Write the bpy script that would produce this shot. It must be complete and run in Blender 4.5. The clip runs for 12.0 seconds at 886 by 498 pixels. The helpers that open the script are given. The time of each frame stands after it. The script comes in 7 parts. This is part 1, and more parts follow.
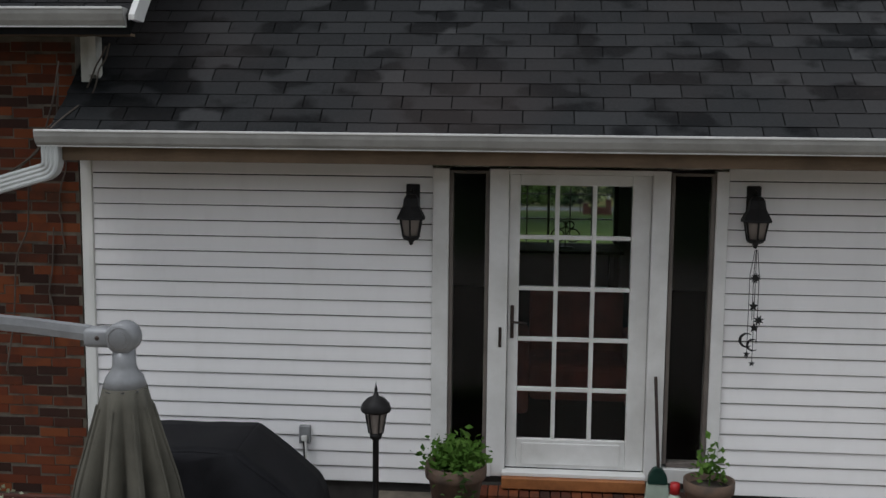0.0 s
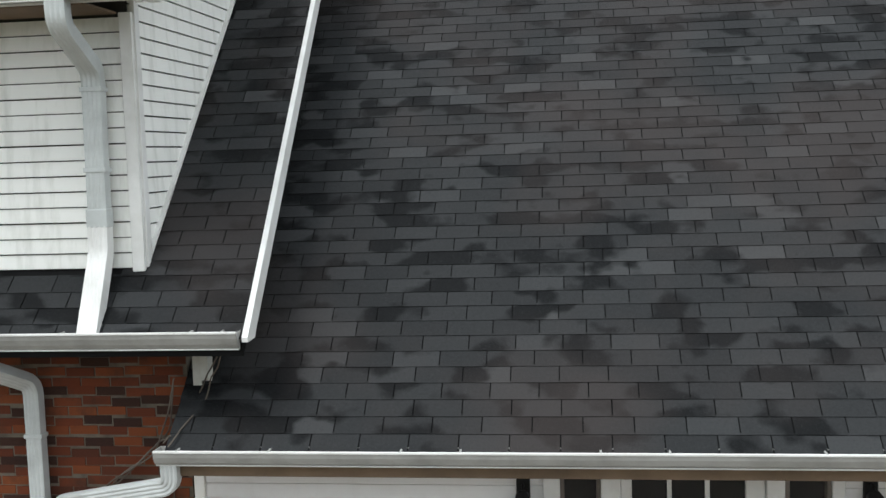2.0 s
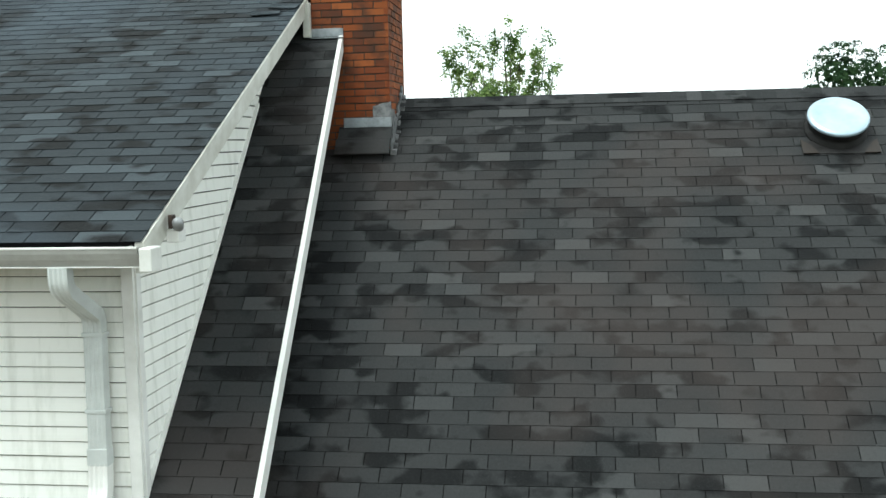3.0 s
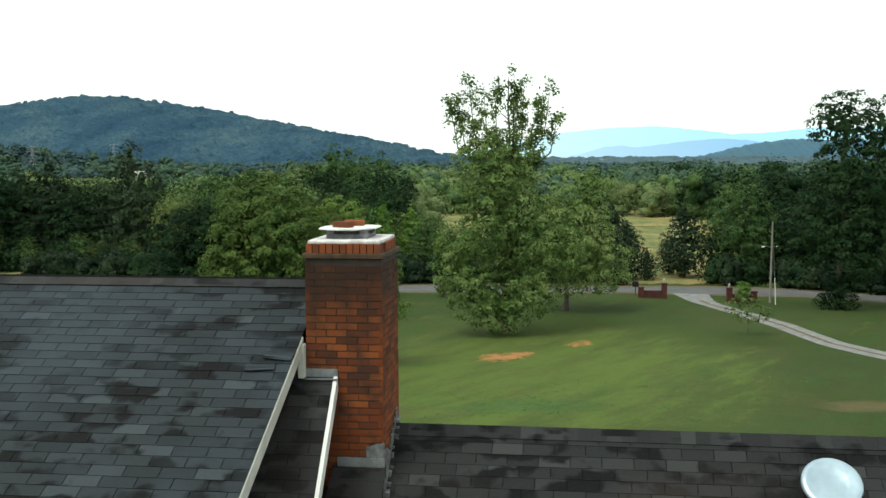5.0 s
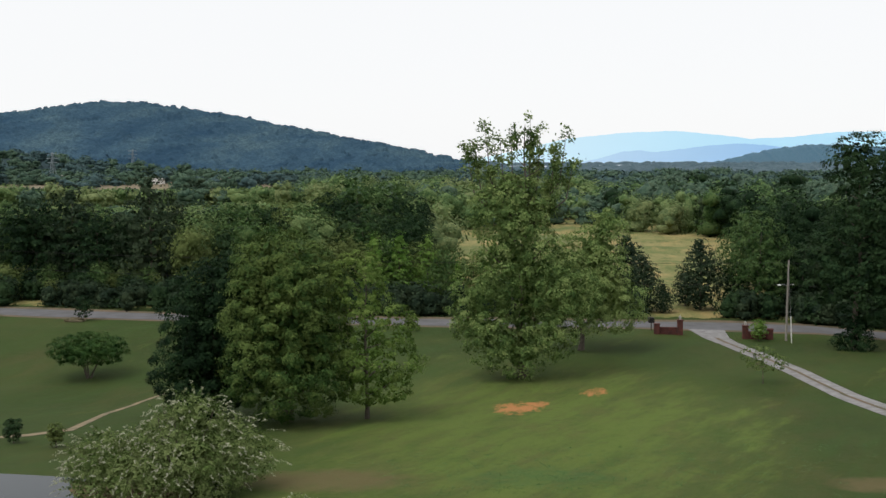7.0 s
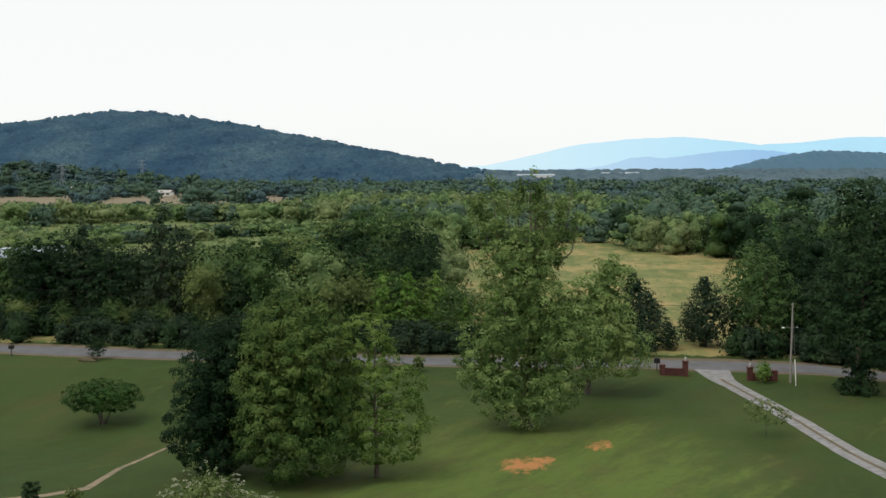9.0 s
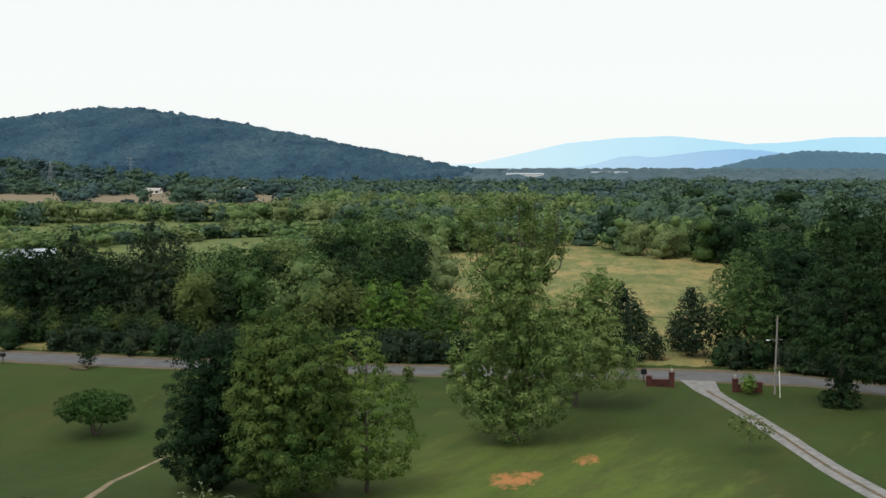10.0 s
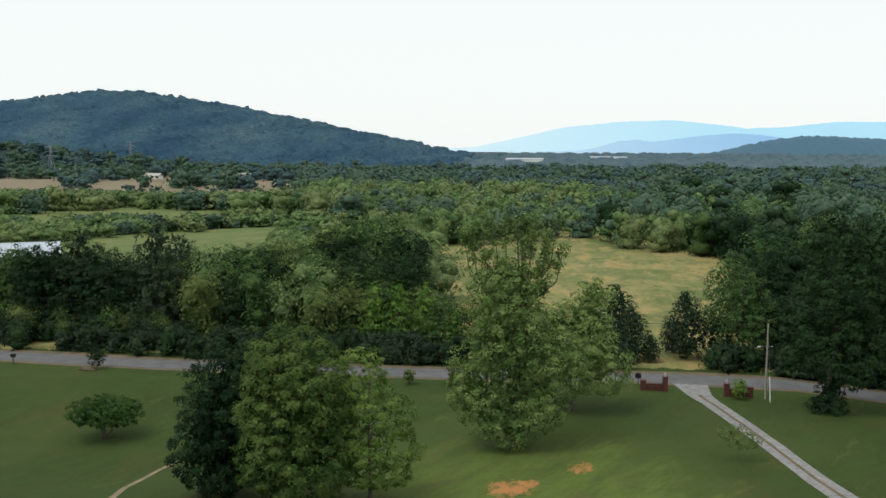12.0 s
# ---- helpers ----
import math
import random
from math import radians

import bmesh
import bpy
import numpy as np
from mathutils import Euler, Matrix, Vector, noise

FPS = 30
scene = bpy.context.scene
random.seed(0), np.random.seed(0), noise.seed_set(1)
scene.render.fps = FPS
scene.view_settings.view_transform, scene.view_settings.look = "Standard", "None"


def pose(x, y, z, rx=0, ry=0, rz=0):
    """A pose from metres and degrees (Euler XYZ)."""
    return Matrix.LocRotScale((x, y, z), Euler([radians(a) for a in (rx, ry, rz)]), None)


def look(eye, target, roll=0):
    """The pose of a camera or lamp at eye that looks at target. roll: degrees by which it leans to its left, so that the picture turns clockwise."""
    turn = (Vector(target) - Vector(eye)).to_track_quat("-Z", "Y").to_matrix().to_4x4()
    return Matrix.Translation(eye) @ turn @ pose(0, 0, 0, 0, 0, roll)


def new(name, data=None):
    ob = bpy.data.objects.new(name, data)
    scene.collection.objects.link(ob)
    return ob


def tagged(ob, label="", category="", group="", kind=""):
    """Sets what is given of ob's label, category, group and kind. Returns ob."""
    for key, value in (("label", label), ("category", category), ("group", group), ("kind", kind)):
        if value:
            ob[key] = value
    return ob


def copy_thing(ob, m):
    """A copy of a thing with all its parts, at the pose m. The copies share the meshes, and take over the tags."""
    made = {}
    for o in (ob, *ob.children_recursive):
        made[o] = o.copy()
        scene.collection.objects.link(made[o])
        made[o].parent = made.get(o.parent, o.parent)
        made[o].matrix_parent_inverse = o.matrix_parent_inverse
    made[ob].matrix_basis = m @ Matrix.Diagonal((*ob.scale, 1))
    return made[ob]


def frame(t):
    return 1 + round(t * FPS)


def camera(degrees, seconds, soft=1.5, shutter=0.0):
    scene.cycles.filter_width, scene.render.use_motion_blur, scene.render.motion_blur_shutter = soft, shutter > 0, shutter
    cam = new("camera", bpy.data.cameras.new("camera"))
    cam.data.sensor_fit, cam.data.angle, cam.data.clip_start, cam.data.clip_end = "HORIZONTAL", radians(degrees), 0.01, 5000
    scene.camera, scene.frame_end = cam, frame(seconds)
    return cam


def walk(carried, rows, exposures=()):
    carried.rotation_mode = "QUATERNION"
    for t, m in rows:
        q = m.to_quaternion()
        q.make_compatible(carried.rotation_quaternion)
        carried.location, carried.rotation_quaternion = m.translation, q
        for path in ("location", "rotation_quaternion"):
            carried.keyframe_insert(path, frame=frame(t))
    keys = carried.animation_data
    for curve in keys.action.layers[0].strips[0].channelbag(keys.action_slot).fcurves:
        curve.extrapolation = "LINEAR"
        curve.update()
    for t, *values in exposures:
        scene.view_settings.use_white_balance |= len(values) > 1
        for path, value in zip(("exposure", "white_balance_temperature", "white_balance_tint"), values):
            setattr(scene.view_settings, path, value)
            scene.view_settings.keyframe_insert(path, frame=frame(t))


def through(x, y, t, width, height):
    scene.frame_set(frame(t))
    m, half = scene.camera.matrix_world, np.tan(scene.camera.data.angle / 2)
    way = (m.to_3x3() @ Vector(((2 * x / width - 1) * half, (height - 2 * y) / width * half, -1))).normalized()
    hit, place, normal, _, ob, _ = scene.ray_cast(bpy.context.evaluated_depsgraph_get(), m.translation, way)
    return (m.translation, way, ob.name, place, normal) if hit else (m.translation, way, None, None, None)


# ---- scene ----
cam = camera(46.2, 12.0)
PATH = [
    (0, (0.506, -0.55, 2.746), (0.347, 1.43, 2.51), 0.6),
    (0.5, (0.318, -0.454, 2.951), (0.12, 1.529, 2.788), -1.4),
    (1, (0.197, -0.443, 3.321), (-0.03, 1.535, 3.131), -1.8),
    (1.5, (0.143, -0.451, 3.843), (-0.1, 1.523, 3.63), -1.7),
    (2, (0.128, -0.447, 4.495), (-0.123, 1.529, 4.311), -1.8),
    (2.5, (0.189, -0.452, 5.262), (-0.069, 1.523, 5.076), -1.6),
    (3, (0.249, -0.436, 6.195), (-0.01, 1.537, 5.991), -1.2),
    (3.5, (0.334, -0.412, 7.133), (0.075, 1.562, 6.947), -0.5),
    (3.7, (0.313, -0.389, 7.463), (0.064, 1.586, 7.273), -0.3),
    (5.3, (0.323, -0.074, 9.948), (0.055, 1.9, 9.771), -0.1),
    (5.5, (0.33, -0.088, 10.312), (0.055, 1.889, 10.176), 0.4),
    (6, (0.351, -0.296, 11.249), (0.075, 1.677, 11.074), -0.5),
    (6.5, (0.366, -0.378, 12.216), (0.086, 1.593, 12.028), -0.6),
    (7, (0.45, -0.467, 13.312), (0.156, 1.503, 13.136), -0.2),
    (8.8, (0.725, -1.520, 17.400), (0.4092, 0.4475, 17.2293), -0.7),
    (9, (0.735, -1.695, 17.800), (0.4250, 0.2739, 17.6351), -0.4),
    (9.5, (0.759, -2.21, 18.761), (0.456, -0.238, 18.62), 0.4),
    (10, (0.806, -2.814, 19.604), (0.517, -0.842, 19.434), -0.1),
    (10.5, (0.900, -3.420, 20.470), (0.6158, -1.4514, 20.2605), -0.5),
    (10.8, (1.020, -3.880, 20.960), (0.7360, -1.9073, 20.7932), 0.3),
    (11, (1.080, -4.220, 21.270), (0.8127, -2.2427, 21.1323), 5.4),
    (11.2, (1.100, -4.550, 21.600), (0.8389, -2.5723, 21.4561), 6.8),
    (11.3, (1.105, -4.700, 21.750), (0.8269, -2.7249, 21.6025), 2.9),
    (11.5, (1.115, -5.020, 22.050), (0.8250, -3.0478, 21.8875), 0.5),
    (12, (1.101, -5.749, 22.869), (0.814, -3.78, 22.666), 0.1),
]
EXPOSURES = [(0.0, -0.75, 5900, 10), (0.5, -0.8, 5900, 10), (1.0, -0.3, 5900, 8), (1.5, -0.25, 5850, 5), (2.0, 0.34, 5950, 6), (2.5, 0.58, 5950, 7), (3.2, 0.70, 5980, -9), (3.7, 0.57, 6040, -14), (5.3, -0.05, 6400, 0), (6.5, -0.25, 6380, 11), (9.0, -0.24, 6430, 8), (12.0, -0.24, 6340, 5)]
walk(cam, [(t, look(eye, target, roll)) for t, eye, target, roll in PATH], EXPOSURES)

# ---------------------------------------------------------------- light
world = bpy.data.worlds.new("world")
scene.world = world
world.use_nodes = True
wn, wl = world.node_tree.nodes, world.node_tree.links
sky = wn.new("ShaderNodeTexSky")
sky.sky_type, sky.sun_disc = "NISHITA", False
sky.sun_elevation, sky.sun_rotation = radians(61), radians(-137)
sky_scale = wn.new("ShaderNodeMix")
sky_scale.data_type = "RGBA"
sky_scale.inputs[0].default_value = 0.93
# a bright overcast: the clear sky shows only faintly through the cloud
sky_dim = wn.new("ShaderNodeVectorMath")
sky_dim.operation = "SCALE"
sky_dim.inputs["Scale"].default_value = 0.10
wl.new(sky.outputs[0], sky_dim.inputs[0])
wl.new(sky_dim.outputs[0], sky_scale.inputs[6])
sky_scale.inputs[7].default_value = (1.0, 1.0, 0.985, 1)
wl.new(sky_scale.outputs[2], wn["Background"].inputs[0])
wn["Background"].inputs[1].default_value = 1.18

sun = new("sun", bpy.data.lights.new("sun", "SUN"))
sun.data.energy, sun.data.angle, sun.data.color = 2.1, radians(26), (1.0, 0.96, 0.90)
sun.matrix_world = look((-32, -34, 85), (0, 0, 0))

# ---------------------------------------------------------------- materials


def material(name, rough=0.7, metal=0.0, spec=0.4):
    m = bpy.data.materials.new(name)
    m.use_nodes = True
    b = m.node_tree.nodes["Principled BSDF"]
    b.inputs["Roughness"].default_value = rough
    b.inputs["Metallic"].default_value = metal
    b.inputs["Specular IOR Level"].default_value = spec
    return m, m.node_tree.nodes, m.node_tree.links, b


def world_coords(n, l, scale=(1, 1, 1)):
    c, mp = n.new("ShaderNodeNewGeometry"), n.new("ShaderNodeMapping")
    mp.inputs["Scale"].default_value = scale
    l.new(c.outputs["Position"], mp.inputs[0])
    return mp.outputs[0]


def noise_tex(n, l, vec, scale, detail=4.0, rough=0.6):
    t = n.new("ShaderNodeTexNoise")
    t.inputs["Scale"].default_value, t.inputs["Detail"].default_value, t.inputs["Roughness"].default_value = scale, detail, rough
    l.new(vec, t.inputs["Vector"])
    return t.outputs["Fac"]


def ramp(n, l, fac, stops, mode="LINEAR"):
    r = n.new("ShaderNodeValToRGB")
    r.color_ramp.interpolation = mode
    e = r.color_ramp.elements
    while len(e) < len(stops):
        e.new(0.5)
    for k, (p, c) in enumerate(stops):
        e[k].position, e[k].color = p, (*c, 1)
    l.new(fac, r.inputs[0])
    return r.outputs[0]


def mixed(n, l, fac, a, b, blend="MIX"):
    m = n.new("ShaderNodeMix")
    m.data_type, m.blend_type = "RGBA", blend
    for sock, v in ((m.inputs[0], fac), (m.inputs[6], a), (m.inputs[7], b)):
        if isinstance(v, (int, float)):
            sock.default_value = v
        elif isinstance(v, tuple):
            sock.default_value = (*v, 1)
        else:
            l.new(v, sock)
    return m.outputs[2]


def math_node(n, l, op, a, b=0.0):
    m = n.new("ShaderNodeMath")
    m.operation = op
    for sock, v in ((m.inputs[0], a), (m.inputs[1], b)):
        if isinstance(v, (int, float)):
            sock.default_value = v
        else:
            l.new(v, sock)
    return m.outputs[0]


def any_random(n, l):
    """One number a piece, whether it is an object of its own or an island of a joined mesh."""
    o, g = n.new("ShaderNodeObjectInfo"), n.new("ShaderNodeNewGeometry")
    return math_node(n, l, "FRACT", math_node(n, l, "ADD", o.outputs["Random"], g.outputs["Random Per Island"]))


def bump(n, l, b, fac, strength=0.3, dist=0.01):
    k = n.new("ShaderNodeBump")
    k.inputs["Strength"].default_value, k.inputs["Distance"].default_value = strength, dist
    l.new(fac, k.inputs["Height"])
    l.new(k.outputs[0], b.inputs["Normal"])


def simple(name, colour, dark, rough=0.6, metal=0.0, scale=6.0, grain=120.0, relief=0.15, spec=0.4):
    """A plain surface with stains at one scale and grain at another."""
    m, n, l, b = material(name, rough, metal, spec)
    v = world_coords(n, l)
    big = noise_tex(n, l, v, scale, 5)
    fine = noise_tex(n, l, v, grain, 2)
    col = ramp(n, l, big, [(0.3, dark), (0.62, colour)])
    col = mixed(n, l, math_node(n, l, "MULTIPLY", fine, 0.35), col, dark)
    l.new(col, b.inputs["Base Color"])
    l.new(math_node(n, l, "ADD", math_node(n, l, "MULTIPLY", big, 0.2), rough - 0.1), b.inputs["Roughness"])
    bump(n, l, b, fine, relief, 0.004)
    return m


def shingle_material(name, z0, pitch, tint=(1.0, 1.0, 1.0)):
    """Mineral felt whose dark blends run along one course at a time; z0 and pitch give the height of the courses."""
    m, n, l, b = material(name, 0.78, 0.0, 0.14)
    v = world_coords(n, l)
    tone = ramp(n, l, any_random(n, l), [(k, tuple(a * b for a, b in zip(c, tint))) for k, c in ((0.0, (0.0185, 0.0192, 0.0200)), (0.40, (0.0225, 0.0232, 0.0240)), (0.75, (0.0262, 0.0270, 0.0278)), (0.90, (0.0335, 0.0345, 0.0355)), (1.0, (0.0480, 0.0485, 0.0490)))])
    sep, g, along = n.new("ShaderNodeSeparateXYZ"), n.new("ShaderNodeNewGeometry"), n.new("ShaderNodeCombineXYZ")
    l.new(g.outputs["Position"], sep.inputs[0])
    course = math_node(n, l, "FLOOR", math_node(n, l, "DIVIDE", math_node(n, l, "SUBTRACT", sep.outputs[2], z0), pitch))
    l.new(math_node(n, l, "MULTIPLY", sep.outputs[0], 2.1), along.inputs[0])
    height = math_node(n, l, "FRACT", math_node(n, l, "DIVIDE", math_node(n, l, "SUBTRACT", sep.outputs[2], z0), pitch))
    l.new(math_node(n, l, "ADD", math_node(n, l, "MULTIPLY", course, 5.37), math_node(n, l, "MULTIPLY", height, 0.35)), along.inputs[1])
    streak = noise_tex(n, l, along.outputs[0], 1.0, 3, 0.45)
    col = mixed(n, l, ramp(n, l, streak, [(0.405, (0, 0, 0)), (0.47, (1, 1, 1))]), (0.0042, 0.0046, 0.0050), tone)
    grit = noise_tex(n, l, v, 62, 5, 0.95)
    col = mixed(n, l, ramp(n, l, grit, [(0.54, (0, 0, 0)), (0.72, (0.55, 0.55, 0.55))]), col, (0.056, 0.057, 0.058))
    col = mixed(n, l, ramp(n, l, grit, [(0.32, (0.7, 0.7, 0.7)), (0.46, (0, 0, 0))]), col, (0.008, 0.008, 0.008))
    patch = noise_tex(n, l, v, 0.55, 3)
    col = mixed(n, l, ramp(n, l, patch, [(0.47, (0, 0, 0)), (0.68, (0.45, 0.45, 0.45))]), col, tuple(a * b ** 3 for a, b in zip((0.048, 0.038, 0.035), tint)))
    l.new(col, b.inputs["Base Color"])
    bump(n, l, b, grit, 0.7, 0.004)
    return m


def brick_material(name, tones, smoked):
    m, n, l, b = material(name, 0.9, 0.0, 0.2)
    v = world_coords(n, l)
    tone = ramp(n, l, any_random(n, l), tones)
    soot = noise_tex(n, l, v, 3.2, 4)
    col = mixed(n, l, ramp(n, l, soot, [(0.48, (0, 0, 0)), (0.68, (0.85, 0.85, 0.85))]), tone, (0.038, 0.024, 0.018))
    if smoked:
        # soot that has run down from the flue
        sep, g = n.new("ShaderNodeSeparateXYZ"), n.new("ShaderNodeNewGeometry")
        l.new(g.outputs["Position"], sep.inputs[0])
        run = math_node(n, l, "MULTIPLY", math_node(n, l, "SUBTRACT", sep.outputs[2], 7.25), 0.75)
        stain = math_node(n, l, "MULTIPLY", math_node(n, l, "MAXIMUM", run, 0.0), noise_tex(n, l, world_coords(n, l, (1, 1, 0.45)), 4.2, 4, 0.65))
        col = mixed(n, l, ramp(n, l, stain, [(0.13, (0, 0, 0)), (0.38, (0.92, 0.92, 0.92))]), col, (0.022, 0.017, 0.013))
    fine = noise_tex(n, l, v, 90, 3)
    col = mixed(n, l, math_node(n, l, "MULTIPLY", fine, 0.35), col, (0.10, 0.035, 0.018))
    l.new(col, b.inputs["Base Color"])
    bump(n, l, b, fine, 0.5, 0.004)
    return m


def siding_material(name, colour, stain, amount):
    m, n, l, b = material(name, 0.5, 0.0, 0.4)
    v = world_coords(n, l)
    streak = noise_tex(n, l, world_coords(n, l, (6, 6, 0.9)), 1.6, 5)
    col = mixed(n, l, ramp(n, l, streak, [(0.5, (0, 0, 0)), (0.85, (amount, amount, amount))]), colour, stain)
    grain = noise_tex(n, l, world_coords(n, l, (4, 60, 60)), 12, 2)
    col = mixed(n, l, math_node(n, l, "MULTIPLY", grain, 0.08), col, stain)
    l.new(col, b.inputs["Base Color"])
    bump(n, l, b, grain, 0.15, 0.002)
    return m


def leaf_material(name, dark, mid, light, through=0.2):
    m, n, l, b = material(name, 0.7, 0.0, 0.08)
    g = n.new("ShaderNodeNewGeometry")
    o = n.new("ShaderNodeObjectInfo")
    patch = math_node(n, l, "ADD", math_node(n, l, "MULTIPLY", noise_tex(n, l, world_coords(n, l), 0.085, 3), 0.32), 0.135)
    bough = math_node(n, l, "MULTIPLY", noise_tex(n, l, world_coords(n, l), 0.55, 2), 0.62)
    each = math_node(n, l, "MULTIPLY", math_node(n, l, "ADD", g.outputs["Random Per Island"], o.outputs["Random"]), 0.12)
    twig = noise_tex(n, l, world_coords(n, l), 2.3, 3, 0.7)
    fac = math_node(n, l, "ADD", math_node(n, l, "ADD", patch, bough), math_node(n, l, "ADD", each, math_node(n, l, "MULTIPLY", math_node(n, l, "SUBTRACT", twig, 0.5), 0.5)))
    bump(n, l, b, twig, 0.8, 0.3)
    col = ramp(n, l, fac, [(0.535, dark), (0.685, mid), (0.825, light)])
    l.new(col, b.inputs["Base Color"])
    t, x, out = n.new("ShaderNodeBsdfTranslucent"), n.new("ShaderNodeMixShader"), n["Material Output"]
    l.new(col, t.inputs["Color"])
    x.inputs[0].default_value = through
    l.new(b.outputs[0], x.inputs[1])
    l.new(t.outputs[0], x.inputs[2])
    l.new(x.outputs[0], out.inputs[0])
    return m


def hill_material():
    """Woods a mile away: greens with distance haze painted in, darkened between crowns."""
    m, n, l, b = material("haze_blue_hillside", 0.95, 0.0, 0.0)
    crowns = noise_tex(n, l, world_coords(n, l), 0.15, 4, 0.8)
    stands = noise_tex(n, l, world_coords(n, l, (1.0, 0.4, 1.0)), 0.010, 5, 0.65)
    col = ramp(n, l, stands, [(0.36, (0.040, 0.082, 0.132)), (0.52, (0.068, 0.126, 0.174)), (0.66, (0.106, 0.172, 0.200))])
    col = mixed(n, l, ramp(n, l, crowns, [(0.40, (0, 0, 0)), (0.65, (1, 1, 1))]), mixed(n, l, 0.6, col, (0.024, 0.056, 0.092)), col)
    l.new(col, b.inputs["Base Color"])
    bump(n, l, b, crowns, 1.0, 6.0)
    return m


def spot(n, l, px, py, rx, ry):
    """1 in the middle of an oval on the ground, 0 outside it."""
    sep = n.new("ShaderNodeSeparateXYZ")
    g = n.new("ShaderNodeNewGeometry")
    l.new(g.outputs["Position"], sep.inputs[0])
    dx = math_node(n, l, "DIVIDE", math_node(n, l, "SUBTRACT", sep.outputs[0], px), rx)
    dy = math_node(n, l, "DIVIDE", math_node(n, l, "SUBTRACT", sep.outputs[1], py), ry)
    d = math_node(n, l, "ADD", math_node(n, l, "MULTIPLY", dx, dx), math_node(n, l, "MULTIPLY", dy, dy))
    k = math_node(n, l, "SUBTRACT", 1.0, d)
    return math_node(n, l, "MAXIMUM", k, 0.0)


def ground_material():
    m, n, l, b = material("mown_lawn_and_meadow", 0.95, 0.0, 0.15)
    v = world_coords(n, l)
    big = noise_tex(n, l, v, 0.055, 4)
    mid = noise_tex(n, l, world_coords(n, l, (1.0, 0.4, 1.0)), 0.35, 5)
    fine = noise_tex(n, l, v, 2.2, 6, 0.8)
    lawn = ramp(n, l, big, [(0.34, (0.023, 0.042, 0.008)), (0.5, (0.032, 0.051, 0.010)), (0.66, (0.046, 0.060, 0.015))])
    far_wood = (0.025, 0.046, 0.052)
    lawn = mixed(n, l, ramp(n, l, mid, [(0.46, (0, 0, 0)), (0.66, (0.5, 0.5, 0.5))]), lawn, (0.022, 0.042, 0.009))
    lawn = mixed(n, l, ramp(n, l, fine, [(0.45, (0, 0, 0)), (0.72, (0.6, 0.6, 0.6))]), lawn, (0.059, 0.060, 0.016))
    worn = noise_tex(n, l, world_coords(n, l, (1.0, 0.4, 0.9)), 0.10, 5, 0.65)
    lawn = mixed(n, l, ramp(n, l, worn, [(0.52, (0, 0, 0)), (0.74, (0.4, 0.4, 0.4))]), lawn, (0.103, 0.071, 0.032))
    dry = math_node(n, l, "MULTIPLY", spot(n, l, -5.0, 74.0, 21.0, 42.0), math_node(n, l, "ADD", noise_tex(n, l, v, 0.30, 6, 0.75), 0.30))
    lawn = mixed(n, l, ramp(n, l, dry, [(0.06, (0, 0, 0)), (0.62, (1, 1, 1))]), lawn, mixed(n, l, ramp(n, l, noise_tex(n, l, world_coords(n, l, (1.0, 0.35, 0.9)), 0.42, 6, 0.75), [(0.36, (0, 0, 0)), (0.64, (1, 1, 1))]), mixed(n, l, fine, (0.044, 0.080, 0.014), (0.080, 0.112, 0.022)), mixed(n, l, fine, (0.056, 0.082, 0.018), (0.105, 0.106, 0.032))))
    here, shape, slant = n.new("ShaderNodeSeparateXYZ"), n.new("ShaderNodeNewGeometry"), n.new("ShaderNodeCombineXYZ")
    l.new(shape.outputs["Position"], here.inputs[0])
    l.new(math_node(n, l, "SUBTRACT", here.outputs[0], math_node(n, l, "MULTIPLY", here.outputs[1], 0.40)), slant.inputs[0])
    l.new(math_node(n, l, "MULTIPLY", here.outputs[1], 0.26), slant.inputs[1])
    swathe = math_node(n, l, "MULTIPLY", noise_tex(n, l, slant.outputs[0], 0.34, 7, 0.74), math_node(n, l, "ADD", math_node(n, l, "MULTIPLY", spot(n, l, -3.0, 70.0, 19.0, 34.0), 0.32), 0.80))
    lawn = mixed(n, l, ramp(n, l, swathe, [(0.47, (0, 0, 0)), (0.60, (0.85, 0.85, 0.85))]), lawn, mixed(n, l, fine, (0.064, 0.108, 0.018), (0.108, 0.136, 0.030)))
    lawn = mixed(n, l, ramp(n, l, swathe, [(0.32, (0.6, 0.6, 0.6)), (0.46, (0, 0, 0))]), lawn, mixed(n, l, fine, (0.026, 0.056, 0.012), (0.046, 0.078, 0.016)))
    weeds = noise_tex(n, l, v, 1.5, 4, 0.7)
    lawn = mixed(n, l, ramp(n, l, weeds, [(0.55, (0, 0, 0)), (0.70, (0.45, 0.45, 0.45))]), lawn, (0.026, 0.052, 0.013))
    bare = noise_tex(n, l, v, 0.75, 6, 0.75)
    lawn = mixed(n, l, ramp(n, l, bare, [(0.58, (0, 0, 0)), (0.74, (0.4, 0.4, 0.4))]), lawn, (0.100, 0.092, 0.038))
    meadow = ramp(n, l, noise_tex(n, l, v, 0.035, 6, 0.7), [(0.36, (0.085, 0.118, 0.036)), (0.50, (0.150, 0.160, 0.056)), (0.64, (0.235, 0.205, 0.085))])
    tussocks = noise_tex(n, l, world_coords(n, l, (1, 0.3, 1)), 0.30, 5, 0.75)
    meadow = mixed(n, l, ramp(n, l, tussocks, [(0.48, (0, 0, 0)), (0.62, (0.8, 0.8, 0.8))]), meadow, mixed(n, l, fine, (0.046, 0.078, 0.022), (0.120, 0.138, 0.044)))
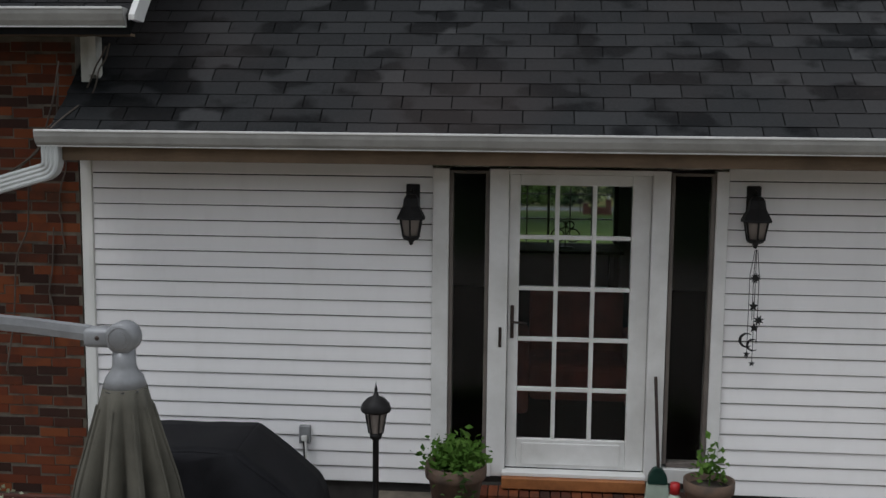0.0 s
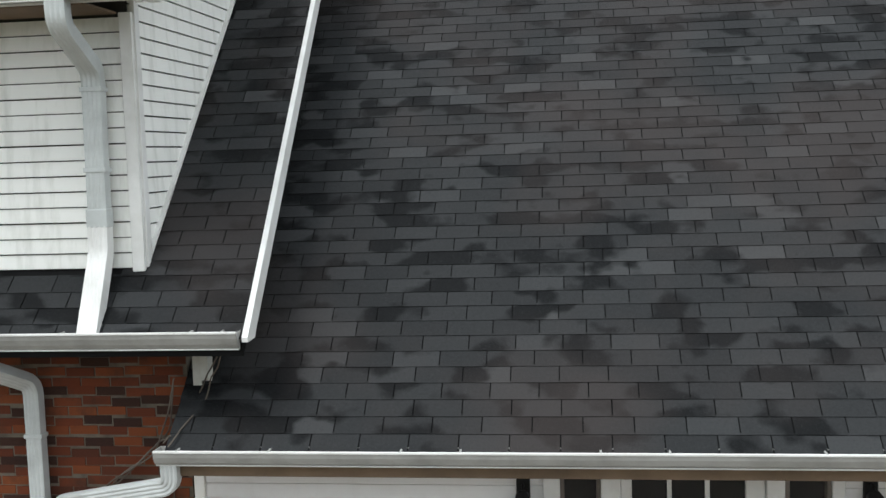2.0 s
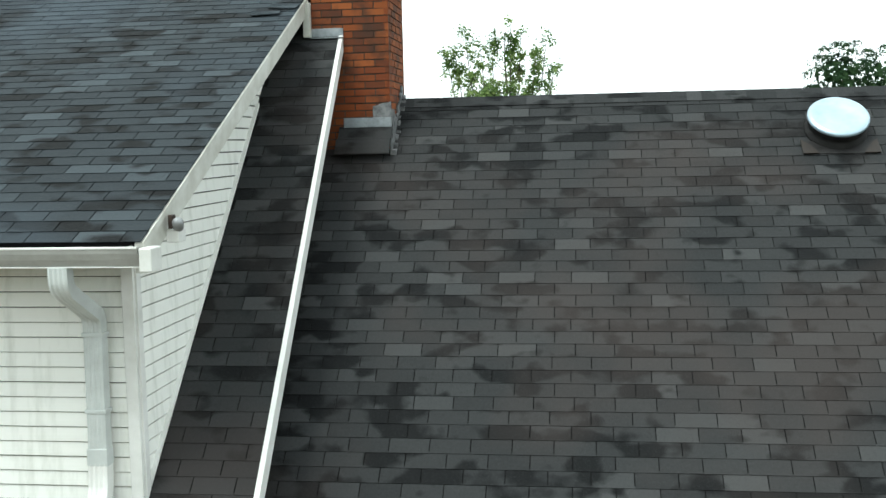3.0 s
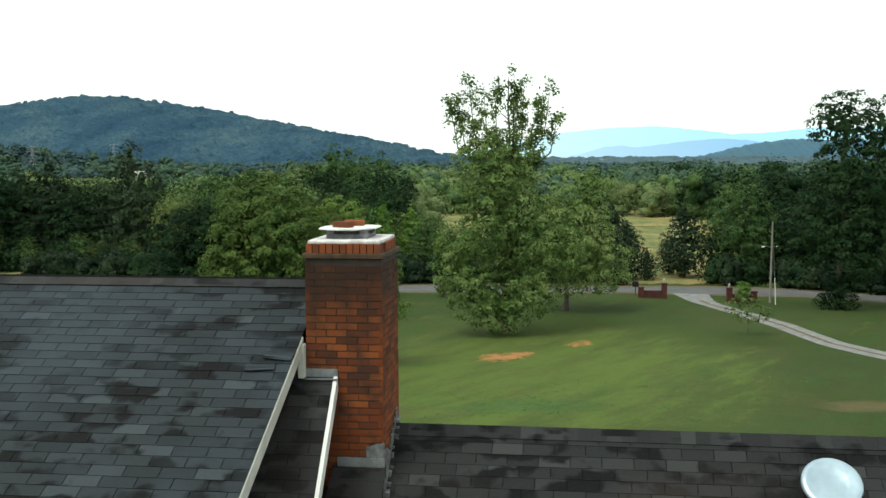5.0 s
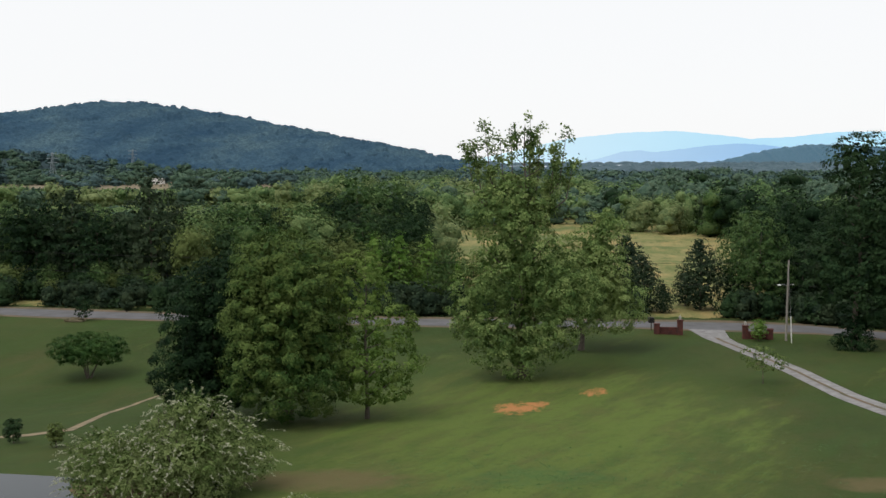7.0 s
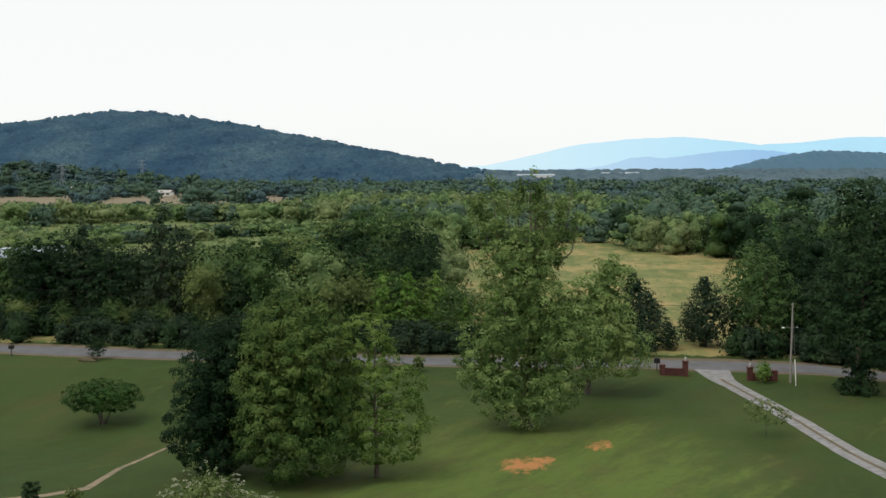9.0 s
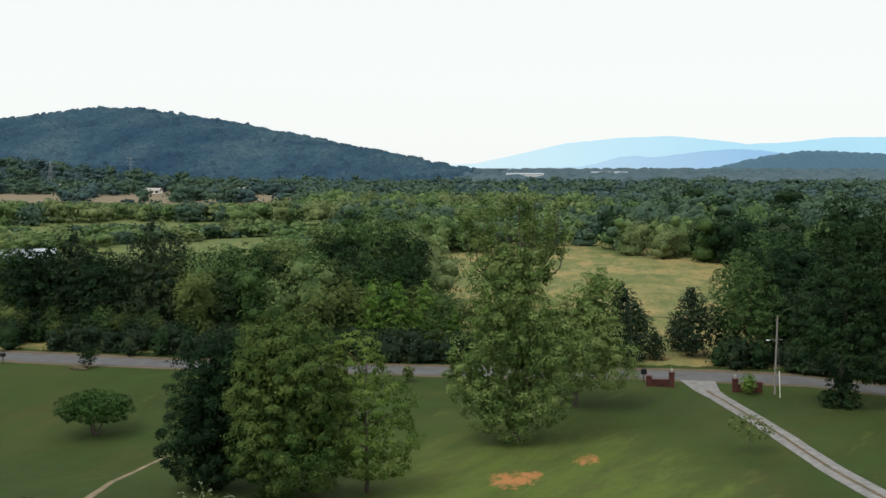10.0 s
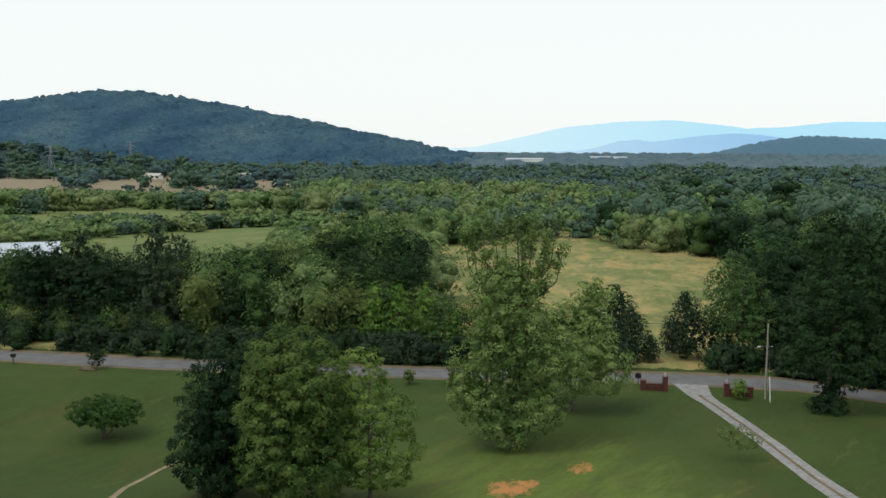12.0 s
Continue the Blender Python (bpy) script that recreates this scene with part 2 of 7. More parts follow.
    meadow = mixed(n, l, ramp(n, l, noise_tex(n, l, world_coords(n, l, (1, 0.4, 1)), 0.16, 5, 0.7), [(0.49, (0, 0, 0)), (0.62, (0.8, 0.8, 0.8))]), meadow, (0.300, 0.225, 0.095))
    sep, g = n.new("ShaderNodeSeparateXYZ"), n.new("ShaderNodeNewGeometry")
    l.new(g.outputs["Position"], sep.inputs[0])
    edge = math_node(n, l, "ADD", sep.outputs[1], math_node(n, l, "MULTIPLY", mid, 6.0))
    far = math_node(n, l, "GREATER_THAN", edge, 138.0)
    west = math_node(n, l, "MULTIPLY", math_node(n, l, "LESS_THAN", sep.outputs[0], -88.0), 0.7)
    meadow = mixed(n, l, west, meadow, (0.085, 0.125, 0.040))
    col = mixed(n, l, far, lawn, meadow)
    ploughed = math_node(n, l, "GREATER_THAN", math_node(n, l, "ADD", sep.outputs[1], math_node(n, l, "MULTIPLY", noise_tex(n, l, v, 0.012, 3), 260.0)), 790.0)
    col = mixed(n, l, math_node(n, l, "MULTIPLY", ploughed, 0.9), col, mixed(n, l, fine, (0.16, 0.125, 0.085), (0.22, 0.18, 0.125)))
    # past 1060 m the ground takes a haze-tinted woodland colour
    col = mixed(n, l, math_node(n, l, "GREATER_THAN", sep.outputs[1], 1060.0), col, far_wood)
    # brown bank round the pond, and two worn brown stretches of lawn
    bank = spot(n, l, -39.0, 47.5, 20.4, 8.3)
    col = mixed(n, l, ramp(n, l, bank, [(0.02, (0, 0, 0)), (0.12, (1, 1, 1))]), col, (0.12, 0.090, 0.050))
    rub = math_node(n, l, "MULTIPLY", math_node(n, l, "MAXIMUM", spot(n, l, -14.5, 54.5, 7.0, 4.0), spot(n, l, 14.5, 54.0, 3.0, 2.2)), noise_tex(n, l, v, 0.6, 5, 0.7))
    col = mixed(n, l, ramp(n, l, rub, [(0.15, (0, 0, 0)), (0.42, (0.85, 0.85, 0.85))]), col, (0.100, 0.082, 0.036))
    weed = math_node(n, l, "MULTIPLY", spot(n, l, -2.5, 55.5, 8.0, 4.5), noise_tex(n, l, v, 0.9, 5, 0.7))
    col = mixed(n, l, ramp(n, l, weed, [(0.30, (0, 0, 0)), (0.52, (0.5, 0.5, 0.5))]), col, (0.034, 0.088, 0.026))
    # bare red clay worn through the grass
    clay = None
    for px, py, rx, ry in ((-5.8, 80.2, 3.0, 4.6), (-4.4, 81.5, 1.6, 2.6), (0.3, 87.3, 1.7, 3.0)):
        k = spot(n, l, px, py, rx, ry)
        clay = k if clay is None else math_node(n, l, "MAXIMUM", clay, k)
    torn = math_node(n, l, "MULTIPLY", math_node(n, l, "SUBTRACT", noise_tex(n, l, world_coords(n, l, (1, 0.45, 1)), 1.1, 6, 0.8), 0.5), 3.2)
    ragged = math_node(n, l, "MULTIPLY", math_node(n, l, "ADD", clay, torn), math_node(n, l, "MINIMUM", math_node(n, l, "MULTIPLY", clay, 3.0), 1.0))
    col = mixed(n, l, ramp(n, l, ragged, [(0.50, (0, 0, 0)), (1.35, (1, 1, 1))]), col, (0.36, 0.165, 0.062))
    l.new(col, b.inputs["Base Color"])
    bump(n, l, b, fine, 0.7, 0.08)
    return m


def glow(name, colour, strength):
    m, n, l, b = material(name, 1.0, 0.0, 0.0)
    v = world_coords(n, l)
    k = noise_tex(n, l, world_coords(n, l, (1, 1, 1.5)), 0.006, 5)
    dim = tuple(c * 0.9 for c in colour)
    # emission pales to near-white westward: haze painted along the ridge
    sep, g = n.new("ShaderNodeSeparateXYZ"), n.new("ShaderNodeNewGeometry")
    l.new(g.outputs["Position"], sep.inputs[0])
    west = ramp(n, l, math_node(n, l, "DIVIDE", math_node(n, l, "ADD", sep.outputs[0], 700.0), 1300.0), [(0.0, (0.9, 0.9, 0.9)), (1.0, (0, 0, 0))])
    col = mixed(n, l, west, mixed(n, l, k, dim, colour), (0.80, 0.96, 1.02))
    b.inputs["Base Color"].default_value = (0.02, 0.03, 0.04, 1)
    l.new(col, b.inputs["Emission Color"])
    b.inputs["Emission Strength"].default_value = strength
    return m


def glass_material():
    m, n, l, b = material("window_glass", 0.03, 0.0, 0.5)
    b.inputs["Base Color"].default_value = (0.85, 0.9, 0.9, 1)
    b.inputs["Transmission Weight"].default_value = 1.0
    b.inputs["IOR"].default_value = 1.26
    return m


def water_material():
    m, n, l, b = material("pond_water", 0.03, 0.0, 0.3)
    b.inputs["Base Color"].default_value = (0.020, 0.028, 0.032, 1)
    b.inputs["IOR"].default_value = 1.33
    bump(n, l, b, noise_tex(n, l, world_coords(n, l), 2.5, 3), 0.05, 0.02)
    return m


SHINGLE = shingle_material("asphalt_shingle", 2.6725, 0.131 * math.sin(math.atan(0.861)))
SHINGLE_MAIN = shingle_material("asphalt_shingle_on_the_main_roof", 3.386, 0.131 * math.sin(math.atan(0.96)))
# dormer copy is bluer and lighter: sky sheen put into the shingle colour
SHINGLE_DORMER = shingle_material("sky_tinted_dormer_shingle", 5.6335, 0.131 * math.sin(math.atan(0.485)), (1.02, 1.20, 1.33))
# roof decks painted black so the slots between tabs read as shaded
SLOT_SHADE = simple("black_deck_for_slot_shade", (0.010, 0.010, 0.010), (0.006, 0.006, 0.006), 0.95, scale=8, spec=0.1)
BRICK = brick_material("red_brick", [(0.0, (0.016, 0.011, 0.010)), (0.18, (0.028, 0.016, 0.013)), (0.23, (0.088, 0.024, 0.012)), (0.6, (0.132, 0.034, 0.014)), (1.0, (0.190, 0.056, 0.019))], False)
BRICK_SOOTY = brick_material("sooty_orange_brick", [(0.0, (0.073, 0.026, 0.014)), (0.10, (0.112, 0.033, 0.014)), (0.20, (0.146, 0.038, 0.014)), (0.6, (0.194, 0.052, 0.015)), (1.0, (0.258, 0.076, 0.022))], True)
BRICK_CLEAN = brick_material("weathered_orange_brick", [(0.0, (0.15, 0.045, 0.020)), (0.5, (0.24, 0.070, 0.026)), (1.0, (0.33, 0.110, 0.042))], False)
MORTAR = simple("grey_mortar", (0.170, 0.145, 0.110), (0.050, 0.042, 0.034), 0.95, scale=5)
SIDING = siding_material("white_vinyl_siding", (0.86, 0.84, 0.83), (0.62, 0.60, 0.56), 0.2)
SIDING_OLD = siding_material("weathered_white_siding", (0.82, 0.81, 0.77), (0.44, 0.44, 0.38), 0.75)
WHITE = simple("white_painted_trim", (0.76, 0.75, 0.73), (0.58, 0.57, 0.54), 0.45, scale=3, relief=0.05)
# white gutter greyed: the shade on its down-turned face is in the colour
GUTTER = simple("shade_greyed_white_gutter", (0.36, 0.355, 0.335), (0.24, 0.236, 0.22), 0.42, scale=4, relief=0.05)
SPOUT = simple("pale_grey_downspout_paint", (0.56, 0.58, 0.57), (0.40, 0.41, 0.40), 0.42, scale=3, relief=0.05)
# soffit tan, taken darker to hold the eave's shade
SOFFIT = simple("shade_darkened_tan_soffit", (0.17, 0.115, 0.07), (0.09, 0.06, 0.036), 0.8, scale=3)
FLASHING = simple("grey_sheet_flashing", (0.34, 0.36, 0.38), (0.16, 0.17, 0.18), 0.45, 0.6, scale=9)
TAR = simple("roof_tar_and_sealant", (0.21, 0.21, 0.215), (0.045, 0.045, 0.048), 0.7, scale=14)
AGED_WHITE = simple("aged_white_cladding", (0.60, 0.595, 0.56), (0.40, 0.385, 0.34), 0.5, scale=4, relief=0.05)
GALV = simple("galvanised_vent_metal", (0.46, 0.56, 0.65), (0.34, 0.42, 0.49), 0.32, 0.5, scale=5)
RUST = simple("rusty_tan_metal", (0.022, 0.015, 0.011), (0.010, 0.007, 0.006), 0.7, scale=20)
BLACK = simple("black_painted_metal", (0.022, 0.021, 0.021), (0.010, 0.009, 0.009), 0.55, 0.0, scale=12, spec=0.2)
BRONZE = simple("dark_bronze_metal", (0.07, 0.05, 0.04), (0.03, 0.022, 0.02), 0.4, 0.6, scale=14)
COVER = simple("black_vinyl_cover", (0.012, 0.012, 0.014), (0.006, 0.006, 0.007), 0.7, scale=7, relief=0.4, spec=0.12)
CLOTH = simple("taupe_canopy_cloth", (0.120, 0.112, 0.088), (0.046, 0.043, 0.034), 0.95, scale=5, grain=300, relief=0.4)
PALE_METAL = simple("pale_powder_coated_metal", (0.30, 0.305, 0.31), (0.19, 0.19, 0.195), 0.45, 0.2, scale=10)
CLAY_POT = simple("terracotta", (0.135, 0.085, 0.058), (0.060, 0.046, 0.036), 0.85, scale=9)
WOOD = simple("orange_stained_wood", (0.36, 0.14, 0.045), (0.20, 0.075, 0.025), 0.5, scale=9)
DARK_BRICK = simple("dark_maroon_brick", (0.11, 0.034, 0.026), (0.05, 0.02, 0.017), 0.9, scale=2)
PYLON = simple("dull_grey_steel", (0.24, 0.28, 0.30), (0.17, 0.20, 0.22), 0.7, 0.2, scale=1)
# terrace paving lightened to bounce light onto the siding
DECK = simple("brown_grey_terrace_paving", (0.30, 0.26, 0.22), (0.21, 0.18, 0.15), 0.92, scale=2)
SOOT = simple("sooty_mossy_brick", (0.105, 0.064, 0.034), (0.024, 0.020, 0.014), 0.95, scale=10)
CONCRETE = simple("pale_concrete", (0.42, 0.40, 0.37), (0.28, 0.27, 0.25), 0.92, scale=3)
CAP = simple("white_cement_cap", (0.80, 0.78, 0.77), (0.36, 0.34, 0.33), 0.9, scale=7, relief=0.6)
PLATE = simple("white_metal_plate", (0.80, 0.80, 0.79), (0.66, 0.65, 0.63), 0.4, scale=6, relief=0.05)
# dark wall core that draws the shadow lines between siding boards
LAP_SHADE = simple("dark_core_for_lap_shade", (0.055, 0.050, 0.045), (0.030, 0.027, 0.024), 0.95)
SOOTY_MORTAR = simple("sooty_mortar", (0.070, 0.054, 0.042), (0.026, 0.021, 0.017), 0.95, scale=4)
# near-black paint stands for the darkness indoors
ROOM = simple("room_darkness_paint", (0.022, 0.018, 0.016), (0.014, 0.011, 0.010), 0.95, spec=0.1)
# table wood darkened so it reads as a silhouette against the window
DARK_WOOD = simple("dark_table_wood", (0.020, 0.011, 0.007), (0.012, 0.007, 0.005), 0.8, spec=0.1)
CURTAIN = simple("red_brown_chair_cloth", (0.34, 0.085, 0.065), (0.18, 0.045, 0.038), 0.9)
TAUPE = simple("taupe_window_frame_paint", (0.17, 0.145, 0.125), (0.10, 0.085, 0.075), 0.5)
PLANTER = simple("dark_red_stained_planter_wood", (0.10, 0.034, 0.022), (0.05, 0.02, 0.014), 0.8)
GREEN_PLASTIC = simple("dark_green_plastic", (0.010, 0.048, 0.034), (0.006, 0.028, 0.020), 0.5)
PALE_PLASTIC = simple("pale_green_plastic", (0.48, 0.55, 0.46), (0.34, 0.40, 0.33), 0.5)
RED = simple("red_plastic", (0.45, 0.02, 0.02), (0.28, 0.015, 0.015), 0.45)
ROAD = simple("worn_grey_asphalt_road", (0.125, 0.125, 0.132), (0.078, 0.077, 0.078), 0.95, scale=0.5, grain=6, relief=0.3)
SHOULDER = simple("brown_roadside_earth", (0.155, 0.105, 0.070), (0.070, 0.070, 0.034), 0.98, scale=0.6, grain=5)
GRAVEL = simple("pale_gravel", (0.25, 0.245, 0.245), (0.14, 0.136, 0.13), 0.98, scale=1.2, grain=12, relief=0.6)
SAND = simple("sandy_bare_path", (0.26, 0.195, 0.12), (0.11, 0.10, 0.065), 0.98, scale=1.0, grain=14)
BARK = simple("grey_brown_bark", (0.13, 0.105, 0.085), (0.06, 0.05, 0.04), 0.95, scale=4, grain=20, relief=0.8)
POLE_WOOD = simple("weathered_grey_pole_wood", (0.32, 0.29, 0.26), (0.20, 0.18, 0.16), 0.9, scale=3)
BARN_ROOF = simple("pale_metal_barn_roof", (0.44, 0.49, 0.55), (0.34, 0.38, 0.43), 0.45, 0.2, scale=0.4, grain=4)
BARN_WALL = simple("tan_barn_wall", (0.34, 0.26, 0.22), (0.22, 0.17, 0.15), 0.85, scale=0.5, grain=4)
GLASS = glass_material()
WATER = water_material()
GROUND = ground_material()
LEAF_MID = leaf_material("mid_green_leaves", (0.015, 0.038, 0.011), (0.043, 0.089, 0.025), (0.093, 0.144, 0.048))
LEAF_DARK = leaf_material("dark_green_leaves", (0.005, 0.014, 0.006), (0.012, 0.032, 0.012), (0.032, 0.061, 0.023), 0.15)
LEAF_LIGHT = leaf_material("yellow_green_leaves", (0.036, 0.084, 0.012), (0.087, 0.176, 0.029), (0.169, 0.267, 0.063), 0.35)
LEAF_CRAPE = leaf_material("deep_green_shrub_leaves", (0.010, 0.034, 0.008), (0.028, 0.070, 0.016), (0.064, 0.116, 0.030))
LEAF_YOUNG = leaf_material("young_tree_leaves", (0.039, 0.080, 0.015), (0.091, 0.155, 0.030), (0.172, 0.240, 0.062), 0.3)
LEAF_POPLAR = leaf_material("grey_green_poplar_leaves", (0.045, 0.087, 0.024), (0.139, 0.210, 0.063), (0.264, 0.332, 0.118), 0.28)
# woods past the road: a little haze blue mixed into both leaf colours
LEAF_WOOD = leaf_material("woodland_leaves", (0.033, 0.070, 0.026), (0.087, 0.152, 0.055), (0.175, 0.239, 0.091))
LEAF_HAZEL = leaf_material("pale_olive_woodland_leaves", (0.056, 0.090, 0.036), (0.125, 0.172, 0.069), (0.216, 0.255, 0.108))
LEAF_GRASS = leaf_material("grass_blades", (0.051, 0.117, 0.045), (0.090, 0.168, 0.066), (0.135, 0.210, 0.084))
LEAF_MAPLE = leaf_material("maple_leaves", (0.012, 0.032, 0.007), (0.039, 0.080, 0.019), (0.102, 0.146, 0.038), 0.12)
LEAF_SHRUB = leaf_material("fresh_shrub_leaves", (0.030, 0.058, 0.014), (0.085, 0.130, 0.034), (0.170, 0.215, 0.080))
BLOSSOM = leaf_material("cream_blossom", (0.170, 0.187, 0.111), (0.289, 0.306, 0.204), (0.425, 0.433, 0.323), 0.2)
LEAF_OLIVE = leaf_material("olive_leaves", (0.037, 0.065, 0.016), (0.082, 0.117, 0.034), (0.140, 0.177, 0.057))
LEAF_CEDAR = leaf_material("dark_cedar_needles", (0.009, 0.020, 0.012), (0.020, 0.037, 0.019), (0.042, 0.063, 0.031), 0.1)
LEAF_SILVER = leaf_material("grey_green_leaves_with_white_blossom", (0.040, 0.066, 0.018), (0.105, 0.140, 0.052), (0.38, 0.40, 0.28))
# air between is painted in: these far canopies are blued by distance
LEAF_FAR = leaf_material("hazy_distant_canopy", (0.028, 0.058, 0.041), (0.054, 0.097, 0.064), (0.093, 0.138, 0.087), 0.1)
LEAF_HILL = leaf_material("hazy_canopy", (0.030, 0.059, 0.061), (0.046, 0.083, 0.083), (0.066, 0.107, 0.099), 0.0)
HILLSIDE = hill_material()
# the two far ridges glow with haze blue of their own
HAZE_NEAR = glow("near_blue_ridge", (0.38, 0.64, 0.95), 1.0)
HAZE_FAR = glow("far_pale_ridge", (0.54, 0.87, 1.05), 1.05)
# valley floor and wooded rise: haze blue painted into the leaf colour
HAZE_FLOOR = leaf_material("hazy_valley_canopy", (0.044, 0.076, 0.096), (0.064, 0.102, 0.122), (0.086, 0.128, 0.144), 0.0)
HAZE_DARK = leaf_material("hazy_ridge_canopy", (0.036, 0.090, 0.136), (0.044, 0.104, 0.152), (0.054, 0.118, 0.166), 0.0)

# ---------------------------------------------------------------- building helpers


def link(name, me, mat, parent=None, label=""):
    if mat is not None and not me.materials:
        me.materials.append(mat)
    ob = new(name, me)
    ob.parent = parent
    return tagged(ob, label=label)


def part(name, bm, mat, parent=None, label=""):
    me = bpy.data.meshes.new(name)
    bm.to_mesh(me)
    bm.free()
    return link(name, me, mat, parent, label)


def thing(name, label, category, x=0.0, y=0.0, z=0.0, group="", kind=""):
    ob = new(name)
    ob.location = (x, y, z)
    return tagged(ob, label, category, group, kind)


def box(bm, lo, hi, bevel=0.0, m=None):
    r = bmesh.ops.create_cube(bm, size=1.0)
    vs = r["verts"]
    s = [hi[k] - lo[k] for k in range(3)]
    c = [(hi[k] + lo[k]) / 2 for k in range(3)]
    for v in vs:
        v.co = Vector((v.co[k] * s[k] + c[k] for k in range(3)))
    if bevel > 0:
        es = list({e for v in vs for e in v.link_edges})
        r = bmesh.ops.bevel(bm, geom=es, offset=bevel, segments=2, affect="EDGES", profile=0.5)
        vs = list({v for f in r["faces"] for v in f.verts} | {v for v in vs if v.is_valid})
    if m is not None:
        for v in vs:
            v.co = m @ v.co
    return vs


def boxed(name, lo, hi, mat, parent=None, bevel=0.004, label="", m=None):
    bm = bmesh.new()
    box(bm, lo, hi, bevel, m)
    return part(name, bm, mat, parent, label)


def prism(bm, outline, axis, a, b):
    """A closed outline of (u, v), pushed from a to b along an axis."""
    def at(u, v, w):
        return {"x": (w, u, v), "y": (u, w, v), "z": (u, v, w)}[axis]
    lo = [bm.verts.new(at(u, v, a)) for u, v in outline]
    hi = [bm.verts.new(at(u, v, b)) for u, v in outline]
    bm.faces.new(lo), bm.faces.new(hi[::-1])
    k = len(lo)
    for i in range(k):
        bm.faces.new((lo[i], hi[i], hi[(i + 1) % k], lo[(i + 1) % k]))
    bmesh.ops.recalc_face_normals(bm, faces=bm.faces)


def lathe(bm, profile, segs=24, m=None):
    """Turns (radius, height) round the z axis."""
    rings = []
    for r, z in profile:
        if r < 1e-5:
            rings.append([bm.verts.new((0, 0, z))])
        else:
            rings.append([bm.verts.new((r * math.cos(a), r * math.sin(a), z)) for a in (2 * math.pi * k / segs for k in range(segs))])
    for a, b in zip(rings, rings[1:]):
        for k in range(segs):
            q = [a[k % len(a)], a[(k + 1) % len(a)], b[(k + 1) % len(b)], b[k % len(b)]]
            q = list(dict.fromkeys(q))
            if len(q) > 2:
                bm.faces.new(q)
    if m is not None:
        for ring in rings:
            for v in ring:
                v.co = m @ v.co
    for f in bm.faces:
        f.smooth = True
    bmesh.ops.recalc_face_normals(bm, faces=bm.faces)


def sweep(bm, path, profile, up=(0, 0, 1), scales=None):
    """Carries a closed profile of (u, v) along a path of points; closed at both ends."""
    pts = [Vector(p) for p in path]
    rings = []
    for i, p in enumerate(pts):
        d = (pts[min(i + 1, len(pts) - 1)] - pts[max(i - 1, 0)]).normalized()
        side = d.cross(Vector(up))
        side = side.normalized() if side.length > 1e-4 else Vector((1, 0, 0))
        top = side.cross(d).normalized()
        s = scales[i] if scales else 1.0
        rings.append([bm.verts.new(p + side * u * s + top * v * s) for u, v in profile])
    k = len(profile)
    for a, b in zip(rings, rings[1:]):
        for j in range(k):
            bm.faces.new((a[j], a[(j + 1) % k], b[(j + 1) % k], b[j]))
    bm.faces.new(rings[0][::-1]), bm.faces.new(rings[-1])
    bmesh.ops.recalc_face_normals(bm, faces=bm.faces)


def circle(r, k=10):
    return [(r * math.cos(2 * math.pi * i / k), r * math.sin(2 * math.pi * i / k)) for i in range(k)]


def softened(path, radius=0.06, steps=5):
    """A path with its corners rounded."""
    pts = [Vector(p) for p in path]
    out = [pts[0]]
    for a, b, c in zip(pts, pts[1:], pts[2:]):
        p = b + (a - b).normalized() * min(radius, (a - b).length * 0.45)
        q = b + (c - b).normalized() * min(radius, (c - b).length * 0.45)
        for k in range(steps + 1):
            t = k / steps
            out.append((1 - t) ** 2 * p + 2 * t * (1 - t) * b + t * t * q)
    return out + [pts[-1]]


def mesh_np(name, verts, faces):
    """A mesh from arrays of corners and of quads or triangles."""
    verts, faces = np.asarray(verts, np.float32), np.asarray(faces, np.int32)
    me = bpy.data.meshes.new(name)
    k = faces.shape[1]
    me.vertices.add(len(verts))
    me.vertices.foreach_set("co", verts.ravel())
    me.loops.add(faces.size)
    me.loops.foreach_set("vertex_index", faces.ravel())
    me.polygons.add(len(faces))
    me.polygons.foreach_set("loop_start", np.arange(0, faces.size, k, dtype=np.int32))
    me.polygons.foreach_set("use_smooth", np.zeros(len(faces), bool))
    me.update(calc_edges=True)
    return me


def crown_object(name, lv, lf, bv, bf, mat, parent=None):
    """Flat leaves (quads) and the rounded, smooth inner masses of a crown (triangles) as one mesh."""
    me = bpy.data.meshes.new(name)
    verts = np.concatenate([lv, bv]).astype(np.float32)
    loops = np.concatenate([lf.ravel(), (bf + len(lv)).ravel()]).astype(np.int32)
    me.vertices.add(len(verts))
    me.vertices.foreach_set("co", verts.ravel())
    me.loops.add(len(loops))
    me.loops.foreach_set("vertex_index", loops)
    me.polygons.add(len(lf) + len(bf))
    me.polygons.foreach_set("loop_start", np.concatenate([np.arange(len(lf)) * 4, lf.size + np.arange(len(bf)) * 3]).astype(np.int32))
    me.polygons.foreach_set("use_smooth", np.concatenate([np.zeros(len(lf), bool), np.ones(len(bf), bool)]))
    me.update(calc_edges=True)
    return link(name, me, mat, parent)


def round_template(levels):
    bm = bmesh.new()
    bmesh.ops.create_icosphere(bm, subdivisions=levels, radius=1.0)
    v = np.array([p.co[:] for p in bm.verts])
    f = np.array([[p.index for p in q.verts] for q in bm.faces])
    bm.free()
    return v, f


ROUND = {1: round_template(1), 2: round_template(2)}


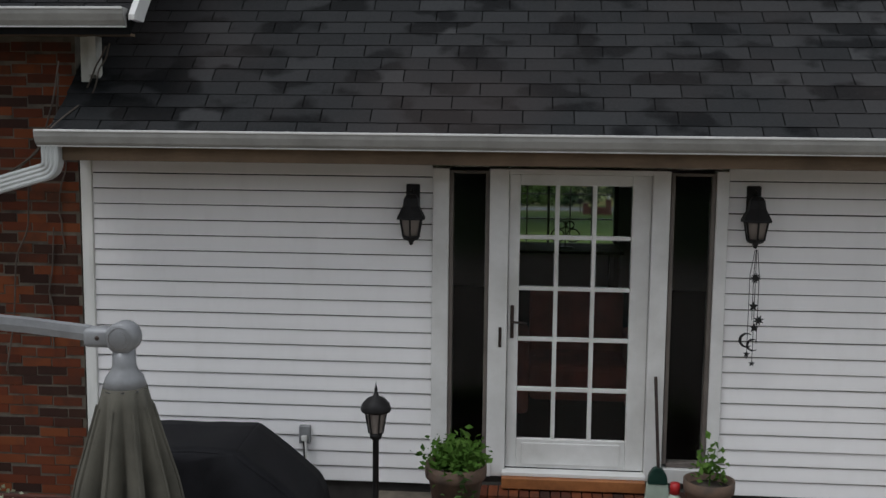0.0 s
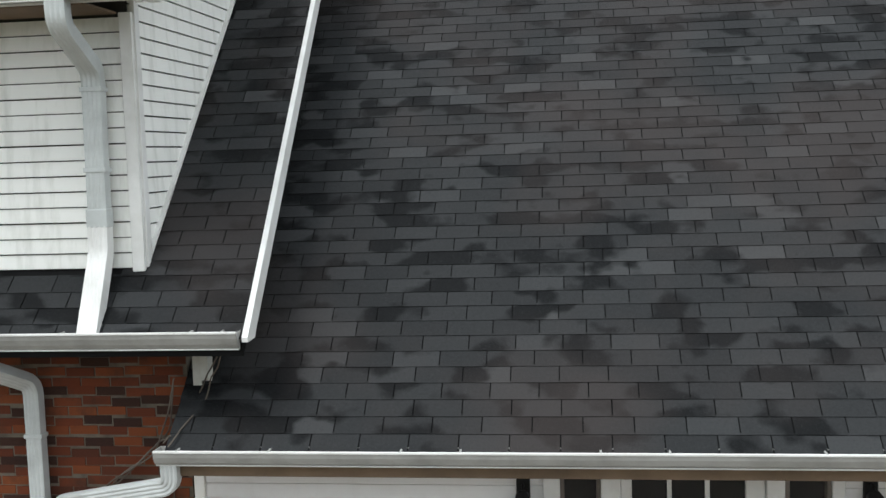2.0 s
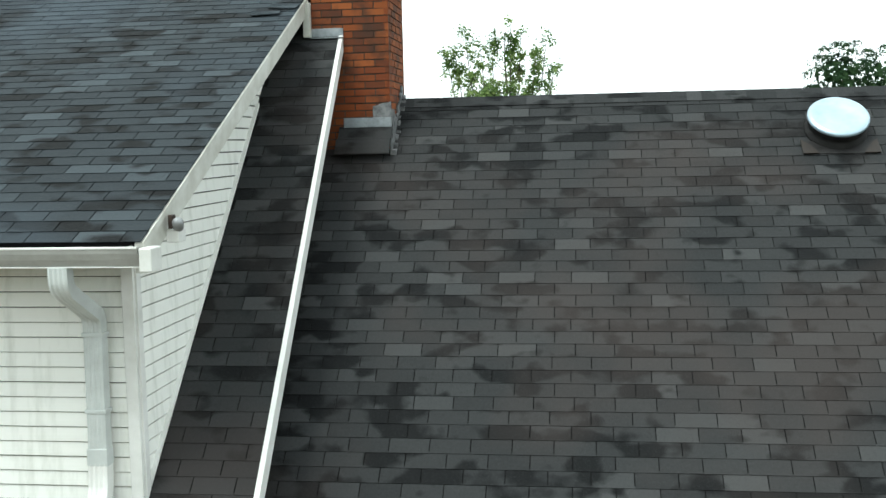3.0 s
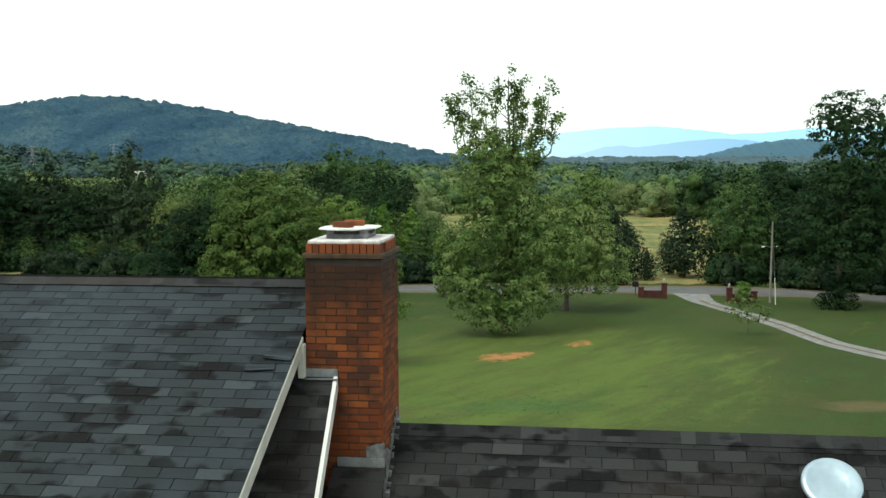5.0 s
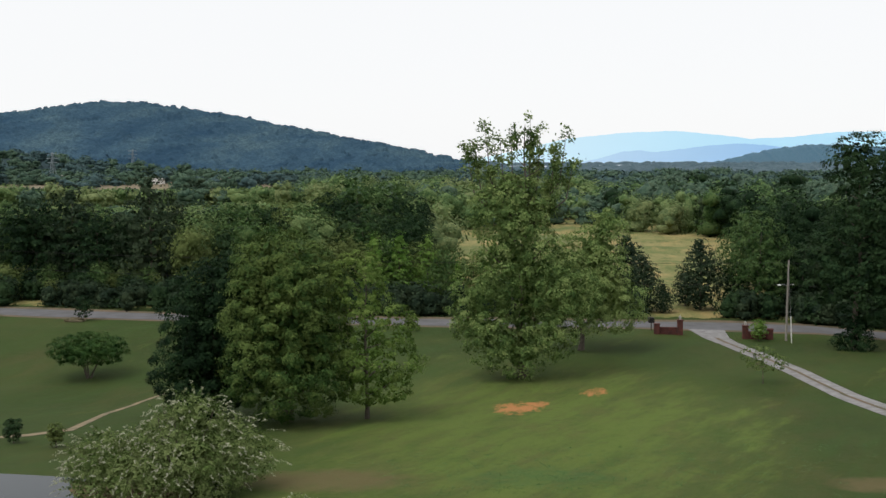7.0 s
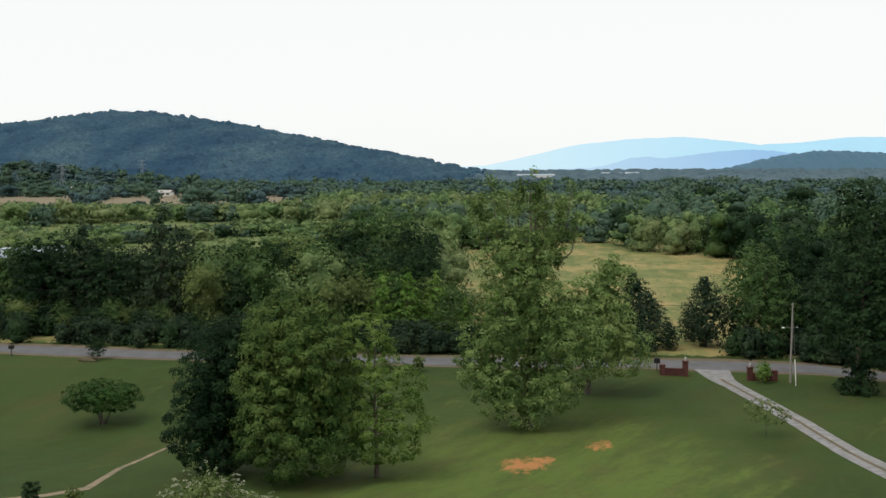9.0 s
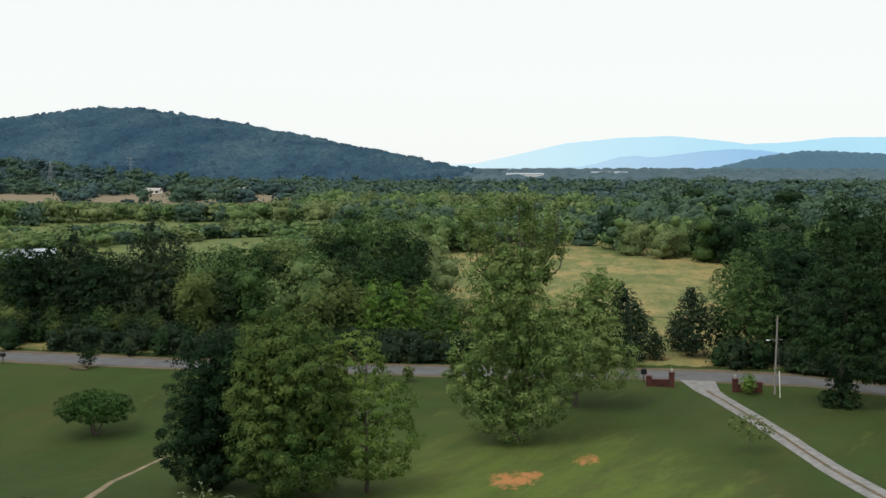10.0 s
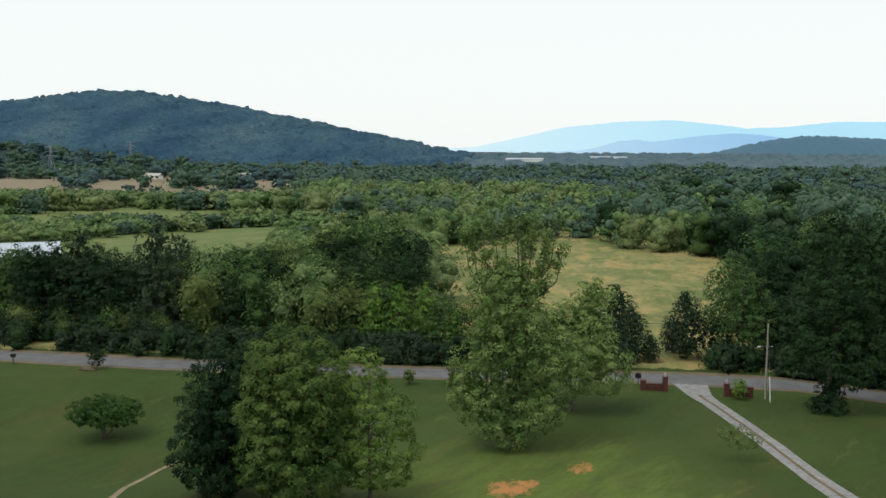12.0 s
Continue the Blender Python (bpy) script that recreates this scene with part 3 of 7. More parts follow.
def masses(rng, blobs, scale=0.8, rough=0.2, levels=2):
    """Uneven rounded masses of foliage, one for each (x, y, z, rx, ry, rz)."""
    b = np.asarray(blobs, float)
    t, f = ROUND[levels]
    v = t[None] * rng.uniform(1 - rough, 1 + rough, (len(b), len(t), 1)) * b[:, None, 3:6] * scale + b[:, None, :3]
    return v.reshape(-1, 3), (f[None] + np.arange(len(b))[:, None, None] * len(t)).reshape(-1, 3)


BOX_V = np.array([(x, y, z) for x in (0, 1) for y in (0, 1) for z in (0, 1)], float)
BOX_F = np.array([(0, 1, 3, 2), (4, 6, 7, 5), (0, 4, 5, 1), (2, 3, 7, 6), (0, 2, 6, 4), (1, 5, 7, 3)])


def joined_boxes(name, boxes, mats, mat, parent, label=""):
    """Many small boxes, each (lo, hi) under its own matrix, as one mesh of kind stuff."""
    vs, fs = [], []
    for k, ((lo, hi), m) in enumerate(zip(boxes, mats)):
        v = BOX_V * (np.array(hi) - lo) + lo
        m = np.array(m)
        vs.append(v @ m[:3, :3].T + m[:3, 3])
        fs.append(BOX_F + 8 * k)
    if not vs:
        return None
    ob = link(name, mesh_np(name, np.concatenate(vs), np.concatenate(fs)), mat, parent, label)
    return tagged(ob, kind="stuff")

# ---------------------------------------------------------------- the house: planes
WALL_Y = 6.20                      # rear wall of the wing
WING_S, MAIN_S, DORM_S = 0.861, 0.96, 0.485


def z_wing(y):
    return 2.68 + WING_S * (y - 5.73)


def z_main(y):
    return 3.79 + MAIN_S * (y - 6.12)


def z_dorm(y):
    return 5.66 + DORM_S * (y - 5.60)


def shingled(parent, x0, x1, y0, z0, slope, y1, chosen, keep=None, skew=0.0, mat=None):
    """Courses of shingle tabs up a slope; the chosen stretch as parts of their own, the rest joined."""
    rng = random.Random(int(100 * y0 + 7))
    ang = math.atan(slope)
    run = (y1 - y0) / math.cos(ang)
    w, expo = 0.312, 0.131
    me = mesh_np("shingle", BOX_V * (w - 0.008, 0.150, 0.0045), BOX_F)
    mat = mat or SHINGLE
    me.materials.append(mat)
    boxes, mats, made = [], [], 0
    for i in range(int(run / expo) + 1):
        u = i * expo
        off = (i * 0.155 + 0.02 * math.sin(i * 1.7)) % w
        length = min(0.150, run - u + 0.01)
        if length < 0.02:
            continue
        x = x0 - off
        while x < x1:
            yc = y0 + (u + 0.06) * math.cos(ang)
            a, b = max(x, x0), min(x + w - 0.008, x1 - skew * (yc - y0))
            if b - a > 0.02 and (keep is None or keep((a + b) / 2, yc)):
                lift = 0.0038 + rng.uniform(0, 0.0012)
                m = (Matrix.Translation((0, y0 + u * math.cos(ang), z0 + u * math.sin(ang))) @ Matrix.Rotation(ang, 4, "X")
                     @ Matrix.Translation((0, 0, lift)) @ Matrix.Rotation(-0.036 - rng.uniform(0, 0.004), 4, "X"))
                if b - a > w - 0.009 and length > 0.14 and made < 300 and chosen(x, yc):
                    ob = new("shingle", me)
                    ob.parent = parent
                    ob.matrix_basis = m @ Matrix.Translation((x, 0, 0)) @ Matrix.Rotation(rng.uniform(-0.006, 0.006), 4, "Z")
                    made += 1
                else:
                    boxes.append(((a, 0, 0), (b, length, 0.0045)))
                    mats.append(m)
            x += w
    joined_boxes("shingles", boxes, mats, mat, parent)


def ridge_caps(parent, x0, x1, y, z, slope):
    boxes, mats = [], []
    ang = math.atan(slope)
    x = x0
    while x < x1:
        for sgn in (1, -1):
            m = Matrix.Translation((x, y, z + 0.018)) @ Matrix.Rotation(sgn * -ang, 4, "X") @ Matrix.Rotation(0.02, 4, "Y")
            boxes.append(((0, 0 if sgn > 0 else -0.15, 0), (0.30, 0.15 if sgn > 0 else 0, 0.008)))
            mats.append(m)
        x += 0.145
    joined_boxes("ridge_caps", boxes, mats, SHINGLE, parent)


def siding_run(parent, x0, x1, z0, z1, y, mat):
    """Lapped boards along x on a wall that faces the camera's side."""
    # the gap above each board bares the dark core as a painted lap shadow
    bm = bmesh.new()
    prism(bm, [(-0.006, 0.0), (-0.007, 0.006), (0.004, 0.0945), (0.021, 0.0945), (0.021, 0.0)], "x", x0, x1)
    me = bpy.data.meshes.new("siding_board")
    bm.to_mesh(me)
    bm.free()
    me.materials.append(mat)
    z = z0
    rng = random.Random(3)
    while z < z1 - 0.02:
        ob = new("siding_board", me)
        ob.parent = parent
        ob.location = (0, y + rng.uniform(-0.0012, 0.0012), z)
        ob.rotation_euler = (0, rng.uniform(-0.0004, 0.0004), 0)
        if z + 0.1045 > z1:
            ob.scale = (1, 1, (z1 - z) / 0.1045)
        z += 0.1035


def bricks(parent, x0, x1, y, z0, z1, chosen, rot=0.0, origin=(0, 0), limit=300, odd=0, mat=None):
    """Stretcher bricks in running bond; the wall faces -y before it is turned by rot about the z axis at origin."""
    rng = random.Random(int(31 * x1 + 7 * z0))
    bl, bh = 0.1985, 0.0585
    me = mesh_np("brick", BOX_V * (bl, 0.05, bh), BOX_F)
    mat = mat or BRICK
    me.materials.append(mat)
    turn = Matrix.Translation((origin[0], origin[1], 0)) @ Matrix.Rotation(rot, 4, "Z")
    boxes, mats, made = [], [], 0
    for i in range(int((z1 - z0) / 0.0705)):
        z = z0 + i * 0.0705
        x = x0 - (0.105 if (i + odd) % 2 else 0.0)
        while x < x1:
            a, b = max(x, x0), min(x + bl, x1)
            if b - a > 0.03:
                m = turn @ Matrix.Translation((0, y - rng.uniform(0, 0.003), z)) @ Matrix.Rotation(rng.uniform(-0.004, 0.004), 4, "Y")
                if b - a > bl - 0.002 and made < limit and chosen(a, z):
                    ob = new("brick", me)
                    ob.parent = parent
                    ob.matrix_basis = m @ Matrix.Translation((a, 0, 0))
                    made += 1
                else:
                    boxes.append(((a, 0, 0), (b, 0.05, bh)))
                    mats.append(m)
            x += 0.210
    joined_boxes("bricks", boxes, mats, mat, parent)


def gutter(label, x0, x1, lip, top, drop=0.114, spikes=()):
    g = thing("gutter", label, "gutter")
    bm = bmesh.new()
    d = [(0.140, -0.004), (0.140, -drop), (0.050, -drop), (0.022, -0.078), (0.006, -0.040), (0.0, 0.0), (0.016, 0.0), (0.016, -0.010), (0.030, -0.074), (0.055, -drop + 0.010), (0.133, -drop + 0.010), (0.133, -0.004)]
    prism(bm, [(lip + u, top + v) for u, v in d], "x", x0, x1)
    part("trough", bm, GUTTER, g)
    # lip and rim stay white against the trough's painted shade
    boxed("lower_lip", (x0, lip + 0.040, top - drop - 0.004), (x1, lip + 0.056, top - drop + 0.004), WHITE, g, 0.002)
    boxed("rim", (x0, lip - 0.003, top - 0.012), (x1, lip + 0.020, top + 0.002), WHITE, g, 0.003)
    for x in (x0, x1):
        bm = bmesh.new()
        prism(bm, [(lip + u, top + v) for u, v in d[:6]], "x", x - 0.003, x + 0.003)
        part("end_cap", bm, GUTTER, g)
    for x in spikes:
        boxed("hanger", (x - 0.006, lip + 0.004, top - 0.006), (x + 0.006, lip + 0.075, top + 0.004), GUTTER, g, 0.002)
    return g


def downspout(label, path, w=0.108, d=0.078, leg=None):
    s = thing("downspout", label, "downspout")
    bm = bmesh.new()
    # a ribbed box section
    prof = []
    for k in range(9):
        prof.append((-w / 2 + w * k / 8, -d / 2 - (0.004 if k % 2 else 0.0)))
    for k in range(9):
        prof.append((w / 2 - w * k / 8, d / 2 + (0.004 if k % 2 else 0.0)))
    sweep(bm, softened(path, 0.075, 6), prof, up=(0, 1, 0.001))
    pipe = part("pipe", bm, SPOUT, s)
    if leg:
        bm = bmesh.new()
        sweep(bm, softened(leg, 0.06, 6), [(u * 1.06, v * 1.08) for u, v in prof], up=(0, 1, 0.001))
        elbow = part("outlet_elbow", bm, WHITE, s, "bright white outlet elbow")
        c = Vector(leg[0])
        boxed("joint", (c.x - w / 2 - 0.009, c.y - d / 2 - 0.010, c.z - 0.08), (c.x + w / 2 + 0.009, c.y + d / 2 + 0.006, c.z + 0.04), SPOUT, elbow, 0.006)
    for p, q in zip(path[1:], path[2:]):
        p, q = Vector(p), Vector(q)
        if (q - p).length > 0.7 and abs((q - p).normalized().z) > 0.9:
            for t in (0.12, 0.62):
                c = p.lerp(q, t)
                boxed("strap", (c.x - w / 2 - 0.012, c.y - d / 2 - 0.008, c.z - 0.014), (c.x + w / 2 + 0.012, c.y + d / 2 + 0.004, c.z + 0.014), SPOUT, pipe, 0.003)
    return s


# ---------------------------------------------------------------- wing: walls and roof
wall_rear = boxed("wall_rear", (-2.47, 6.222, 0.0), (-0.105, 6.40, 2.58), LAP_SHADE, bevel=0)
tagged(wall_rear, "white lapped vinyl siding wall of the rear wing", "wall", kind="structure")
siding_run(wall_rear, -2.395, -0.107, 0.346, 2.505, WALL_Y, SIDING)
wall_rear_b = boxed("wall_rear_east", (1.788, 6.222, 0.0), (7.0, 6.40, 2.58), LAP_SHADE, bevel=0)
tagged(wall_rear_b, "white lapped vinyl siding wall beside the glazed door", "wall", kind="structure")
siding_run(wall_rear_b, 1.790, 7.0, 0.346, 2.505, WALL_Y, SIDING)
tagged(boxed("wall_over_door", (-0.105, 6.222, 2.482), (1.788, 6.40, 2.58), WHITE, bevel=0), "white trimmed wall strip over the door", "wall", kind="structure")
tagged(boxed("wall_under_door", (-0.105, 6.222, 0.0), (1.788, 6.40, 0.366), CONCRETE, bevel=0), "concrete foundation under the door", "wall", kind="structure")
corner_trim = boxed("trim", (-2.472, 6.178, 0.0), (-2.397, 6.221, 2.52), SIDING_OLD, bevel=0.006)
tagged(corner_trim, "white corner board at the end of the siding", "trim", kind="structure")
boxed_w = boxed("wall_east", (6.85, 6.40, 0.0), (7.0, 14.6, 2.58), SIDING, bevel=0)
tagged(boxed_w, "white gable end wall of the wing", "wall", kind="structure")
for name, lo, hi in (("wall_front", (-2.4, 14.5, 0.0), (0.14, 14.65, 2.58)), ("wall_front_east", (1.82, 14.5, 0.0), (6.85, 14.65, 2.58)),
                     ("wall_under_window", (0.14, 14.5, 0.0), (1.82, 14.65, 1.0)), ("wall_over_window", (0.14, 14.5, 2.2), (1.82, 14.65, 2.58))):
    tagged(boxed(name, lo, hi, SIDING, bevel=0), "white front wall of the wing around a window", "wall", kind="structure")
tagged(boxed("floor", (-2.4, 6.40, 0.30), (6.85, 14.5, 0.42), ROOM, bevel=0), "wooden floor inside the wing, near black for the dim room", "floor", kind="structure")
tagged(boxed("ceiling", (-2.4, 6.40, 2.50), (6.85, 14.5, 2.58), ROOM, bevel=0), "ceiling inside the wing, near black for the dim room", "ceiling", kind="structure")

bm = bmesh.new()
prism(bm, [(5.73, 2.675), (10.33, 6.635), (14.95, 2.66), (14.95, 2.52), (10.33, 6.49), (5.73, 2.535)], "x", -2.47, 7.2)
roof_wing = part("roof_wing", bm, SLOT_SHADE)
tagged(roof_wing, "dark charcoal asphalt shingle roof of the wing", "roof", kind="structure")
bm = bmesh.new()
prism(bm, [(6.40, 2.58), (14.5, 2.58), (10.33, 6.40)], "x", 6.86, 7.0)
tagged(part("wall_gable_east", bm, SIDING), "white siding gable of the wing", "wall", kind="structure")
# fascia in soffit brown paints the shadow line below the gutter
bm = bmesh.new()
box(bm, (-2.47, 5.715, 2.51), (7.2, 5.728, 2.668))
tagged(part("trim", bm, SOFFIT), "fascia board under the wing's eave, browned for gutter shade", "trim", kind="structure")
tagged(boxed("soffit", (-2.47, 5.729, 2.508), (7.2, 6.198, 2.524), SOFFIT, bevel=0), "tan board soffit under the wing's eave, darkened for shade", "soffit", kind="structure")
gutter("stained white aluminium gutter along the wing's eave, face greyed for shade", -2.507, 7.25, 5.609, 2.697, 0.100, spikes=(-2.36, -1.77, -0.945, -0.58, 0.26, 0.665, 1.55, 1.93, 2.75, 3.6))

# ---------------------------------------------------------------- main house
bm = bmesh.new()
prism(bm, [(6.1895, 0.0), (6.1895, 3.30), (10.65, 7.90), (15.1, 3.30), (15.1, 0.0)], "x", -11.0, -2.485)
wall_main = part("wall_main", bm, MORTAR)
tagged(wall_main, "red brick rear wall of the main house", "wall", kind="structure")
bm = bmesh.new()
prism(bm, [(5.72, z_main(5.72) - 0.012), (10.65, z_main(10.65) - 0.012), (15.6, z_main(5.70)), (15.6, z_main(5.70) - 0.16), (10.65, z_main(10.65) - 0.17), (5.72, z_main(5.72) - 0.13)], "x", -11.3, -1.925)
for v in bm.verts:
    if v.co.x > -5:
        v.co.x -= 0.036 * (v.co.y - 5.72)
roof_main = part("roof_main", bm, SLOT_SHADE)
tagged(roof_main, "dark asphalt shingle roof of the main house", "roof", kind="structure")
bm = bmesh.new()
for y0, y1 in ((5.70, 9.745),):
    prism(bm, [(y0, 3.366), (y0, z_main(y0) + 0.010), (y1, z_main(y1) + 0.010), (y1, z_main(y1) - 0.160), (5.90, z_main(5.90) - 0.175), (5.872, 3.366)], "x", -1.928, -1.890)
for v in bm.verts:
    v.co.x -= 0.036 * (v.co.y - 5.72)
rake = part("trim", bm, WHITE)
tagged(rake, "white rake board along the main roof's edge", "trim", kind="structure")
bm = bmesh.new()
prism(bm, [(6.20, z_main(6.20) - 0.42), (6.20, z_main(6.20) - 0.19), (9.74, z_main(9.74) - 0.19), (9.74, z_main(9.74) - 0.42)], "x", -2.484, -2.45)
tagged(part("trim", bm, WHITE), "white frieze board under the main roof's overhang", "trim", kind="structure")
tagged(boxed("trim", (-11.3, 5.775, 3.335), (-1.932, 5.797, 3.425), WHITE, bevel=0.002), "white fascia board under the main eave", "trim", kind="structure")
tagged(boxed("soffit", (-11.3, 5.798, 3.300), (-2.06, 6.15, 3.316), SOFFIT, bevel=0), "shaded soffit under the main eave", "soffit", kind="structure")
bm = bmesh.new()
prism(bm, [(6.06, 3.05), (6.06, 3.295), (6.16, 3.295), (6.16, 3.02)], "x", -2.342, -2.290)
prism(bm, [(6.10, 2.99), (6.10, 3.295), (6.18, 3.295), (6.18, 2.96)], "x", -2.408, -2.350)
tagged(part("trim", bm, AGED_WHITE), "dull white eave return where the roofs meet", "trim", kind="structure")
gutter("white aluminium gutter on the main house's eave, face greyed for shade", -11.3, -1.948, 5.655, 3.437, spikes=(-5.1, -4.0, -3.1, -2.25, -2.05))

# ---------------------------------------------------------------- shed dormer
bm = bmesh.new()
prism(bm, [(6.145, 3.66), (6.145, z_dorm(6.145) - 0.13), (10.5, z_dorm(10.5) - 0.13), (10.5, z_main(10.5) - 0.1)], "x", -10.0, -2.740)
wall_dormer = part("wall_dormer", bm, LAP_SHADE)
tagged(wall_dormer, "weathered white siding walls of the shed dormer", "wall", kind="structure")
siding_run(wall_dormer, -10.0, -2.784, 3.800, 5.452, 6.122, SIDING_OLD)
# side boards leave the same gaps, dark core showing as lap shadow
for k in range(37):
    z = 3.88 + k * 0.1035
    ya = max(6.15, 5.60 + (z + 0.27 - 5.66) / DORM_S)
    yb = 6.12 + (z - 3.79) / MAIN_S + 0.01
    if yb - ya < 0.06:
        continue
    bm = bmesh.new()
    d = 0.1045 / MAIN_S
    e = d * 0.89
    vs = [(-2.708, ya, z), (-2.708, yb, z), (-2.714, yb + e, z + 0.0925), (-2.714, ya, z + 0.0925), (-2.745, ya, z), (-2.745, yb, z), (-2.745, yb + e, z + 0.0925), (-2.745, ya, z + 0.0925)]
    v = [bm.verts.new(p) for p in vs]
    for f in ((0, 1, 2, 3), (4, 7, 6, 5), (0, 4, 5, 1), (1, 5, 6, 2), (2, 6, 7, 3), (3, 7, 4, 0)):
        bm.faces.new([v[i] for i in f])
    bmesh.ops.recalc_face_normals(bm, faces=bm.faces)
    part("siding_board", bm, SIDING_OLD, wall_dormer)
bm = bmesh.new()
prism(bm, [(6.20, z_main(6.20) + 0.012), (6.20, z_main(6.20) + 0.040), (9.0, z_main(9.0) + 0.040), (9.0, z_main(9.0) + 0.012)], "x", -2.717, -2.680)
tagged(part("trim", bm, WHITE), "thin white channel under the dormer's side boards", "trim", kind="structure")
bm = bmesh.new()
box(bm, (-2.783, 6.098, 3.775), (-2.698, 6.130, 5.47), 0.004)
box(bm, (-2.716, 6.1305, 3.800), (-2.683, 6.20, 5.60), 0.004)
tagged(part("trim", bm, WHITE), "white corner board of the dormer", "trim", kind="structure")
bm = bmesh.new()
prism(bm, [(5.57, z_dorm(5.57) - 0.012), (10.65, z_dorm(10.65) - 0.012), (10.65, z_dorm(10.65) - 0.13), (5.57, z_dorm(5.57) - 0.13)], "x", -10.4, -2.432)
roof_dormer = part("roof_dormer", bm, SLOT_SHADE)
tagged(roof_dormer, "dark asphalt shingle roof of the shed dormer", "roof", kind="structure")
bm = bmesh.new()
prism(bm, [(5.56, z_dorm(5.56) - 0.200), (5.56, z_dorm(5.56) - 0.014), (9.735, z_dorm(9.735) - 0.014), (9.735, z_dorm(9.735) - 0.190)], "x", -2.430, -2.388)
prism(bm, [(5.56, z_dorm(5.56) - 0.064), (5.56, z_dorm(5.56) - 0.014), (9.735, z_dorm(9.735) - 0.014), (9.735, z_dorm(9.735) - 0.062)], "x", -2.3878, -2.376)
tagged(part("trim", bm, AGED_WHITE), "flat off-white metal cladding along the dormer's rake", "trim", kind="structure")
tagged(boxed("trim", (-2.415, 9.66, 7.25), (-2.352, 9.745, 7.585), AGED_WHITE, bevel=0.004), "off-white end board where the rake meets the chimney", "trim", kind="structure")
for k, (x, y, turn, lift) in enumerate(((-2.66, 9.20, 0.10, 0.10), (-2.54, 9.36, -0.12, 0.05))):
    bm = bmesh.new()
    for i in range(4):
        prism(bm, [(-0.14, 0.0 + 0.004 * i), (-0.14, 0.006 + 0.004 * i), (0.14, 0.006), (0.14, 0.0)], "y", 0.033 * i, 0.033 * (i + 1) - 0.001)
    tab = part("lifted_shingle", bm, SHINGLE_DORMER)
    tab.matrix_basis = Matrix.Translation((x, y, z_dorm(y) + 0.006)) @ Matrix.Rotation(math.atan(DORM_S), 4, "X") @ Matrix.Rotation(turn, 4, "Z") @ Matrix.Translation((0, 0.13, 0)) @ Matrix.Rotation(-lift, 4, "X") @ Matrix.Translation((0, -0.13, 0))
    tagged(tab, "curled loose shingle tab beside the chimney", "shingle", "loose shingles on the dormer")
bm = bmesh.new()
prism(bm, [(5.62, z_dorm(5.62) - 0.18), (5.62, z_dorm(5.62) - 0.165), (9.735, z_dorm(9.735) - 0.165), (9.735, z_dorm(9.735) - 0.18)], "x", -2.77, -2.431)
tagged(part("soffit", bm, WHITE), "white soffit under the dormer's rake", "soffit", kind="structure")
tagged(boxed("trim", (-10.4, 5.632, 5.470), (-2.385, 5.652, 5.640), WHITE, bevel=0.002), "white fascia board of the dormer", "trim", kind="structure")
tagged(boxed("soffit", (-10.4, 5.653, 5.462), (-2.80, 6.118, 5.476), SOFFIT, bevel=0), "tan soffit under the dormer's eave, darkened for shade", "soffit", kind="structure")
bm = bmesh.new()
box(bm, (-2.384, 5.50, 5.45), (-2.30, 5.66, 5.60), 0.01)
tagged(part("trim", bm, WHITE), "white end block at the dormer's eave", "trim", kind="structure")
gutter("white aluminium gutter on the dormer's eave, face greyed for shade", -10.4, -2.392, 5.494, 5.606, 0.126, spikes=(-4.6, -3.5, -2.45))
downspout("pale grey downspout from the dormer gutter to the lower roof", [(-2.925, 5.57, 5.48), (-2.930, 5.585, 5.34), (-2.945, 6.03, 5.10), (-2.962, 6.04, 4.06)], 0.128, 0.085, [(-2.962, 6.04, 4.16), (-2.965, 6.03, 3.90), (-2.940, 5.73, 3.38)])
downspout("pale grey downspout from the main gutter down the brick", [(-3.66, 5.73, 3.34), (-3.66, 5.74, 3.20), (-3.545, 6.10, 3.02), (-3.545, 6.105, 0.05)])
downspout("pale grey ribbed downspout running from the wing gutter to the brick", [(-2.43, 5.69, 2.60), (-2.43, 5.70, 2.45), (-3.40, 6.05, 2.20), (-3.405, 6.06, 0.05)])
flood = thing("floodlight", "weathered bracket and small lamp on the dormer rake", "lamp", -2.365, 5.95, 5.70)
boxed("bracket", (0.005, -0.03, -0.02), (0.035, 0.03, 0.07), BRONZE, flood)
bm = bmesh.new()
lathe(bm, [(0.0, -0.045), (0.035, -0.045), (0.038, 0.02), (0.022, 0.05), (0.0, 0.055)], 14, pose(0.065, -0.01, 0.01, 60, 0, 20))
part("lamp_head", bm, PALE_METAL, flood)
boxed("junction_box", (-0.02, 0.0, -0.11), (0.06, 0.13, -0.03), WHITE, flood)

vine = thing("dead_vine", "dry brown vine hanging where the two roofs meet", "vine", 0, 0, 0)
rng = random.Random(19)
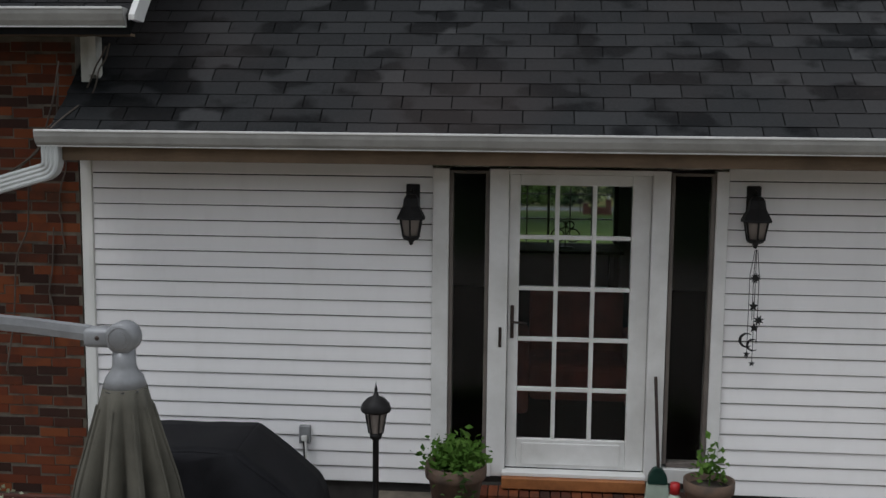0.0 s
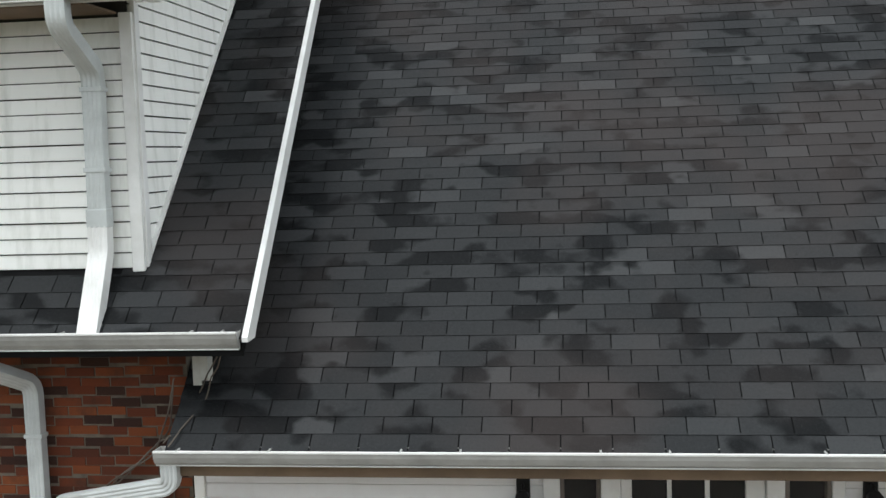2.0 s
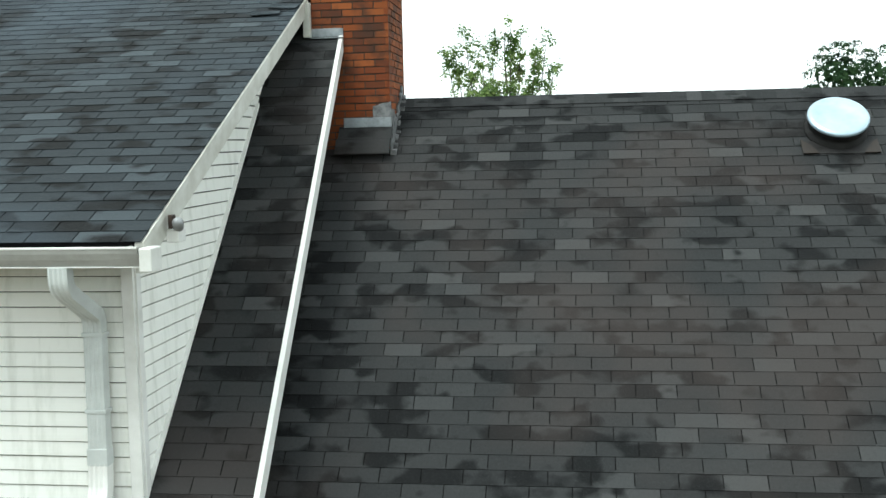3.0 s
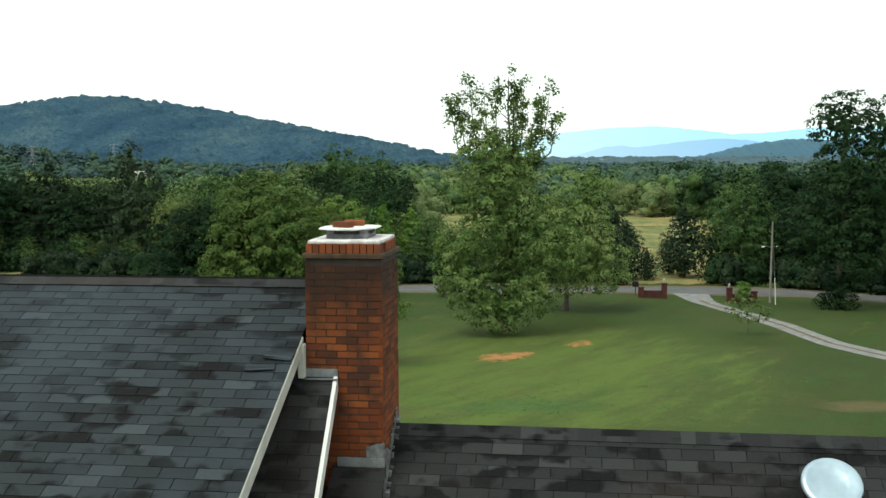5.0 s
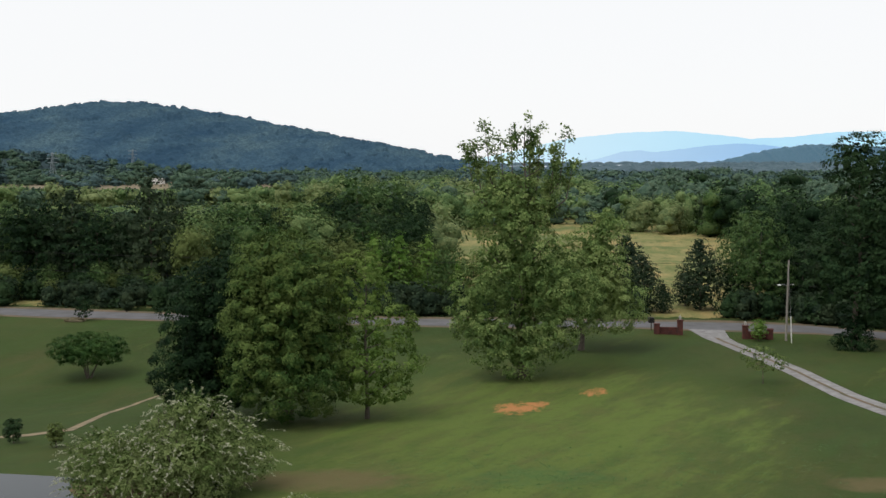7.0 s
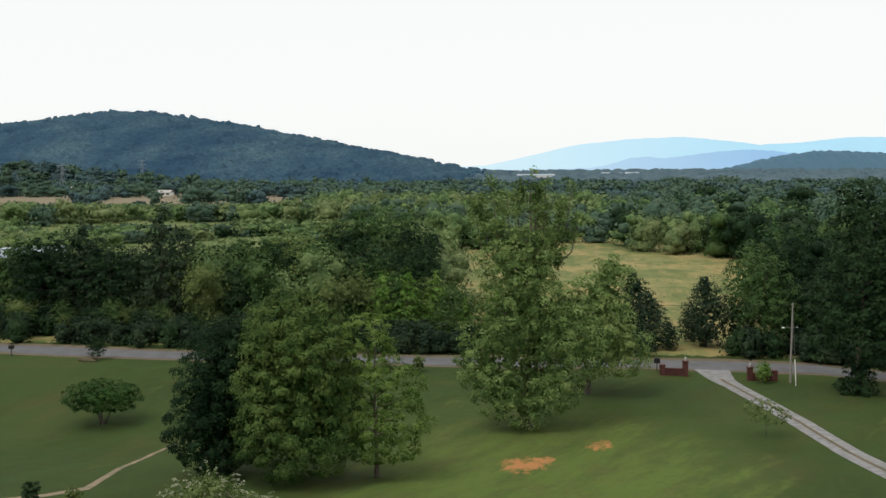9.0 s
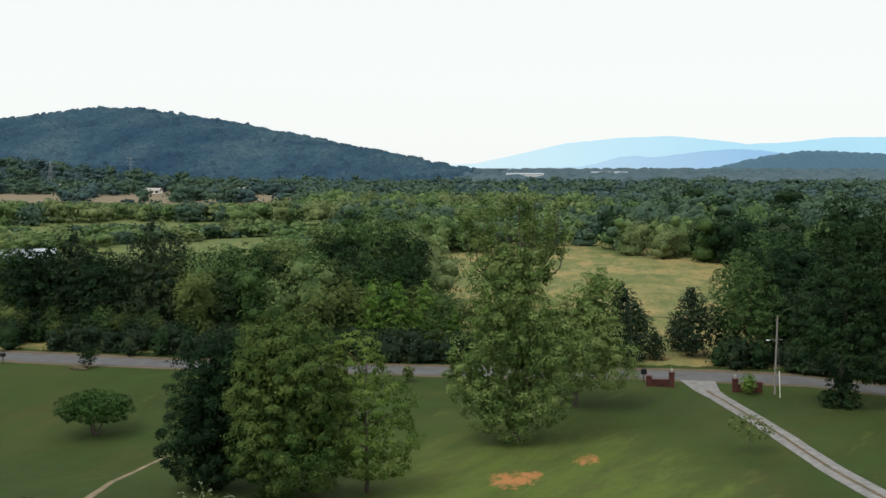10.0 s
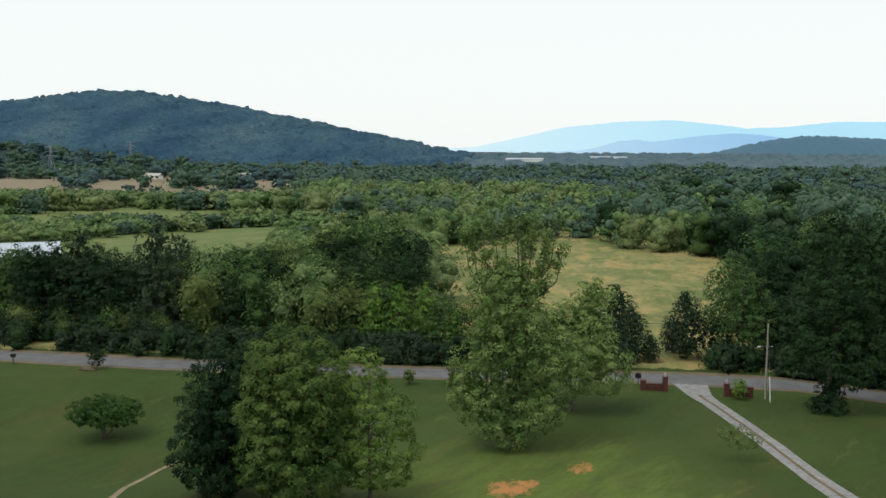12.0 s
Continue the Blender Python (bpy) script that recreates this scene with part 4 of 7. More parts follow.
for k, (a, b, c) in enumerate((((-2.20, 6.00, 3.22), (-2.36, 6.06, 2.95), (-2.50, 5.78, 2.70)), ((-2.16, 5.98, 3.24), (-2.32, 6.02, 2.90), (-2.44, 5.70, 2.71)), ((-2.46, 5.78, 2.76), (-2.72, 6.15, 2.58), (-3.05, 6.16, 2.30)),
                               ((-2.55, 6.16, 2.50), (-2.62, 6.17, 2.2), (-2.58, 6.172, 1.9)), ((-2.66, 6.165, 2.05), (-2.70, 6.17, 1.6), (-2.68, 6.172, 1.2)))):
    bm = bmesh.new()
    pts = [Vector(a).lerp(Vector(b), t / 4) for t in range(4)] + [Vector(b).lerp(Vector(c), t / 5) for t in range(6)]
    pts = [p + Vector((rng.uniform(-0.012, 0.012), 0, rng.uniform(-0.012, 0.012))) for p in pts]
    sweep(bm, softened(pts, 0.02, 3), circle(0.0055, 6), up=(0.1, 1, 0.2))
    part("stem", bm, BARK, vine)

# ---------------------------------------------------------------- chimney
chimney = thing("chimney", "tall red brick chimney with soot-stained upper courses", "chimney", -2.35, 9.75, 0)
CW, CD = 0.765, 0.87
boxed("core", (0.0065, 0.0065, 3.0), (CW - 0.0065, CD - 0.0065, 8.42), SOOTY_MORTAR, chimney, 0)
bricks(chimney, 0.0, CW, 0.0, 6.11, 8.40, lambda x, z: True, limit=150, mat=BRICK_SOOTY)
bricks(chimney, 0.0, CD, 0.0, 6.40, 8.40, lambda x, z: True, rot=math.pi / 2, origin=(CW, 0), limit=150, odd=1, mat=BRICK_SOOTY)
bricks(chimney, 0.0, CD, 0.0, 7.9, 8.40, lambda x, z: False, rot=-math.pi / 2, origin=(0, CD), odd=1, mat=BRICK_SOOTY)
bricks(chimney, 0.0, CW, 0.0, 6.5, 8.40, lambda x, z: False, rot=math.pi, origin=(CW, CD), mat=BRICK_SOOTY)
bm = bmesh.new()
box(bm, (-0.026, -0.026, 8.425), (CW + 0.026, CD + 0.026, 8.475), 0.008)
part("corbel", bm, SOOT, chimney, "corbelled course, black with soot and moss")
soldier = mesh_np("soldier_brick", BOX_V * (0.058, 0.20, 0.092), BOX_F)
soldier.materials.append(BRICK_CLEAN)
for k in range(11):
    for y in (-0.006, CD - 0.194):
        ob = new("soldier_brick", soldier)
        ob.parent, ob.location = chimney, (0.012 + k * 0.0678, y + 0.002 * (k % 3), 8.477)
for k in range(7):
    for x in (0.205, CW + 0.004):
        ob = new("soldier_brick", soldier)
        ob.parent, ob.location, ob.rotation_euler = chimney, (x, 0.202 + k * 0.0678, 8.477), (0, 0, math.pi / 2)
bm = bmesh.new()
box(bm, (0.022, 0.022, 8.562), (CW - 0.022, CD - 0.022, 8.602), 0.014)
part("cement_cap", bm, CAP, chimney, "white cement wash over the top course")
boxed("flue_rim", (0.16, 0.22, 8.597), (0.58, 0.66, 8.647), TAR, chimney, 0.01)
for x, y in ((0.2, 0.26), (0.54, 0.26), (0.2, 0.62), (0.54, 0.62)):
    boxed("support_brick", (x - 0.04, y - 0.03, 8.637), (x + 0.04, y + 0.03, 8.689), TAR, chimney, 0.004)
cover = thing("chimney_cover", "white metal plate with clipped corners over the flue", "cover", -2.0, 10.19, 8.691)
bm = bmesh.new()
prism(bm, [(-0.27, -0.20), (-0.13, -0.33), (0.13, -0.30), (0.29, -0.10), (0.29, 0.22), (0.15, 0.33), (-0.12, 0.32), (-0.28, 0.10)], "z", 0.0, 0.016)
bmesh.ops.bevel(bm, geom=list(bm.edges), offset=0.004, segments=1, affect="EDGES")
part("plate", bm, PLATE, cover)
for x, y, r in ((-2.045, 10.10, -24), (-1.985, 10.36, 3)):
    b = boxed("loose_brick", (-0.1, -0.046, 0), (0.1, 0.046, 0.057), BRICK_CLEAN, None, 0.005)
    b.matrix_basis = pose(x, y, 8.7075, 0, 0, r)
    tagged(b, "loose red brick weighing down the chimney cover", "brick", "bricks on the chimney cover")
apron = thing("flashing", "dull sheet metal flashing where the chimney meets the roof", "flashing", -2.35, 9.75, 0)
boxed("upper_apron", (0.0, -0.022, 7.255), (0.318, -0.006, 7.335), FLASHING, apron, 0.002)
bm = bmesh.new()
box(bm, (0.0, -0.07, 7.236), (0.318, -0.004, 7.246), 0, None)
part("apron_lip", bm, FLASHING, apron)
boxed("lower_apron", (0.30, -0.022, 6.36), (CW + 0.012, -0.006, 6.455), FLASHING, apron, 0.002)
ang = math.atan(WING_S)
m = Matrix.Translation((0, 0, 0))
for k, (u0, u1, mat) in enumerate(((-0.19, -0.095, SHINGLE), (-0.10, -0.006, SHINGLE))):
    bm = bmesh.new()
    ya, yb = u0, u1
    za, zb = (6.11, 6.245)[k], (6.25, 6.372)[k]
    prism(bm, [(ya, za - 0.012), (ya, za), (yb, zb), (yb, zb - 0.012)], "x", 0.23 + 0.02 * k, CW + 0.01 + 0.01 * k)
    part("saddle_shingle", bm, mat, apron)
rng = random.Random(5)
for k in range(9):
    y = -0.08 + k * 0.085
    z = z_wing(9.75 + y)
    tall = (0.16, 0.34, 0.30, 0.16, 0.13, 0.14, 0.12, 0.13, 0.12)[k]
    bm = bmesh.new()
    box(bm, (CW + 0.002, y, z - 0.02), (CW + 0.018, y + 0.10, z + tall + rng.uniform(-0.02, 0.04)))
    box(bm, (CW + 0.004, y, z - 0.02), (CW + 0.040 + rng.uniform(0, 0.03), y + 0.10, z + 0.03 + rng.uniform(0, 0.04)))
    bmesh.ops.subdivide_edges(bm, edges=list(bm.edges), cuts=2, use_grid_fill=True)
    for v in bm.verts:
        v.co += 0.016 * Vector((abs(noise.noise(v.co * 14)), noise.noise(v.co * 11 + Vector((3, 0, 0))), 1.6 * noise.noise(v.co * 12 + Vector((0, 5, 0)))))
    part("step_flashing", bm, TAR, apron, "step flashing smeared with grey sealant")
bm = bmesh.new()
box(bm, (CW - 0.17, -0.020, 6.43), (CW + 0.012, -0.002, 6.53))
bmesh.ops.subdivide_edges(bm, edges=list(bm.edges), cuts=4, use_grid_fill=True)
for v in bm.verts:
    v.co += Vector((0, 0, (0.05 + 0.25 * (v.co.x - CW + 0.10)) * (v.co.z > 6.5) + 0.02 * noise.noise(v.co * 15)))
part("sealant", bm, TAR, apron, "grey sealant smeared over the corner bricks")

# ---------------------------------------------------------------- roof vent
vent = thing("roof_vent", "round black attic vent with a pale galvanised lid", "vent", 2.665, 9.85, z_wing(9.85))
lean = Matrix.Rotation(ang, 4, "X")
bm = bmesh.new()
box(bm, (-0.34, -0.34, 0.008), (0.34, -0.16, 0.020), 0.003, lean)
part("base_flange", bm, BLACK, vent, "dark base flange")
for sgn in (-1, 1):
    bm = bmesh.new()
    prism(bm, [(sgn * 0.345, -0.345), (sgn * 0.20, -0.345), (sgn * 0.26, -0.24), (sgn * 0.345, -0.15)], "z", 0.021, 0.034)
    for v in bm.verts:
        v.co = lean @ v.co
    part("flange_corner", bm, RUST, vent, "dark rusty corner of the flange")
bm = bmesh.new()
lathe(bm, [(0.0, -0.02), (0.290, -0.02), (0.282, 0.035), (0.258, 0.055), (0.258, 0.115), (0.274, 0.130), (0.274, 0.150), (0.0, 0.150)], 36, lean)
part("collar", bm, BLACK, vent)
bm = bmesh.new()
lathe(bm, [(0.0, 0.152), (0.272, 0.152), (0.280, 0.158), (0.280, 0.176), (0.268, 0.190), (0.236, 0.200), (0.222, 0.196), (0.150, 0.206), (0.145, 0.204), (0.0, 0.210)], 44, lean)
part("lid", bm, GALV, vent)

# ---------------------------------------------------------------- door and side windows
door = thing("door_1", "white door with fifteen panes and a dark bronze handle", "door", kind="structure")
boxed("jamb", (0.268, 6.155, 0.43), (0.392, 6.34, 2.474), WHITE, door)
boxed("jamb", (1.308, 6.155, 0.43), (1.42, 6.34, 2.474), WHITE, door)
boxed("head", (0.392, 6.156, 2.442), (1.308, 6.34, 2.474), WHITE, door)
leaf = bmesh.new()
for lo, hi in (((0.395, 6.20, 0.482), (0.466, 6.245, 2.440)), ((1.185, 6.20, 0.482), (1.306, 6.245, 2.440)), ((0.466, 6.20, 2.368), (1.185, 6.245, 2.440)), ((0.466, 6.20, 0.482), (1.185, 6.245, 0.68))):
    box(leaf, lo, hi, 0.006)
leaf = part("door_leaf", leaf, WHITE, door)
boxed("kick_panel", (0.50, 6.192, 0.505), (1.15, 6.20, 0.655), WHITE, leaf, 0.004)
gw = (1.185 - 0.466) / 3
gh = (2.368 - 0.68) / 5
for k in (1, 2):
    boxed("muntin", (0.466 + gw * k - 0.014, 6.203, 0.68), (0.466 + gw * k + 0.014, 6.235, 2.368), WHITE, leaf, 0.004)
for k in range(1, 5):
    boxed("muntin", (0.466, 6.204, 0.68 + gh * k - 0.014), (1.185, 6.234, 0.68 + gh * k + 0.014), WHITE, leaf, 0.004)
for i in range(3):
    for j in range(5):
        p = boxed("pane", (0.466 + gw * i + 0.005, 6.216, 0.68 + gh * j + 0.005), (0.466 + gw * (i + 1) - 0.005, 6.221, 0.68 + gh * (j + 1) - 0.005), GLASS, leaf, 0)
        p.visible_shadow = False
bm = bmesh.new()
box(bm, (0.413, 6.186, 1.36), (0.437, 6.20, 1.58), 0.005)
sweep(bm, softened([(0.425, 6.186, 1.475), (0.425, 6.150, 1.475), (0.520, 6.146, 1.470)], 0.02, 4), circle(0.008, 8), up=(0, 0, 1))
part("door_handle", bm, BRONZE, door, "dark bronze lever handle on a long plate")
bm = bmesh.new()
box(bm, (0.338, 6.145, 1.305), (0.358, 6.155, 1.44), 0.004)
part("strike_plate", bm, BRONZE, door)
boxed("threshold", (0.375, 6.06, 0.378), (1.312, 6.21, 0.452), WOOD, door, 0.006, "orange-stained wooden threshold")
boxed("sill_plate", (0.375, 6.10, 0.453), (1.312, 6.20, 0.478), WHITE, door, 0.003)


def sidelight(name, x0, x1, outer0, outer1):
    w = thing(name, "tall narrow dark side window in a grey frame", "window", kind="structure")
    for a, b in ((outer0, x0 - 0.028), (x1 + 0.028, outer1)):
        if b - a > 0.01:
            boxed("casing", (a, 6.158, 0.43), (b, 6.30, 2.474), WHITE, w)
    for a, b in ((x0 - 0.027, x0), (x1, x1 + 0.027)):
        boxed("window_frame", (a, 6.175, 0.545), (b, 6.26, 2.46), TAUPE, w)
    boxed("window_frame", (x0, 6.176, 2.44), (x1, 6.26, 2.46), TAUPE, w)
    boxed("window_frame", (x0, 6.176, 0.525), (x1, 6.26, 0.555), TAUPE, w)
    boxed("window_sill", (x0 - 0.06, 6.14, 0.43), (x1 + 0.06, 6.26, 0.522), WHITE, w)
    p = boxed("pane", (x0, 6.215, 0.556), (x1, 6.220, 2.439), GLASS, w, 0)
    p.visible_shadow = False


sidelight("window_1", 0.032, 0.240, -0.104, 0.267)
sidelight("window_2", 1.452, 1.680, 1.421, 1.787)
window = thing("window_3", "wide front window with a grid of dark glazing bars", "window", kind="structure")
for lo, hi in (((0.14, 14.52, 1.0), (0.20, 14.63, 2.2)), ((1.76, 14.52, 1.0), (1.82, 14.63, 2.2)), ((0.20, 14.52, 1.0), (1.76, 14.63, 1.06)), ((0.20, 14.52, 2.14), (1.76, 14.63, 2.2))):
    boxed("window_frame", lo, hi, TAUPE, window)
for k in range(1, 5):
    w = 0.018 if k == 2 else 0.009
    boxed("muntin", (0.20 + 1.56 * k / 5 - w, 14.55, 1.06), (0.20 + 1.56 * k / 5 + w, 14.60, 2.14), TAUPE, window, 0.003)
for k in (1, 2):
    boxed("muntin", (0.20, 14.552, 1.06 + 0.36 * k - 0.009), (1.76, 14.598, 1.06 + 0.36 * k + 0.009), TAUPE, window, 0.003)
boxed("pane", (0.20, 14.573, 1.06), (1.76, 14.577, 2.14), GLASS, window, 0).visible_shadow = False
table = thing("dining_table", "dark wooden dining table before the front window", "table", 0.95, 13.2, 0.42)
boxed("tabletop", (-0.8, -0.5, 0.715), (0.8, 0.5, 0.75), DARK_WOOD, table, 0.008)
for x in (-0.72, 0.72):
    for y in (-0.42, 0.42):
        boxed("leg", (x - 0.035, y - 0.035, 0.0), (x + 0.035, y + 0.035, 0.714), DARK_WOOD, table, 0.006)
stand = thing("candle_stand", "dark wrought-iron stand with curled rings on the table", "candle stand", 1.02, 13.1, 1.17)
bm = bmesh.new()
box(bm, (-0.10, -0.05, 0.0), (0.10, 0.05, 0.015), 0.005)
box(bm, (-0.008, -0.008, 0.015), (0.008, 0.008, 0.36), 0.002)
part("stem", bm, BLACK, stand)
for x, z, r in ((-0.10, 0.16, 0.085), (0.10, 0.16, 0.085), (-0.06, 0.30, 0.05), (0.06, 0.30, 0.05)):
    bm = bmesh.new()
    sweep(bm, [(x + r * math.cos(a * math.pi / 10), 0.0, z + r * math.sin(a * math.pi / 10)) for a in range(20)], circle(0.009, 6), up=(0, 1, 0))
    part("ring", bm, BLACK, stand)
chair = thing("armchair", "red-brown cloth armchair in the dim room behind the door", "chair", 0.95, 8.0, 0.42)
boxed("seat", (-0.4, -0.3, 0.12), (0.4, 0.4, 0.42), CURTAIN, chair, 0.05)
boxed("backrest", (-0.4, 0.30, 0.12), (0.4, 0.50, 0.95), CURTAIN, chair, 0.06)
boxed("armrest", (-0.52, -0.3, 0.0), (-0.40, 0.5, 0.60), CURTAIN, chair, 0.04)
boxed("armrest", (0.40, -0.3, 0.0), (0.52, 0.5, 0.60), CURTAIN, chair, 0.04)

# ---------------------------------------------------------------- terrace
landing = boxed("landing", (-0.45, 5.30, 0.0), (2.15, 6.17, 0.296), MORTAR, bevel=0.004)
tagged(landing, "low brick landing in front of the door", "step", kind="structure")
edge_brick = mesh_np("edge_brick", BOX_V * (0.060, 0.20, 0.068), BOX_F)
edge_brick.materials.append(BRICK)
for k in range(24):
    ob = new("edge_brick", edge_brick)
    ob.parent, ob.location = landing, (0.02 + k * 0.068, 5.955 + 0.002 * (k % 3), 0.298)
for k in range(38):
    ob = new("edge_brick", edge_brick)
    ob.parent, ob.location = landing, (-0.44 + k * 0.068, 5.295, 0.23)
# terrace slab lies out of view and serves as a reflector below the wall
tagged(boxed("patio", (-12, -9, -0.12), (9, 6.17, 0.0), DECK, bevel=0.01), "plain unseen terrace behind the house, pale to bounce light", "patio", kind="structure")


def lantern(name, label, x, z):
    s = thing(name, label, "wall lamp", x, WALL_Y, z, "lamps beside the door")
    boxed("backplate", (-0.045, -0.022, 0.02), (0.045, 0.004, 0.22), BLACK, s, 0.008)
    bm = bmesh.new()
    sweep(bm, softened([(0, -0.01, 0.16), (0, -0.07, 0.20), (0, -0.105, 0.13)], 0.03, 5), circle(0.009, 8), up=(1, 0, 0))
    part("arm", bm, BLACK, s)
    bm = bmesh.new()
    lathe(bm, [(0.0, 0.165), (0.030, 0.160), (0.052, 0.135), (0.060, 0.085), (0.098, 0.015), (0.101, 0.0), (0.0, 0.004)], 6, pose(0, -0.115, 0, 0, 0, 30))
    for f in bm.faces:
        f.smooth = False
    part("hood", bm, BLACK, s)
    bm = bmesh.new()
    lathe(bm, [(0.072, -0.002), (0.052, -0.112), (0.0, -0.112)], 6, pose(0, -0.115, 0, 0, 0, 30))
    part("glass", bm, lamp_glass, s, "smoky lamp glass")
    for k in range(6):
        a = radians(60 * k + 30)
        bm = bmesh.new()
        sweep(bm, [(0.076 * math.cos(a), -0.115 + 0.076 * math.sin(a), 0.0), (0.055 * math.cos(a), -0.115 + 0.055 * math.sin(a), -0.115)], circle(0.006, 6), up=(1, 0.3, 0))
        part("frame_bar", bm, BLACK, s)
    bm = bmesh.new()
    lathe(bm, [(0.0, -0.105), (0.060, -0.108), (0.050, -0.128), (0.020, -0.140), (0.010, -0.165), (0.0, -0.170)], 12, pose(0, -0.115, 0))
    part("base", bm, BLACK, s)
    return s


lamp_glass, lgn, lgl, lgb = material("smoky_lamp_glass", 0.35, 0.0, 0.5)
lgb.inputs["Base Color"].default_value = (0.22, 0.19, 0.17, 1)
bump(lgn, lgl, lgb, noise_tex(lgn, lgl, world_coords(lgn, lgl), 40, 2), 0.2, 0.004)
lantern("wall_lantern", "black hexagonal lantern with smoky glass on the siding", -0.235, 2.145)
lantern("wall_lantern", "black hexagonal lantern with a wind chime hung below", 1.945, 2.165)

chime = thing("wind_chime", "dark metal wind chime of stars and moons on threads", "wind chime", 1.955, 6.08, 1.99)
rng = random.Random(11)


def star(bm, x, z, r, points):
    vs = []
    for k in range(points * 2):
        a = math.pi * k / points + 0.3
        q = r if k % 2 == 0 else r * 0.45
        vs.append((x + q * math.cos(a), z + q * math.sin(a)))
    prism(bm, vs, "y", -0.004, 0.004)


for x, z0 in ((-0.035, -0.70), (0.0, -0.74), (0.022, -0.60), (-0.012, -0.45)):
    bm = bmesh.new()
    sweep(bm, [(0.3 * x, 0, 0.0), (x, 0, -0.16), (x, 0, z0)], circle(0.0022, 5), up=(0, 1, 0))
    part("thread", bm, BLACK, chime)
for x, z, r, n_pt in ((0.0, -0.18, 0.036, 12), (-0.005, -0.36, 0.032, 5), (0.03, -0.45, 0.036, 8), (0.005, -0.50, 0.030, 5), (-0.035, -0.67, 0.022, 5), (0.0, -0.73, 0.020, 5)):
    bm = bmesh.new()
    star(bm, x, z, r, n_pt)
    part("charm", bm, BLACK, chime)
for x, z, r in ((-0.04, -0.58, 0.048), (0.0, -0.61, 0.040)):
    bm = bmesh.new()
    out = [(x + r * math.cos(a), z + r * math.sin(a)) for a in np.linspace(radians(50), radians(310), 14)]
    inn = [(x + r * 0.18 + r * 0.82 * math.cos(a), z + r * 0.82 * math.sin(a)) for a in np.linspace(radians(300), radians(60), 14)]
    prism(bm, out + inn, "y", -0.004, 0.004)
    part("moon", bm, BLACK, chime)

lamp_post = thing("garden_lamp", "black garden lamp post with a small domed lantern", "lamp", -0.39, 5.6, 0)
bm = bmesh.new()
lathe(bm, [(0.0, 0.0), (0.09, 0.0), (0.09, 0.02), (0.03, 0.05), (0.019, 0.09), (0.019, 0.82), (0.032, 0.835), (0.0, 0.84)], 16)
part("post", bm, BLACK, lamp_post)
bm = bmesh.new()
lathe(bm, [(0.0, 0.835), (0.036, 0.835), (0.040, 0.870), (0.0, 0.870)], 16)
part("collar", bm, BLACK, lamp_post)
bm = bmesh.new()
lathe(bm, [(0.040, 0.872), (0.064, 1.005)], 6)
part("glass", bm, lamp_glass, lamp_post)
for k in range(6):
    a = radians(60 * k)
    bm = bmesh.new()
    sweep(bm, [(0.043 * math.cos(a), 0.043 * math.sin(a), 0.865), (0.068 * math.cos(a), 0.068 * math.sin(a), 1.01)], circle(0.005, 6), up=(0.3, 1, 0))
    part("frame_bar", bm, BLACK, lamp_post)
bm = bmesh.new()
lathe(bm, [(0.0, 1.006), (0.088, 1.004), (0.094, 1.018), (0.086, 1.050), (0.055, 1.085), (0.020, 1.100), (0.013, 1.118), (0.008, 1.128), (0.011, 1.140), (0.004, 1.165), (0.0, 1.195)], 20)
part("hood", bm, BLACK, lamp_post)

# ---------------------------------------------------------------- covered grill
bm = bmesh.new()
prism(bm, [(-2.02, 0.015), (-1.98, 0.72), (-1.80, 0.925), (-1.09, 0.945), (-0.70, 0.60), (-0.655, 0.50), (-0.60, 0.015)], "y", 5.12, 5.78)
bmesh.ops.bevel(bm, geom=list(bm.edges), offset=0.012, segments=2, affect="EDGES")
bmesh.ops.triangulate(bm, faces=bm.faces)
bmesh.ops.subdivide_edges(bm, edges=[e for e in bm.edges if e.calc_length() > 0.15], cuts=2, use_grid_fill=True)
bmesh.ops.subdivide_edges(bm, edges=[e for e in bm.edges if e.calc_length() > 0.12], cuts=1, use_grid_fill=True)
for v in bm.verts:
    if v.co.z > 0.05:
        v.co += 0.014 * Vector((noise.noise(v.co * 4), noise.noise(v.co * 5 + Vector((7, 0, 0))), noise.noise(v.co * 4 + Vector((0, 9, 0)))))
for f in bm.faces:
    f.smooth = True
for v in bm.verts:
    v.co.x, v.co.z = v.co.x - 0.06, v.co.z * 0.915
tagged(part("covered_grill", bm, COVER), "barbecue grill under a creased black cover", "grill")

outlet = thing("power_outlet", "grey outdoor power outlet with hanging cords on the siding", "outlet", -0.957, WALL_Y, 0.665)
boxed("box", (-0.037, -0.045, -0.06), (0.037, 0.004, 0.062), PALE_METAL, outlet, 0.006)
boxed("plug", (-0.016, -0.075, -0.035), (0.02, -0.04, 0.0), WHITE, outlet, 0.006)
for dx, mat, bend in ((0.0, BLACK, 0.05), (0.01, WHITE, 0.0)):
    bm = bmesh.new()
    sweep(bm, softened([(dx, -0.06, -0.03), (dx + 0.01, -0.07, -0.15), (dx - 0.03 + bend, -0.09, -0.42), (dx - 0.06, -0.06, -0.64)], 0.1, 6), circle(0.009, 6), up=(0, 1, 0))
    part("cord", bm, mat, outlet)

# ---------------------------------------------------------------- parasol
parasol = thing("cantilever_parasol", "closed taupe cantilever parasol on a pale metal arm", "parasol", -0.52, 2.0, 0)
bm = bmesh.new()
